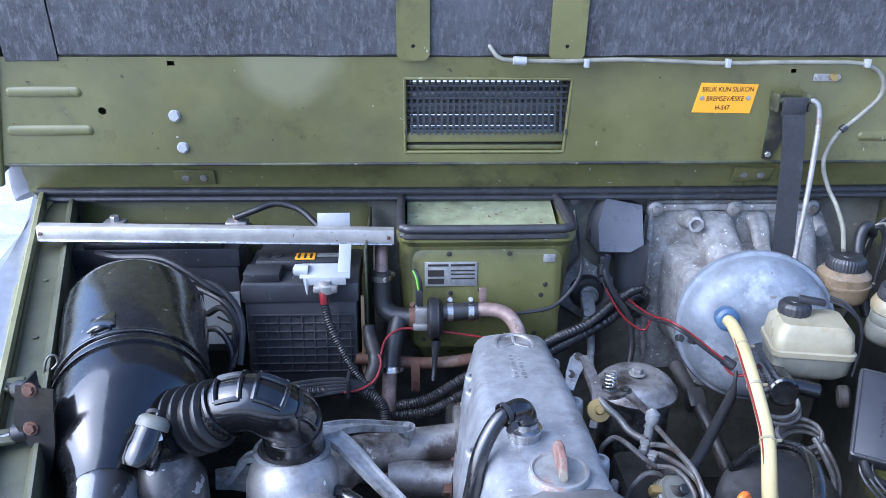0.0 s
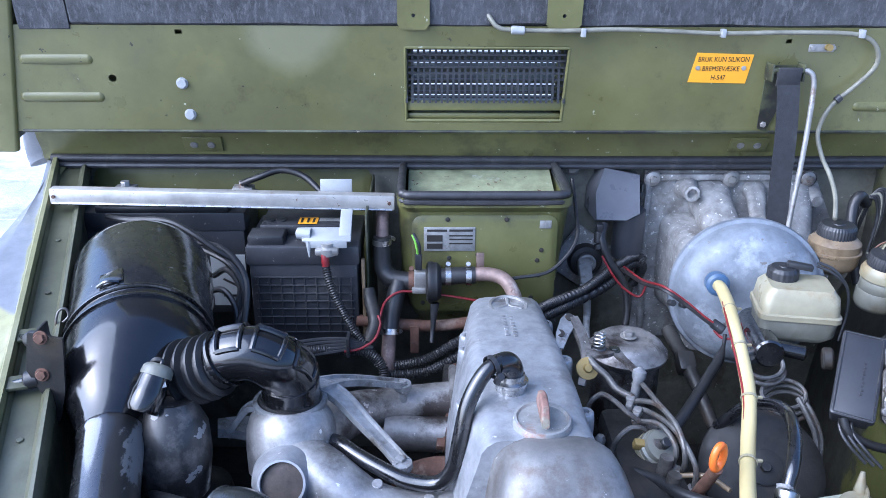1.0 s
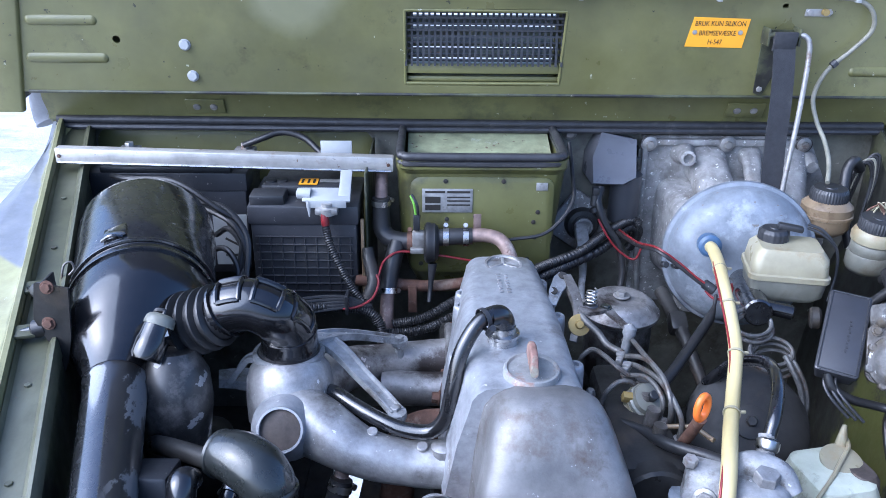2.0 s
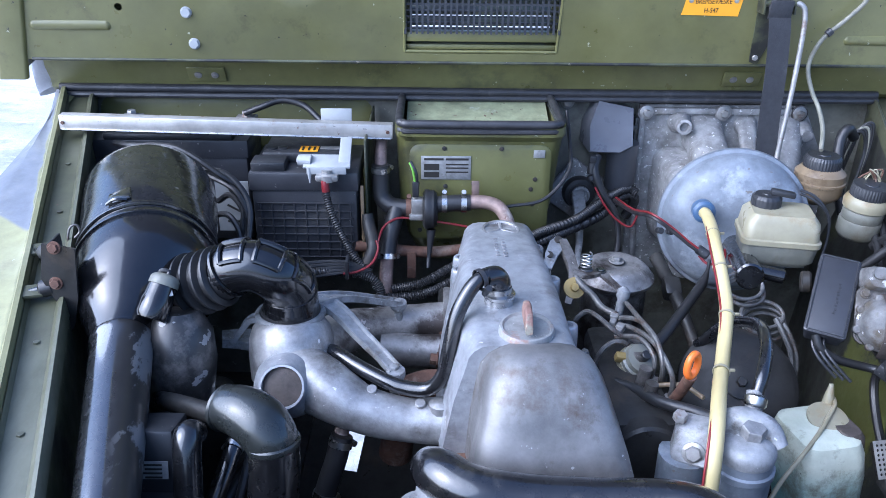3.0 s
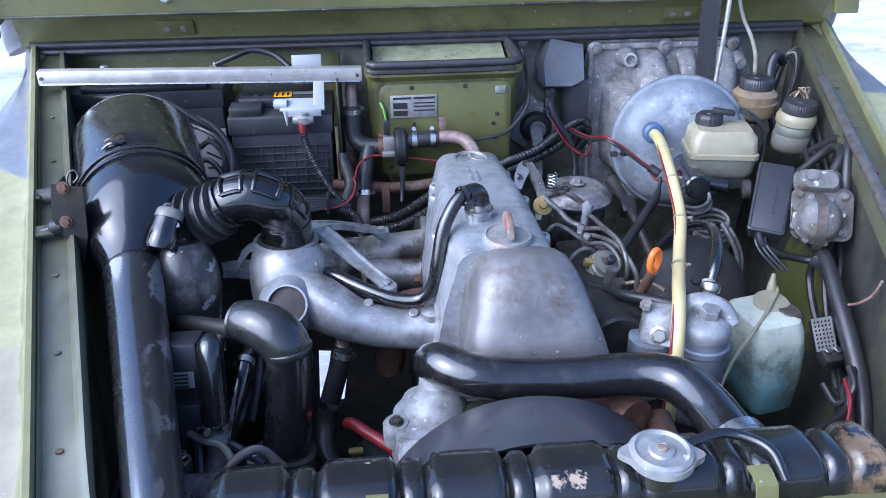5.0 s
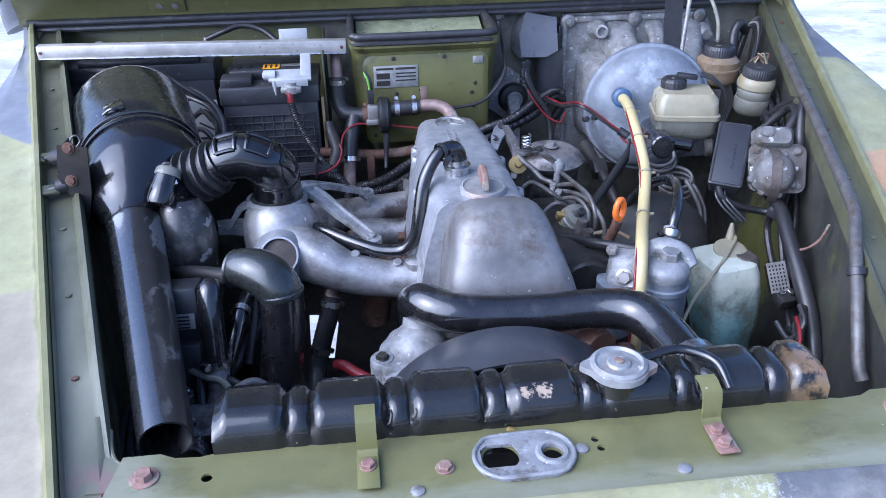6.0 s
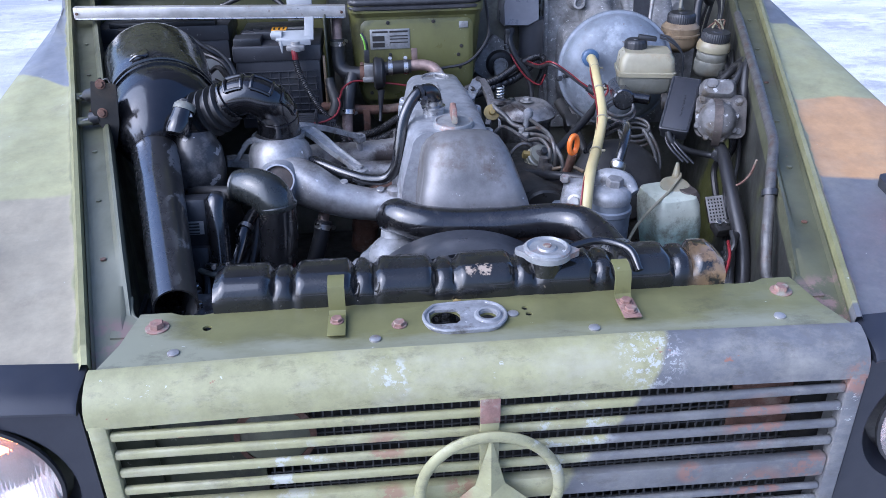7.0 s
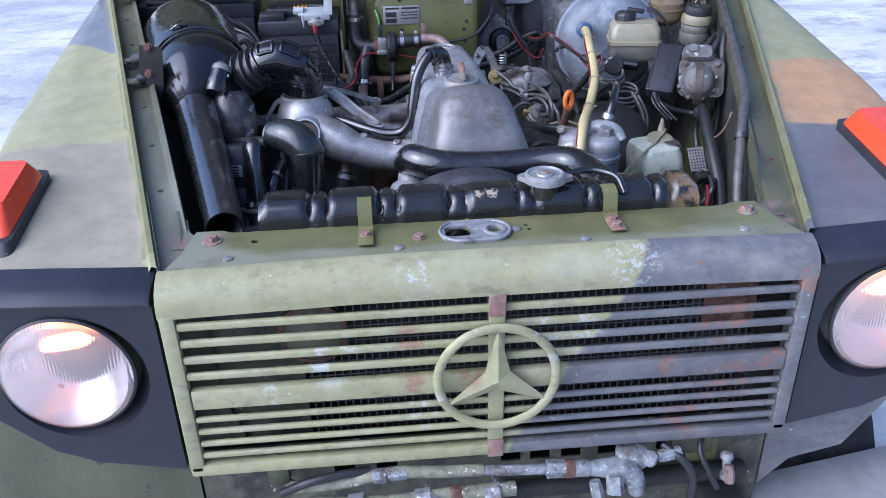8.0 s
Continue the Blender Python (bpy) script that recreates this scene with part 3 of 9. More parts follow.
def tube(bm, pts, r, seg=12, sub=6, ribs=0.0, pitch=0.006, flat=1.0):
    """A round tube along a smooth line through pts; r: a radius, or one for each point; ribs: depth of its corrugation."""
    rad = [r] * len(pts) if isinstance(r, (int, float)) else list(r)
    c = spline(pts, sub)
    if ribs:
        length = sum((b - a).length for a, b in zip(c, c[1:]))
        c = spline(pts, max(sub, int(length / pitch * 4 / max(1, len(pts) - 1))))
    n = len(c) - 1
    rings, u = [], None
    travel = 0.0
    for i, q in enumerate(c):
        d = (c[min(i + 1, n)] - c[max(i - 1, 0)]).normalized()
        u = (u - d * u.dot(d)).normalized() if u else d.orthogonal().normalized()
        f = i / n * (len(rad) - 1)
        k = min(int(f), len(rad) - 2)
        rr = rad[k] + (rad[k + 1] - rad[k]) * (f - k)
        if i:
            travel += (q - c[i - 1]).length
        if ribs:
            rr += ribs * math.cos(travel / pitch * 2 * math.pi)
        rings.append(ring(bm, q, u, d.cross(u), rr, seg, rr * flat))
    return skin(bm, rings)


def rrect(c, u, v, w, h, r, k=4):
    """Points of a rounded rectangle about c, in the plane of u and v."""
    out = []
    for sx, sy, a0 in ((1, 1, 0), (-1, 1, 90), (-1, -1, 180), (1, -1, 270)):
        for i in range(k + 1):
            a = radians(a0 + 90 * i / k)
            out.append(V(c) + V(u) * (sx * (w / 2 - r) + r * math.cos(a)) + V(v) * (sy * (h / 2 - r) + r * math.sin(a)))
    return out


def loft(bm, sections, cap=True, closed=True):
    return skin(bm, [[bm.verts.new(p) for p in s] for s in sections], cap, closed)


def plate(bm, loops, m, thick, bev=0.0):
    """A flat plate of that thickness from an outline and holes (lists of (u, v)), laid in the plane of the pose m, grown along its z."""
    tmp, edges = B(), []
    for lp in loops:
        vs = [tmp.verts.new((x, y, 0)) for x, y in lp]
        edges += [tmp.edges.new((vs[i], vs[(i + 1) % len(vs)])) for i in range(len(vs))]
    fs = [f for f in bmesh.ops.triangle_fill(tmp, use_beauty=True, edges=edges)["geom"] if isinstance(f, bmesh.types.BMFace)]
    ex = bmesh.ops.extrude_face_region(tmp, geom=fs)
    bmesh.ops.translate(tmp, verts=[g for g in ex["geom"] if isinstance(g, bmesh.types.BMVert)], vec=(0, 0, thick))
    bmesh.ops.recalc_face_normals(tmp, faces=tmp.faces)
    tmp.transform(m)
    me = bpy.data.meshes.new("tmp")
    tmp.to_mesh(me)
    tmp.free()
    bm.from_mesh(me)
    bpy.data.meshes.remove(me)
    return bm


def circle(cx, cy, r, n=24, ry=None):
    return [(cx + r * math.cos(2 * math.pi * i / n), cy + (ry or r) * math.sin(2 * math.pi * i / n)) for i in range(n)]


def bolt(bm, c, d, r=0.008, h=0.006, washer=0.0):
    u, w, d = axes(d)
    if washer:
        lathe(bm, V(c), d, [(washer, 0), (washer, 0.0015), (washer * 0.95, 0.002)], 20)
    skin(bm, [ring(bm, V(c) + d * z, u, w, q, 6) for q, z in ((r, 0), (r, h * 0.85), (r * 0.88, h))])
    return bm


def clamp(bm, c, d, r, width=0.010):
    """A worm-drive hose clip round a hose."""
    u, w, d = axes(d)
    lathe(bm, V(c) - d * width / 2, d, [(r, 0), (r + 0.0012, 0), (r + 0.0012, width), (r, width)], 24, False)
    p = V(c) + u * (r + 0.004)
    cyl(bm, p - w * 0.009, p + w * 0.009, 0.0045, seg=10)
    return bm


def ribbed_cap(bm, c, d, r, h, n=20, top=0.8):
    """A screw cap with grip ribs, in one piece."""
    u, w, d = axes(d)
    k, rings = n * 4, []
    for q, z in ((1.0, 0.0), (1.0, h * 0.72), (0.97, h * 0.82), (top, h), (top * 0.4, h), (top * 0.36, h * 1.06), (0.02, h * 1.08)):
        rings.append([bm.verts.new(V(c) + d * z + (u * math.cos(2 * math.pi * i / k) + w * math.sin(2 * math.pi * i / k)) * r * q * (1.03 if i % 4 < 2 and q > 0.9 else 1.0)) for i in range(k)])
    return skin(bm, rings)


def strap(bm, pts, w, t=0.008, lip=0.0):
    """A flat bar along a smooth line, its widths w spread over its length; lip: height of raised edges."""
    secs = []
    c = spline(pts, 5)
    for i, q in enumerate(c):
        d = (c[min(i + 1, len(c) - 1)] - c[max(i - 1, 0)]).normalized()
        sd = d.cross(V((0, 0, 1))).normalized()
        up = sd.cross(d)
        f = i / (len(c) - 1) * (len(w) - 1)
        k = min(int(f), len(w) - 2)
        h = (w[k] + (w[k + 1] - w[k]) * (f - k)) / 2
        e = h * 0.28
        prof = [(-h, -t / 2), (h, -t / 2), (h, t / 2 + lip), (h - e, t / 2 + lip), (h - e * 1.6, t / 2), (-h + e * 1.6, t / 2), (-h + e, t / 2 + lip), (-h, t / 2 + lip)]
        secs.append([q + sd * a + up * b for a, b in prof])
    return loft(bm, secs)


def hose(name, pts, r, material, label, category="hose", ribs=0.0, pitch=0.006, seg=12, sub=6, group=""):
    return single(name, tube(B(), pts, r, seg, sub, ribs, pitch), material, V(pts[0]), label, category, group)


# ---- ground ----
g = B()
bmesh.ops.create_grid(g, x_segments=60, y_segments=60, size=400)
single("ground", g, SNOW, V((0, 0, 0)), "grey-white trodden snow and ice on the yard", "ground", kind="structure")

# ---- vehicle body ----
car = thing("off_road_vehicle", (0, 0.6, 0), "camouflage-painted military off-road vehicle with its bonnet up", "vehicle")


def line(y):
    """Height of the wing tops, which rise towards the windscreen."""
    return 1.10 + 0.165 * (y - 0.08)


def rail(y):
    return 0.478 + 0.287 * (y - 0.012)


def inner(y):
    return 0.455 + 0.288 * (y - 0.13)


YS = [0.02 + 1.36 * i / 24 for i in range(25)]
for s, side in ((-1, "olive, green and black camouflage wing with dusty top"), (1, "green, brown and black camouflage wing with dusty top")):
    fb = B()
    secs = []
    for y in YS:
        z, xr = line(y), rail(y)
        xo = 0.80 + 0.05 * min(1, max(0, y / 0.5))
        prof = [(xr - 0.006, z - 0.010), (xr - 0.003, z + 0.010), (xr + 0.004, z + 0.010), (xr + 0.010, z - 0.001), (xr + 0.02, z - 0.004),
                (0.5 * xr + 0.5 * xo, z - 0.002), (xo - 0.03, z - 0.008), (xo - 0.012, z - 0.016), (xo, z - 0.04), (xo + 0.006, z - 0.12), (xo + 0.01, 0.75), (xo - 0.02, 0.72)]
        secs.append([V((s * x, y, zz)) for x, zz in prof])
    loft(fb, secs, cap=False, closed=False)
    fender = part("fender", fb, CAMO, car, side)
    gb, ib = B(), B()
    gsec, isec = [], []
    for y in YS:
        z, xr, xi = line(y), rail(y), inner(y)
        k = 0.016 * (1 - min(1, max(0, (y - 0.15) / 0.10)))
        prof = [(xr - 0.0065, z - 0.002), (xr - 0.010, z - 0.011), (xi + 0.012, z - 0.011), (xi + 0.005, z - 0.002 - k), (xi + 0.000, z - 0.001 - k), (xi - 0.002, z - 0.010 - k), (xi - 0.003, z - 0.03)]
        gsec.append([V((s * x, y, zz)) for x, zz in prof])
        prof = [(xi - 0.001, z - 0.028), (xi - 0.003, z - 0.22), (xi - 0.04, z - 0.34), (xi - 0.08, 0.55)]
        isec.append([V((s * x, y, zz)) for x, zz in prof])
    part("wing_gutter", loft(gb, gsec, cap=False, closed=False), GUTTER, car, "mottled olive rain gutter beside the wing")
    # lighter paint on the left makes up for missing bounce light
    part("inner_wing", loft(ib, isec, cap=False, closed=False), INNER_GRIME if s > 0 else OLIVE_DIRTY, car, "oily blackened inner wing with olive patches")
    for k in range(7):
        y = 0.25 + 0.15 * k
        part("gutter_bolt", bolt(B(), (s * (0.5 * rail(y) + 0.5 * inner(y)), y, line(y) - 0.011), (0, 0, 1), 0.0045, 0.0025), RUST if k % 3 == 0 else OLIVE_DUSTY, car)
    # front end of the wing, behind the lamp surround
    bm = B()
    edge = ((0.48, 0.56), (0.845, 0.56), (0.845, 1.085), (0.48, 1.08)) if s < 0 else ((0.48, 0.59), (0.53, 0.645), (0.62, 0.668), (0.69, 0.775), (0.80, 0.87), (0.80, 1.085), (0.48, 1.08))
    plate(bm, [[(s * x, z) for x, z in edge]], pose(0, 0.04, 0, 90), 0.02)
    part("wing_front", bm, CAMO if s > 0 else WING_FRONT, car)
    # turn lamp on the wing top
    tl = B()
    cx, cy = (-0.752, 0.188) if s < 0 else (0.722, 0.225)
    zt = line(cy)
    lo = rrect((cx, cy, zt - 0.006), V((1, 0, 0)), V((0, 1, 0.165)), 0.105, 0.21, 0.012)
    hi = rrect((cx, cy + 0.01, zt + 0.012), V((1, 0, 0)), V((0, 1, 0.165)), 0.10, 0.20, 0.012)
    loft(tl, [lo, hi])
    lamp = part("turn_signal", tl, BLACK_PLASTIC, car, "red-orange turn lamp on a black base")
    tl = B()
    a = rrect((cx, cy + 0.01, zt + 0.0125), V((1, 0, 0)), V((0, 1, 0.165)), 0.088, 0.18, 0.012)
    b = rrect((cx, cy + 0.022, zt + 0.046), V((1, 0, 0)), V((0, 1, 0.165)), 0.060, 0.125, 0.010)
    loft(tl, [a, b])
    part("lens", tl, AMBER, lamp, "red-orange plastic lens")

# front cross panel
bm = B()
holes = [circle(-0.043, 0.076, 0.0195, 20), circle(0.012, 0.073, 0.011, 16), circle(-0.348, 0.088, 0.006, 12), circle(0.063, 0.091, 0.0045, 10), circle(0.066, 0.077, 0.0045, 10)]
plate(bm, [[(-0.466, 0.012), (0.466, 0.012), (0.451, 0.06), (0.441, 0.130), (0.402, 0.130), (0.386, 0.122), (0.36, 0.120), (0.33, 0.126), (-0.33, 0.126), (-0.36, 0.120), (-0.386, 0.122), (-0.402, 0.130), (-0.441, 0.130), (-0.451, 0.06)]] + holes, pose(0, 0, 1.094), 0.003)
box(bm, (0, 0.1245, 1.078), (0.66, 0.003, 0.036), 0.001)
panel = part("front_panel", bm, PANEL_PAINT, car, "olive front cross panel with latch plate and bolts")
bm = B()
out = circle(-0.018, 0.0745, 0.034, 32)
out = [(x * 1.0 + (0.020 if x > -0.018 else -0.020), y) for x, y in out]
big = [(x - 0.044, y + 0.0755) for x, y in ((-0.020, -0.012), (-0.014, -0.0165), (0.014, -0.0165), (0.020, -0.010), (0.020, 0.008), (0.016, 0.0155), (-0.012, 0.0165), (-0.020, 0.010))]
plate(bm, [out, big, circle(0.012, 0.0735, 0.0115, 20)], pose(0, 0, 1.0972), 0.004)
tube(bm, [V((x * 0.985 - 0.0003, 0.0745 + (y - 0.0745) * 0.94, 1.1012)) for x, y in out[::2] + out[:1]], 0.0026, 8, 3)
lathe(bm, (0.012, 0.0735, 1.101), (0, 0, 1), [(0.0115, -0.003), (0.0125, 0.003), (0.016, 0.003), (0.019, 0.0)], 24, False)
part("latch_plate", bm, PALE_CAST, panel, "bare metal latch plate with two openings")
for x, y, w in ((-0.412, 0.095, 0.018), (0.413, 0.095, 0.017)):
    part("bolt", bolt(B(), (x, y, 1.097), (0, 0, 1), 0.0095, 0.009, w * 0.85), RUST_PINK, panel, "large reddish bolt with a washer")
part("bolt", bolt(B(), (-0.103, 0.069, 1.097), (0, 0, 1), 0.008, 0.006, 0.010), RUST_PINK, panel)
for x, y in ((-0.38, 0.036), (-0.134, 0.040), (0.142, 0.035), (0.384, 0.036), (0.045, 0.078)):
    part("screw", lathe(B(), (x, y, 1.097), (0, 0, 1), [(0.0075, 0), (0.0073, 0.002), (0.004, 0.0032)], 16), ZINC, panel)

# rounded ends of the gutters at the corners of the bay
for s in (-1, 1):
    arc = [(0.430, 0.1215), (0.441, 0.1245), (0.450, 0.132), (0.456, 0.143), (0.461, 0.158), (0.466, 0.18)]
    bm = B()
    plate(bm, [[(s * x, y) for x, y in arc] + [(s * 0.485, 0.18), (s * 0.470, 0.085), (s * 0.430, 0.085)]], pose(0, 0, 1.0895), 0.003)
    tube(bm, [(s * x, y, 1.0905 + 0.06 * max(0, y - 0.14)) for x, y in arc], 0.0026, 8, 4)
    part("gutter_end", bm, GUTTER, car, "rounded rust-spotted end of the gutter")

# radiator grille
GX, GY = 0.473, -0.035
bm = B()
prof = [(0.014, 1.094), (0.012, 1.1035), (0.004, 1.1045), (-0.012, 1.098), (-0.026, 1.087), (-0.033, 1.074), (GY, 1.062), (GY, 1.051), (GY + 0.012, 1.050), (GY + 0.014, 1.06), (-0.015, 1.085), (0.004, 1.094)]
loft(bm, [[V((x, y, z - (0.006 if abs(x) > 0.46 else 0))) for y, z in prof] for x in (-0.474, -0.466, -0.2, 0.0, 0.2, 0.466, 0.474)])
for s in (-1, 1):
    box(bm, (s * 0.4625, GY + 0.008, 0.907), (0.022, 0.018, 0.285), 0.003)
box(bm, (0, GY + 0.008, 0.7665), (0.946, 0.018, 0.022), 0.004)
box(bm, (0, GY + 0.0075, 0.9015), (0.90, 0.016, 0.034), 0.003)
grille = part("radiator_grille", bm, CAMO, car, "camouflage-painted slatted grille, chipped and rusting")
slots = [1.043, 1.0145, 0.986, 0.9575, 0.9285], [0.8745, 0.8515, 0.8285, 0.8055, 0.7825]
for grp, h in zip(slots, (0.0130, 0.0102)):
    for a, b in zip(grp, grp[1:]):
        part("slat", box(B(), (0, GY + 0.0055, (a + b) / 2), (0.904, 0.009, h), 0.004, seg=3), CAMO, grille)
box(bm := B(), (0, GY - 0.001, 0.905), (0.024, 0.008, 0.30), 0.002)
cst = part("centre_strip", bm, CAMO, grille, "painted vertical centre strip, rusting at its ends")
for z, h in ((1.038, 0.036), (0.775, 0.034)):
    part("rusty_end", box(B(), (0, GY - 0.0055, z), (0.0246, 0.003, h), 0.001), RUST_PINK, cst, "bare rusty end of the strip")
bm = B()
cz, R = 0.917, 0.0885
u, w = V((1, 0, 0)), V((0, 0, 1))
pts = [V((R * math.sin(k * math.pi / 24), GY - 0.014, cz + R * math.cos(k * math.pi / 24))) for k in range(48)]
rings = []
for p in pts:
    o = (p - V((0, GY - 0.014, cz))).normalized()
    rings.append([bm.verts.new(p + o * (0.0075 * math.cos(a)) + V((0, 1, 0)) * (0.006 * math.sin(a))) for a in [i * math.pi / 5 for i in range(10)]])
skin(bm, rings + [rings[0]], cap=False)
for k in range(3):
    a = 2 * math.pi * k / 3
    o, t = V((math.sin(a), 0, math.cos(a))), V((math.cos(a), 0, -math.sin(a)))
    c = V((0, GY - 0.014, cz))
    tip, f = c + o * R, V((0, -1, 0))
    v = [bm.verts.new(q) for q in (c + t * 0.019 + o * 0.011, c - t * 0.019 + o * 0.011, tip, c + f * 0.010, c - f * 0.006, tip + f * 0.003)]
    for q in ((0, 3, 5), (3, 1, 5), (0, 5, 2), (1, 2, 5), (0, 2, 4), (1, 4, 2)):
        bm.faces.new([v[i] for i in q])
part("emblem", bm, CAMO, grille, "ring emblem with three spokes in camouflage paint")
# mesh screen behind the slats
bm = B()
for i in range(60):
    box(bm, (-0.28 + 0.012 * i, 0.035, 0.90), (0.002, 0.003, 0.28), 0)
for i in range(22):
    box(bm, (0.075, 0.036, 0.765 + 0.0128 * i), (0.72, 0.002, 0.0018), 0)
part("insect_screen", bm, SCREEN, grille, "black wire screen behind the slats")
# sheets beside the core and the horn behind the slats
part("side_sheet", box(B(), (-0.395, 0.034, 0.90), (0.21, 0.004, 0.29), 0.001), OLIVE_DIRTY, grille, "dusty olive sheet beside the core")
part("side_sheet", box(B(), (0.425, 0.050, 0.90), (0.17, 0.004, 0.29), 0.001), GRIME, grille, "black sheet beside the core")
part("side_sheet", box(B(), (0.378, 0.030, 0.985), (0.085, 0.003, 0.12), 0.001), RUST, grille, "rusty brown bracket sheet beside the core")
hn = thing("horn", (-0.27, 0.02, 0.97), "round horn with a rusty rim behind the grille", "horn")
part("disc", lathe(B(), (-0.27, 0.026, 0.968), (0, -1, 0), [(0.045, -0.006), (0.045, 0.004), (0.036, 0.008), (0.02, 0.012), (0.001, 0.013)], 32), OLIVE_DUSTY, hn)
part("rim", lathe(B(), (-0.27, 0.026, 0.968), (0, -1, 0), [(0.045, -0.004), (0.052, -0.004), (0.053, 0.004), (0.045, 0.006)], 32, False), RUST, hn, "rusty clamped rim")
# headlamps
for s, lx, lz in ((-1, -0.617, 0.959), (1, 0.609, 0.964)):
    bm = B()
    out = [(0.481, 1.068), (0.80, 1.082), (0.80, 0.945), (0.731, 0.884), (0.664, 0.818), (0.60, 0.790), (0.481, 0.765)]
    hole = circle(lx - s * 0.007, lz - 0.010, 0.1045, 48)
    plate(bm, [[(s * x, z) for x, z in out], hole], pose(0, 0.03, 0, 90), 0.055)
    bez = part("headlight", bm, SURROUND, car, "round headlamp in a blue-black plastic surround")
    bm = B()
    loft(bm, [[V((x, -0.0252, z)) for x, z in circle(lx - s * 0.007, lz - 0.010, 0.1052, 48)], [V((x, -0.022, z)) for x, z in circle(lx - s * 0.007, lz - 0.010, 0.1035, 48)], [V((x, 0.004, z)) for x, z in circle(lx, lz, 0.0955, 48)]], cap=False)
    part("lamp_recess", bm, SURROUND, bez)
    bm = B()
    loft(bm, [[V((s * x, y, z + k)) for y, z in ((0.032, 1.094), (-0.012, 1.086), (-0.027, 1.079), (-0.034, 1.071), (-0.033, 1.067), (0.032, 1.066))] for x, k in ((0.481, -0.002), (0.486, 0.0), (0.64, 0.008), (0.80, 0.014))])
    part("surround_rim", bm, SURROUND, bez)
    part("reflector", lathe(B(), (lx, 0.036, lz), (0, -1, 0), [(0.008, 0.0005), (0.025, 0.0044), (0.042, 0.0124), (0.058, 0.0236), (0.072, 0.0363), (0.083, 0.0482), (0.091, 0.058)], 48, False), CHROME, bez, "chromed reflector bowl")
    part("lens", lathe(B(), (lx, -0.029, lz), (0, -1, 0), [(0.0925, -0.004), (0.0925, 0.002), (0.085, 0.009), (0.065, 0.017), (0.035, 0.022), (0.004, 0.0235), (0.003, 0.0205), (0.035, 0.019), (0.065, 0.014), (0.085, 0.006), (0.09, -0.004)], 40, False), GLASS, bez, "domed ribbed clear glass lens")
    # stretched capsule added above the axis to spread orange glow along the bowl's top
    part("bulb", lathe(B(), (lx - 0.034, -0.004, lz + 0.036), (1, 0, 0.1), [(0.004, 0), (0.009, 0.006), (0.010, 0.034), (0.009, 0.060), (0.004, 0.068)], 16), LIT_BULB, bez, "long warm capsule standing in for the bulb's glow in the bowl")
    part("lens_seal", lathe(B(), (lx, -0.027, lz), (0, -1, 0), [(0.0925, -0.004), (0.0965, -0.003), (0.0965, 0.002), (0.0928, 0.004)], 40, False), RUBBER, bez)
# valance, bumper, tyre
bm = B()
holes = [[(x, 0.690), (x + 0.034, 0.690), (x + 0.034, 0.722), (x, 0.722)] for x in (-0.26, -0.19, 0.018, 0.068, 0.121, 0.184, 0.285)]
plate(bm, [[(-0.475, 0.552), (0.475, 0.552), (0.475, 0.76), (-0.475, 0.76)]] + holes, pose(0, 0.022, 0, 90), 0.004)
part("front_valance", bm, VALANCE, car, "dusty olive valance with square openings")
bm = B()
plate(bm, [[(-0.92, 0.15), (-0.41, 0.062), (-0.2, 0.05), (0.2, 0.05), (0.41, 0.062), (0.92, 0.15), (0.92, -0.03), (0.80, -0.13), (-0.80, -0.13), (-0.92, -0.03)]], pose(0, 0, 0.455), 0.095)
part("bumper", bm, BUMPER, car, "weathered grey-brown steel bumper")
for s in (-1, 1):
    w = part("wheel", lathe(B(), (s * 0.60, 0.46, 0.36), (s, 0, 0), [(0.22, 0), (0.34, 0.005), (0.365, 0.03), (0.37, 0.10), (0.365, 0.17), (0.34, 0.20), (0.22, 0.205)], 40), TYRE, car, "black tyre dusted with snow")
bm = B()
for s in (-1, 1):
    box(bm, (s * 0.40, 0.7, 0.55), (0.07, 1.5, 0.12), 0.006)
cyl(bm, (-0.6, 0.46, 0.36), (0.6, 0.46, 0.36), 0.045)
part("chassis", bm, GRIME, car, "oily black chassis rails and axle")

# scuttle: firewall, cowl strip, rubber seal
bm = B()
box(bm, (0, 1.315, 0.95), (1.62, 0.02, 0.72), 0.003)
fire = part("firewall", bm, FIREWALL, car, "dusty grey-green firewall")
loft(bm := B(), [rrect((-0.51, y, 1.14), V((1, 0, 0)), V((0, 0, 1)), w, h, 0.03) for y, w, h in ((1.3055, 0.56, 0.28), (1.300, 0.54, 0.26))])
part("pressed_panel", bm, OLIVE, fire)
bm = B()
cs = [(1.325, 1.285), (1.292, 1.292), (1.283, 1.302), (1.282, 1.318), (1.268, 1.345), (1.262, 1.385), (1.275, 1.392), (1.33, 1.385)]
loft(bm, [[V((x, y, z)) for y, z in cs] for x in (-0.87, -0.5, -0.2, 0.2, 0.5, 0.84)])
cowl = part("cowl", bm, OLIVE, car, "olive cowl panel under the open bonnet")
for s, x0 in ((-1, -0.868), (1, 0.838)):
    def shrunk(f, dz):
        return [(1.31 + (y - 1.31) * f, 1.285 + (z - 1.285) * f - dz) for y, z in cs]
    loft(bm := B(), [[V((x0 + s * dx, y, z)) for y, z in shrunk(f, dz)] for dx, f, dz in ((0.0, 1.004, 0), (0.012, 0.96, 0.004), (0.024, 0.82, 0.008), (0.033, 0.60, 0.010), (0.038, 0.35, 0.010))])
    part("cowl_end", bm, CAMO, cowl, "rounded corner of the cowl in faded camouflage paint")
bm = B()
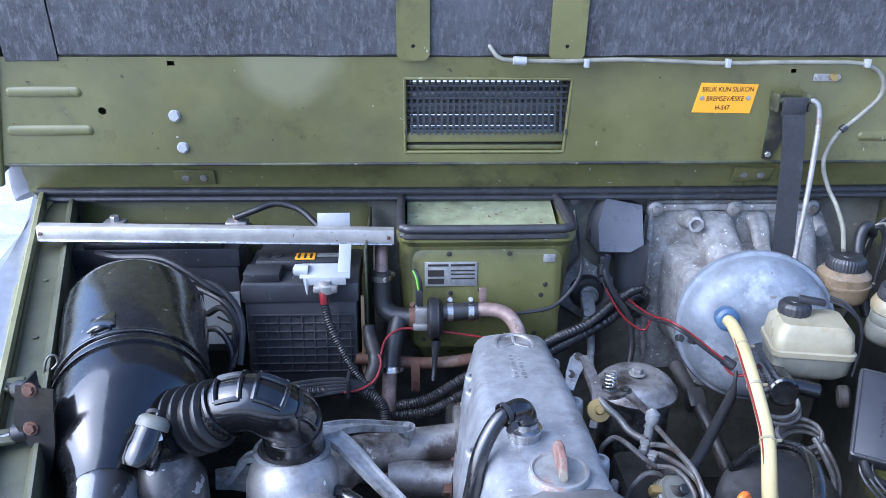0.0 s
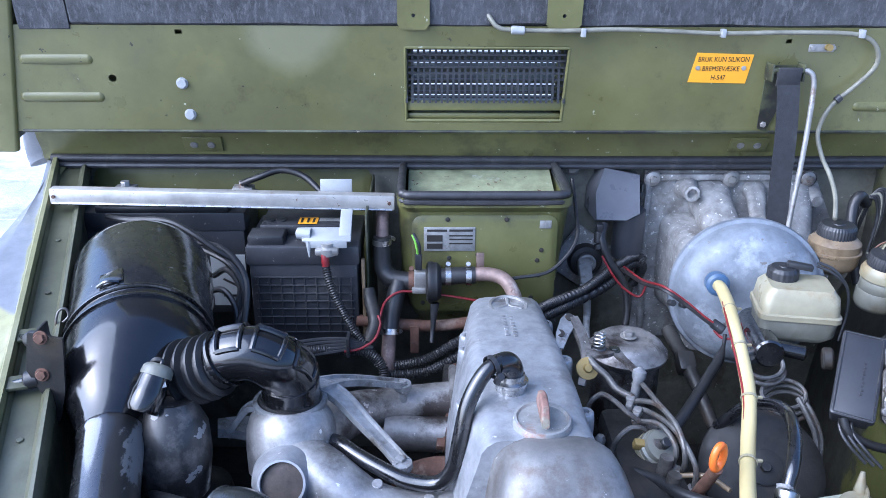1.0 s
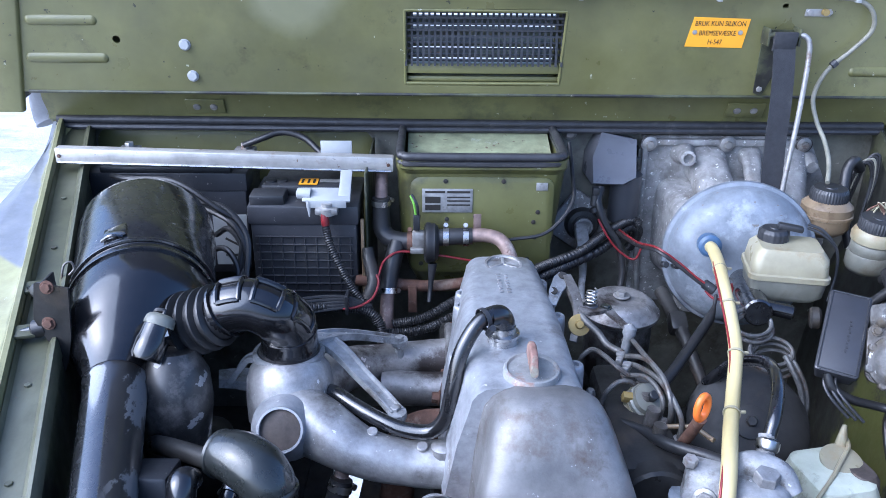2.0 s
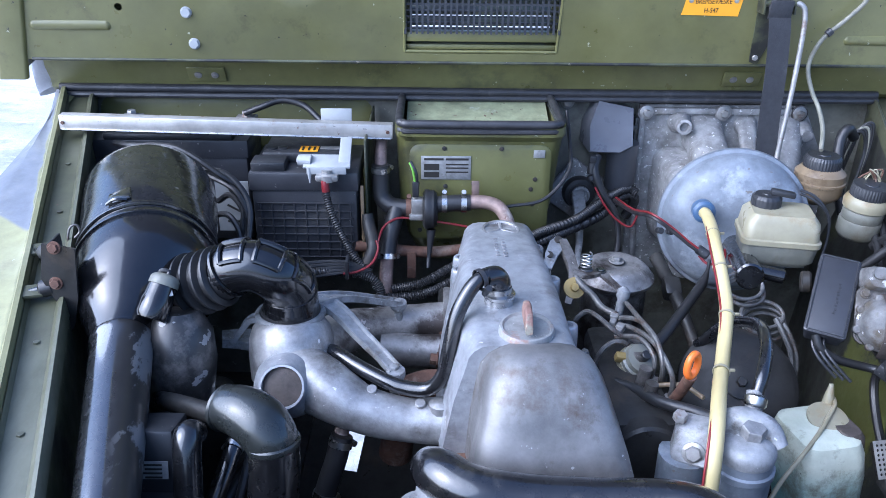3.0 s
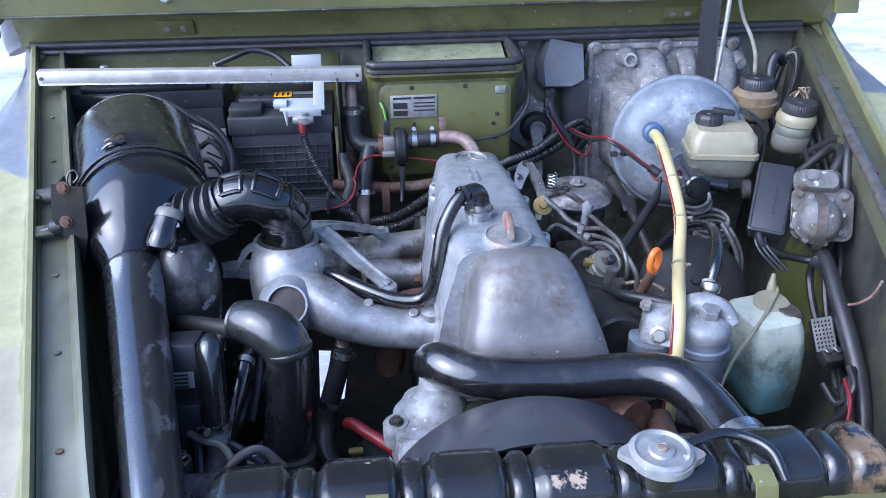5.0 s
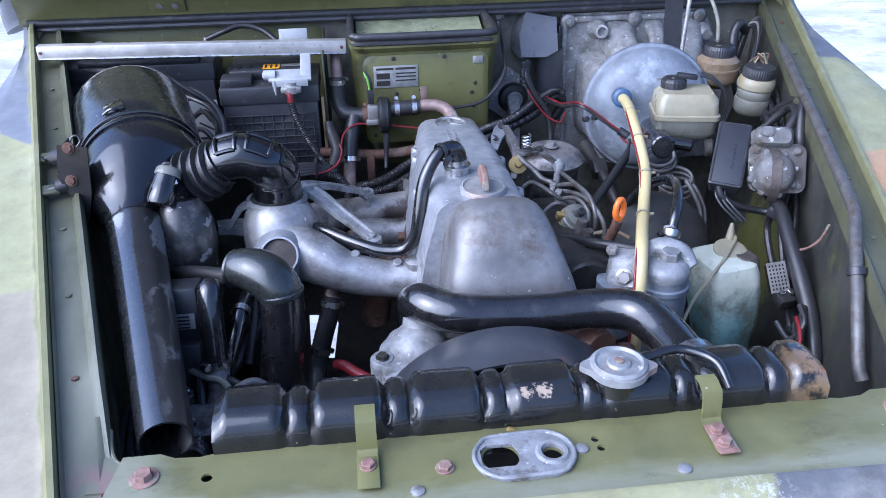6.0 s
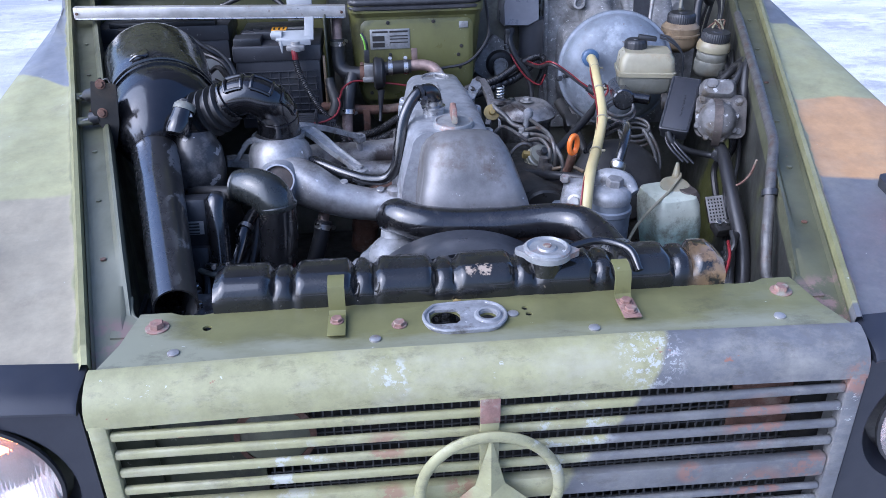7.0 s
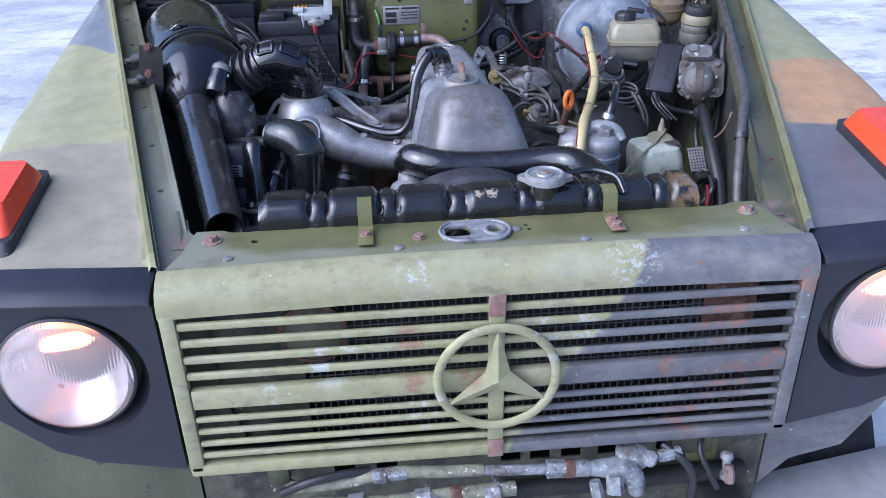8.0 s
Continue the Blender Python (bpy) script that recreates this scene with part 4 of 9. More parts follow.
tube(bm, [(-0.85, 1.278, 1.303), (-0.5, 1.278, 1.302), (-0.18, 1.278, 1.300), (0.2, 1.278, 1.299), (0.5, 1.278, 1.299), (0.79, 1.278, 1.300)], 0.0085, 10, 8)
tube(bm, [(-0.85, 1.270, 1.291), (0.0, 1.270, 1.289), (0.79, 1.270, 1.290)], 0.006, 8, 8)
part("seal", bm, SEAL_RUBBER, cowl, "black rubber bonnet seal")
for x, w in ((-0.5535, 1), (0.507, 1)):
    hb = part("hinge_bracket", box(B(), (x, 1.271, 1.333), (0.075, 0.005, 0.034), 0.002, (27, 0, 0)), OLIVE, cowl)
    for dx in (-0.0165, 0.0165):
        part("screw", lathe(B(), (x + dx, 1.2685, 1.332), (0, -0.89, -0.45), [(0.0075, 0), (0.007, 0.002), (0.003, 0.003)], 14), ZINC, hb)

# heater intake box with its rubber frame
bm = B()
def hbox(z, y0, x0, x1):
    return rrect(((x0 + x1) / 2, (y0 + 1.30) / 2, z), V((1, 0, 0)), V((0, 1, 0)), x1 - x0, 1.30 - y0, 0.03, 5)
loft(bm, [hbox(0.98, 1.17, -0.13, 0.095), hbox(1.05, 1.125, -0.155, 0.112), hbox(1.12, 1.105, -0.168, 0.122), hbox(1.255, 1.098, -0.174, 0.135), hbox(1.268, 1.085, -0.176, 0.139), hbox(1.284, 1.085, -0.176, 0.139),
          hbox(1.284, 1.093, -0.168, 0.131), hbox(1.235, 1.10, -0.160, 0.122)], cap=False)
f = bm.faces.new([v for v in bm.verts if abs(v.co.z - 1.235) < 1e-4])
heater = part("heater_box", bm, HEATER_OLIVE, car, "olive heater air box with a data plate")
bm = B()
loft(bm, [rrect((-0.018, y, z), V((1, 0, 0)), V((0, 0, 1)), 0.262, 0.19, 0.02) for y, z in ((1.112, 1.155), (1.0965, 1.155))] + [rrect((-0.018, 1.0915, 1.155), V((1, 0, 0)), V((0, 0, 1)), 0.244, 0.172, 0.018)])
part("pressed_front", bm, HEATER_OLIVE, heater)
for x, z in ((-0.135, 1.176), (-0.03, 1.176), (-0.082, 1.170), (0.085, 1.185), (0.082, 1.135), (0.078, 1.165), (-0.13, 1.08), (-0.02, 1.075), (0.07, 1.09), (-0.085, 1.244), (0.02, 1.244)):
    part("rivet", lathe(B(), (x, 1.0915, z), (0, -1, 0), [(0.0045, 0), (0.004, 0.0015), (0.001, 0.0022)], 10), GRIME, heater)
bm = B()
fr = [V((x, y, 1.291)) for x, y in ((-0.168, 1.275), (-0.168, 1.12), (-0.160, 1.094), (-0.13, 1.087), (0.09, 1.087), (0.118, 1.094), (0.129, 1.12), (0.129, 1.275))]
tube(bm, fr, 0.0078, 10, 5)
tube(bm, [p + V((0, 0.001, -0.013)) for p in fr], 0.0062, 8, 5)
part("seal", bm, SEAL_RUBBER, heater, "black rubber frame seal")
bm = B()
loft(bm, [[V((x, y, z)) for x, y, z in ((a, 1.104, 1.243), (a, 1.20, 1.262), (a, 1.292, 1.288), (a, 1.292, 1.236), (a, 1.104, 1.236))] for a in (-0.157, 0.119)])
part("floor_plate", bm, OLIVE_PALE, heater, "green paint inside the intake, frosty reflection in its pale colour")
bm = B()
box(bm, (-0.0815, 1.0905, 1.207), (0.092, 0.002, 0.046), 0.0008)
dp = part("data_plate", bm, LABEL_GREY, heater, "metal data plate with unreadable print")
for i, (x, z, w, h) in enumerate(((-0.104, 1.224, 0.036, 0.004), (-0.061, 1.224, 0.042, 0.004), (-0.108, 1.209, 0.028, 0.012), (-0.108, 1.194, 0.028, 0.010), (-0.061, 1.214, 0.042, 0.0025), (-0.061, 1.207, 0.042, 0.0025), (-0.061, 1.199, 0.042, 0.0025))):
    part("print_bar", box(B(), (x, 1.0892, z), (w, 0.001, h), 0), INK, dp)
box(bm := B(), (0.09, 1.0905, 1.235), (0.021, 0.0015, 0.015), 0.0005)
sp = part("small_plate", bm, LABEL_GREY, heater)

# ---- bonnet, standing open ----
def hy(z):
    return 1.205 - 0.15 * (z - 1.38)


M_HOOD = Matrix.Translation((0, hy(1.38), 1.38)) @ Matrix.Rotation(radians(90 + math.degrees(math.atan(0.15))), 4, "X")
KH = math.hypot(1, 0.15)


def hv(z):
    return (z - 1.38) * KH


def edge(s, z):
    """Side edge of the bonnet, which narrows away from its hinges."""
    return -0.871 + 0.21 * (z - 1.356) if s < 0 else 0.815 - 0.20 * (z - 1.352)


bm = B()
vent = [(-0.158, hv(1.394)), (0.121, hv(1.394)), (0.127, hv(1.40)), (0.131, hv(1.526)), (0.125, hv(1.534)), (-0.157, hv(1.534)), (-0.162, hv(1.526)), (-0.163, hv(1.40))]
plate(bm, [[(edge(-1, 1.376), hv(1.376)), (edge(1, 1.376), hv(1.376)), (edge(1, 1.568), hv(1.568)), (edge(-1, 1.568), hv(1.568))], vent, circle(-0.676, hv(1.475), 0.007, 12), [(-0.554, hv(1.553)), (-0.542, hv(1.553)), (-0.542, hv(1.561)), (-0.554, hv(1.561))],
           [(0.507, hv(1.541)), (0.517, hv(1.541)), (0.517, hv(1.548)), (0.507, hv(1.548))]], M_HOOD, 0.003)
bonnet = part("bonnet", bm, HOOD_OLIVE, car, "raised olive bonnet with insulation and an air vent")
part("lower_lip", tube(B(), [(edge(-1, 1.378) + 0.01, hy(1.376) - 0.002, 1.3765), (-0.3, hy(1.376) - 0.002, 1.3755), (0.3, hy(1.376) - 0.002, 1.3755), (edge(1, 1.378) - 0.01, hy(1.376) - 0.002, 1.3765)], 0.0035, 8, 6), OLIVE_DIRTY, bonnet)
bm = B()
rim = [(edge(-1, 1.37), -0.01), (edge(1, 1.37), -0.01), (edge(1, 2.42), 1.06), (edge(-1, 2.42), 1.06)]
plate(bm, [rim, [(-0.15, hv(1.415)), (0.115, hv(1.415)), (0.115, hv(1.53)), (-0.15, hv(1.53))]], M_HOOD @ Matrix.Translation((0, 0, -0.05)), 0.006)
for s in (-1, 1):
    loft(bm, [[M_HOOD @ V((edge(s, z) + s * dx, hv(z), dz)) for dx, dz in ((0.0, 0.004), (0.008, 0.004), (0.008, -0.048), (0.0, -0.048))] for z in (1.36, 2.40)])
part("outer_skin", bm, CAMO, bonnet)
for s in (-1, 1):
    loft(bm := B(), [[M_HOOD @ p for p in rrect((edge(s, z) + s * 0.026, hv(z), 0.002), V((1, 0, 0)), V((0, 0, 1)), 0.054, 0.016, 0.006, 3)] for z in (1.338, 1.342, 1.6, 2.0, 2.41)])
    part("side_flange", bm, HOOD_OLIVE, bonnet, "folded edge of the bonnet")
bm = B()
lp = [V((x, hy(z) - 0.001, z)) for x, z in ((-0.16, 1.397), (0.124, 1.397), (0.129, 1.53), (-0.16, 1.531))]
for a, b in zip(lp, lp[1:] + lp[:1]):
    cyl(bm, a, b, 0.0032, seg=8)
for z, y, h in ((1.404, 0.022, 0.010), (1.424, 0.016, 0.018)):
    box(bm, (-0.016, hy(z) + y, z), (0.285, 0.030, h), 0.003)
part("vent_frame", bm, OLIVE, bonnet, "folded vent frame with chipped paint")
bm = B()
for i in range(28):
    x = -0.158 + 0.0105 * i
    box(bm, (x, hy(1.48) + 0.010, 1.482), (0.0042, 0.0025, 0.104), 0, (-8.5, 0, 0))
for i in range(9):
    z = 1.438 + 0.0112 * i
    box(bm, (-0.016, hy(z) + 0.0105, z), (0.288, 0.0022, 0.0036), 0)
part("vent_mesh", bm, BLACK_PLASTIC, bonnet, "black wire mesh in the vent")
for i in range(6):
    z = 1.426 + 0.0205 * i
    part("louvre", box(B(), (-0.016, hy(z) + 0.044, z), (0.28, 0.024, 0.002), 0.0008, (34, 0, 0)), OLIVE_DUSTY, bonnet)
# embossed ribs
for x0, x1, z in ((-0.822, -0.712, 1.509), (-0.836, -0.705, 1.441), (0.665, 0.785, 1.426)):
    bm = B()
    tube(bm, [(x0, hy(z) + 0.004, z), ((x0 + x1) / 2, hy(z) + 0.003, z), (x1, hy(z) + 0.004, z)], 0.0115, 12, 4)
    for x in (x0, x1):
        bmesh.ops.create_uvsphere(bm, u_segments=12, v_segments=8, radius=0.0115, matrix=Matrix.Translation((x, hy(z) + 0.004, z)))
    part("rib", bm, HOOD_OLIVE, bonnet)
for x, z in ((-0.555, 1.466), (-0.549, 1.408)):
    part("bolt", bolt(B(), (x, hy(z) - 0.003, z), (0, -1, 0), 0.0095, 0.006, 0.0105), WHITE_PLASTIC, bonnet, "whitened bolt head")
# insulation mat and its two holding straps
for x0, x1 in ((-0.815, -0.73), (-0.727, -0.15), (-0.147, 0.11), (0.113, 0.765)):
    bm = B()
    n = max(4, int((x1 - x0) / 0.03))
    secs = []
    for i in range(n + 1):
        x = x0 + (x1 - x0) * i / n
        zb = 1.566 + 0.004 * noise.noise((x * 9, 0, 0)) - (0.010 if x0 < -0.8 else 0)
        zt = min(2.38, 1.356 + (x + 0.868) / 0.21, 1.352 + (0.812 - x) / 0.20)
        secs.append([V((x, hy(z) + d, z)) for z, d in ((zb, 0.004), (zb + 0.006, -0.006), (zb + (zt - zb) * 0.3, -0.008), (zb + (zt - zb) * 0.65, -0.008), (zt, -0.006), (zt, 0.006), (zb + (zt - zb) * 0.3, 0.004))])
    loft(bm, secs)
    part("insulation_mat", bm, FELT, bonnet, "charcoal speckled felt insulation")
for x0, x1 in ((-0.172, -0.117), (0.083, 0.143)):
    bm = B()
    xc, w = (x0 + x1) / 2, x1 - x0
    ft = [(-w / 2, hv(1.572)), (-w / 2 + 0.008, hv(1.563)), (w / 2 - 0.008, hv(1.563)), (w / 2, hv(1.572)), (w / 2, hv(2.36)), (-w / 2, hv(2.36))]
    plate(bm, [ft, circle(0, hv(1.587), 0.0035, 10)], Matrix.Translation((xc, -0.010, 0)) @ M_HOOD, 0.002)
    part("holding_strap", bm, OLIVE, bonnet, "olive flat steel strap")
# sticker with its words
bm = B()
plate(bm, [[(0.345, hv(1.471)), (0.449, hv(1.469)), (0.455, hv(1.521)), (0.354, hv(1.524))]], M_HOOD @ Matrix.Translation((0, 0, 0.003)), 0.0012)
stick = part("warning_label", bm, STICKER, bonnet, "orange warning label about brake fluid")
for txt, z, size in (("BRUK KUN SILIKON", 1.5085, 0.0128), ("BREMSEVÆSKE", 1.4915, 0.0128), ("H-547", 1.4755, 0.0128)):
    cu = bpy.data.curves.new("lettering", "FONT")
    cu.body, cu.size, cu.align_x, cu.extrude = txt, size, "CENTER", 0.0002
    tmp = bpy.data.objects.new("tmp", cu)
    me = bpy.data.meshes.new_from_object(tmp)
    bpy.data.objects.remove(tmp)
    me.transform(M_HOOD @ Matrix.Translation((0.400 + (z - 1.49) * 0.15, hv(z), 0.0045)) @ Matrix.Diagonal((0.80, 1, 1, 1)))
    me.transform(Matrix.Translation(-base_of(car)))
    me.materials.clear()
    me.materials.append(INK)
    o = new("lettering", me)
    o.parent = stick
for x in (0.359, 0.441):
    part("screw", lathe(B(), M_HOOD @ V((x, hv(1.497), 0.004)), (0, -1, 0), [(0.0045, 0), (0.004, 0.002), (0.001, 0.0025)], 12), ZINC, stick)


# ---- engine ----
engine = thing("engine", (0, 0.65, 0.6), "inline diesel engine with a cast aluminium cover", "engine")


def vsec(y, x0, x1, zt, zb, flare=0.02, r=0.035):
    """A rounded cross-section of the valve cover at y."""
    pts = [(x0 - flare, zb), (x0 - flare * 0.5, (zt + zb) / 2)]
    for i in range(5):
        a = radians(180 - 90 * i / 4)
        pts.append((x0 + r + r * math.cos(a), zt - r + r * math.sin(a)))
    for i in range(5):
        a = radians(90 - 90 * i / 4)
        pts.append((x1 - r + r * math.cos(a), zt - r + r * math.sin(a)))
    pts += [(x1 + flare * 0.5, (zt + zb) / 2), (x1 + flare, zb)]
    return [V((x, y, z)) for x, z in pts]


bm = B()
loft(bm, [vsec(0.972, -0.034, 0.050, 1.130, 1.02, 0.014, 0.02), vsec(0.965, -0.044, 0.058, 1.153, 1.02, 0.018), vsec(0.94, -0.053, 0.066, 1.164, 1.02, 0.022, 0.026), vsec(0.80, -0.065, 0.074, 1.173, 1.02, 0.026, 0.026),
          vsec(0.66, -0.071, 0.077, 1.182, 1.02, 0.028, 0.026), vsec(0.56, -0.068, 0.078, 1.186, 1.02, 0.03, 0.028), vsec(0.515, -0.062, 0.082, 1.188, 1.02, 0.03, 0.03)], True)
cover = part("valve_cover", bm, COVER_ALU, engine, "satin grey cast valve cover")
bm = B()
def dsec(y, x0, x1, zt, zb, r):
    return vsec(y, x0, x1, zt, zb, 0.014, r)
loft(bm, [dsec(0.535, -0.052, 0.095, 1.183, 1.0, 0.045), dsec(0.505, -0.047, 0.100, 1.195, 1.0, 0.045), dsec(0.482, -0.044, 0.104, 1.197, 1.0, 0.05), dsec(0.462, -0.046, 0.110, 1.187, 1.0, 0.055),
          dsec(0.442, -0.052, 0.120, 1.165, 1.0, 0.06), dsec(0.422, -0.057, 0.130, 1.132, 0.99, 0.055), dsec(0.405, -0.060, 0.138, 1.095, 0.98, 0.045), dsec(0.395, -0.060, 0.142, 1.055, 0.98, 0.02)])
part("front_dome", bm, DOME_ALU, cover, "domed timing end of the cover, scuffed")
part("gasket", loft(B(), [[V((x, y, z)) for x, y in ((-0.092, 0.41), (0.132, 0.41), (0.088, 0.97), (-0.076, 0.97))] for z in (1.016, 1.022)]), RUST, cover)
# emblem ring at the rear end of the cover
bm = B()
lathe(bm, (0.008, 0.907, 1.163), (0, -0.05, 1), [(0.032, 0), (0.031, 0.005), (0.027, 0.005), (0.026, 0.001)], 28, False)
for k in range(3):
    a = 2 * math.pi * k / 3
    box(bm, (0.008 + 0.013 * math.sin(a), 0.907 + 0.013 * math.cos(a), 1.1665), (0.005, 0.026, 0.003), 0.001, (0, 0, -math.degrees(a)))
part("emblem", bm, ALU, cover)
part("emblem_recess", lathe(B(), (0.008, 0.907, 1.1622), (0, -0.05, 1), [(0.027, 0), (0.027, 0.0025), (0.001, 0.0026)], 28), ALU_DIRTY, cover)
for i in range(14):
    x, y = (-0.004 + 0.012 * (i // 7), 0.862 - 0.0115 * (i % 7) - 0.003 * (i // 7))
    part("print_bar", box(B(), (x, y, 1.1690 + 0.0085 * (0.862 - y) / 0.1), (0.0072 - 0.0015 * (i % 3), 0.0045, 0.0022), 0.0008, (0, 0, 12)), ALU, cover)
for x, y, z in ((-0.060, 0.862, 1.128), (-0.064, 0.815, 1.130), (0.074, 0.835, 1.130), (0.081, 0.780, 1.132), (0.070, 0.905, 1.126), (-0.074, 0.660, 1.136), (0.086, 0.640, 1.134)):
    part("cover_nut", lathe(B(), (x, y, z), (0, -0.1, 1), [(0.014, -0.05), (0.012, 0.0), (0.011, 0.008), (0.009, 0.010), (0.005, 0.010), (0.004, 0.005)], 16), COVER_ALU, cover)
# oil filler cap
bm = B()
lathe(bm, (0.014, 0.548, 1.184), (0, -0.04, 1), [(0.034, -0.004), (0.0355, 0.003), (0.0350, 0.009), (0.0335, 0.013), (0.0310, 0.0135), (0.0290, 0.0105), (0.002, 0.0105)], 44)
cap = part("oil_filler_cap", bm, CAP_ALU, engine, "round cast oil cap with rusty wing grip")
bm = B()
loft(bm, [rrect((0.014, y, 1.205 + dz), V((1, 0, 0)), V((0, 0, 1)), 0.009, h, 0.003) for y, dz, h in ((0.522, 0, 0.012), (0.53, 0.006, 0.026), (0.55, 0.008, 0.030), (0.566, 0.006, 0.024), (0.574, 0, 0.012))])
part("grip", bm, RUST_PINK, cap, "rust-brown wing grip")
# breather elbow on the cover
bm = B()
lathe(bm, (-0.015, 0.632, 1.176), (0, 0, 1), [(0.024, 0), (0.024, 0.004), (0.020, 0.006), (0.020, 0.016), (0.022, 0.018), (0.022, 0.022), (0.017, 0.024), (0.017, 0.032)], 24)
part("breather_socket", bm, STEEL, engine)
bh = thing("breather_hose", (-0.05, 0.6, 1.2), "satin black rubber breather hose off the cover", "hose")
part("cap_elbow", tube(B(), [(-0.015, 0.632, 1.198), (-0.015, 0.631, 1.214), (-0.022, 0.626, 1.226), (-0.036, 0.617, 1.228)], [0.0150, 0.0150, 0.0140, 0.0128], 18, 6), HOSE_RUBBER, bh)
part("hose", tube(B(), [(-0.030, 0.620, 1.232), (-0.045, 0.611, 1.227), (-0.059, 0.602, 1.212), (-0.073, 0.590, 1.185), (-0.082, 0.578, 1.143), (-0.090, 0.572, 1.105), (-0.108, 0.574, 1.082), (-0.135, 0.581, 1.077), (-0.165, 0.592, 1.080), (-0.21, 0.62, 1.088), (-0.24, 0.645, 1.092), (-0.262, 0.67, 1.08)], 0.0102, 16, 6), HOSE_RUBBER, bh)
part("clip", clamp(B(), (-0.042, 0.613, 1.2275), (-0.8, -0.5, -0.1), 0.0136, 0.006), BLACK_PLASTIC, bh)
# block, head and front
bm = B()
box(bm, (0.0, 0.68, 0.985), (0.19, 0.60, 0.07), 0.008)
box(bm, (0.01, 0.68, 0.80), (0.24, 0.60, 0.34), 0.02)
box(bm, (0.02, 0.39, 0.92), (0.26, 0.05, 0.22), 0.015)
part("block", bm, GRIME, engine, "oily black engine block")
bm = B()
for x, z, r in ((-0.11, 0.86, 0.05), (0.12, 0.80, 0.06), (0.0, 0.76, 0.07)):
    cyl(bm, (x, 0.36, z), (x, 0.31, z), r, seg=28, bev=0.004)
part("pulley", bm, GRIME, engine)
# rusty water pump and brackets at the front
bm = B()
box(bm, (0.09, 0.365, 1.0), (0.16, 0.05, 0.07), 0.012)
cyl(bm, (0.14, 0.37, 1.03), (0.15, 0.34, 1.03), 0.024, seg=16)
cyl(bm, (0.19, 0.37, 1.0), (0.19, 0.33, 0.99), 0.02, seg=16)
part("water_pump", bm, RUST, engine, "rusty cast water pump")

# thermostat housing
th = thing("thermostat_housing", (-0.10, 0.39, 1.0), "dull cast aluminium thermostat housing below the hose", "engine part")
bm = B()
lathe(bm, (-0.118, 0.372, 1.0), (0, -0.1, 1), [(0.045, -0.03), (0.050, 0.0), (0.050, 0.010), (0.044, 0.013), (0.042, 0.022), (0.036, 0.036), (0.024, 0.046), (0.004, 0.050)], 28)
tube(bm, [(-0.116, 0.385, 1.03), (-0.112, 0.40, 1.055), (-0.106, 0.418, 1.072)], [0.026, 0.025, 0.024], 18, 4)
plate(bm, [[(-0.118 + (0.058 + 0.014 * max(0, math.cos(3 * a + 0.6))) * math.cos(a), 0.366 + (0.048 + 0.012 * max(0, math.cos(3 * a + 0.6))) * math.sin(a)) for a in [2 * math.pi * i / 48 for i in range(48)]]], pose(0, 0, 1.004), 0.013)
loft(bm, [rrect((-0.112 + dx, 0.345 + dy, z), V((1, 0.15, 0)), V((-0.15, 1, 0)), w, h, 0.018, 4) for dx, dy, z, w, h in ((0, 0, 0.96, 0.13, 0.07), (0, 0, 1.004, 0.125, 0.066), (0.004, 0.004, 1.008, 0.11, 0.056))])
for x, y in ((-0.172, 0.352), (-0.052, 0.362)):
    lathe(bm, (x, y, 0.985), (0, -0.1, 1), [(0.018, 0), (0.018, 0.030), (0.015, 0.034), (0.006, 0.034)], 20)
lathe(bm, (-0.148, 0.318, 0.97), (-0.1, -0.45, 1), [(0.022, 0), (0.021, 0.040), (0.016, 0.045), (0.001, 0.046)], 22)
bmesh.ops.translate(bm, vec=(0.016, 0.028, 0), verts=bm.verts)
part("body", bm, PALE_CAST, th)
for x, y in ((-0.172, 0.352), (-0.052, 0.362)):
    part("bolt", bolt(B(), (x + 0.016, y + 0.025, 1.018), (0, -0.1, 1), 0.0075, 0.007, 0.010), DARK_STEEL, th)
part("sensor", lathe(B(), (-0.072, 0.350, 1.0), (0.05, -0.3, 1), [(0.010, 0), (0.010, 0.012), (0.006, 0.014), (0.005, 0.024)], 6), ALU_DIRTY, th, "dull temperature sensor")

# ---- intake manifold with bracket ----
im = thing("intake_manifold", (-0.25, 0.65, 1.0), "grey cast aluminium intake manifold with curved runners", "engine part")
bm = B()
# plenum pot under the rubber elbow
lathe(bm, (-0.306, 0.652, 1.03), (-0.02, 0.34, 1), [(0.045, 0), (0.059, 0.015), (0.061, 0.045), (0.060, 0.074), (0.055, 0.090), (0.047, 0.100)], 40)
part("plenum", bm, ALU, im)
bm = B()
tube(bm, [(-0.305, 0.64, 1.07), (-0.255, 0.60, 1.065), (-0.20, 0.578, 1.045), (-0.14, 0.572, 1.032), (-0.085, 0.572, 1.030)], [0.045, 0.042, 0.033, 0.030, 0.033], 20, 6)
box(bm, (-0.080, 0.572, 1.03), (0.014, 0.10, 0.085), 0.006)
lathe(bm, (-0.093, 0.565, 1.055), (0, 0, 1), [(0.016, -0.02), (0.016, 0.010), (0.010, 0.014)], 14)
part("front_runner", bm, ALU, im)
bm = B()
tube(bm, [(-0.30, 0.70, 1.045), (-0.25, 0.79, 1.035), (-0.19, 0.83, 1.025), (-0.13, 0.85, 1.020), (-0.075, 0.855, 1.018)], [0.04, 0.035, 0.030, 0.030, 0.034], 20, 6)
tube(bm, [(-0.19, 0.80, 1.0), (-0.13, 0.80, 0.995), (-0.075, 0.80, 0.995)], 0.028, 16, 4)
box(bm, (-0.080, 0.83, 1.01), (0.014, 0.17, 0.09), 0.006)
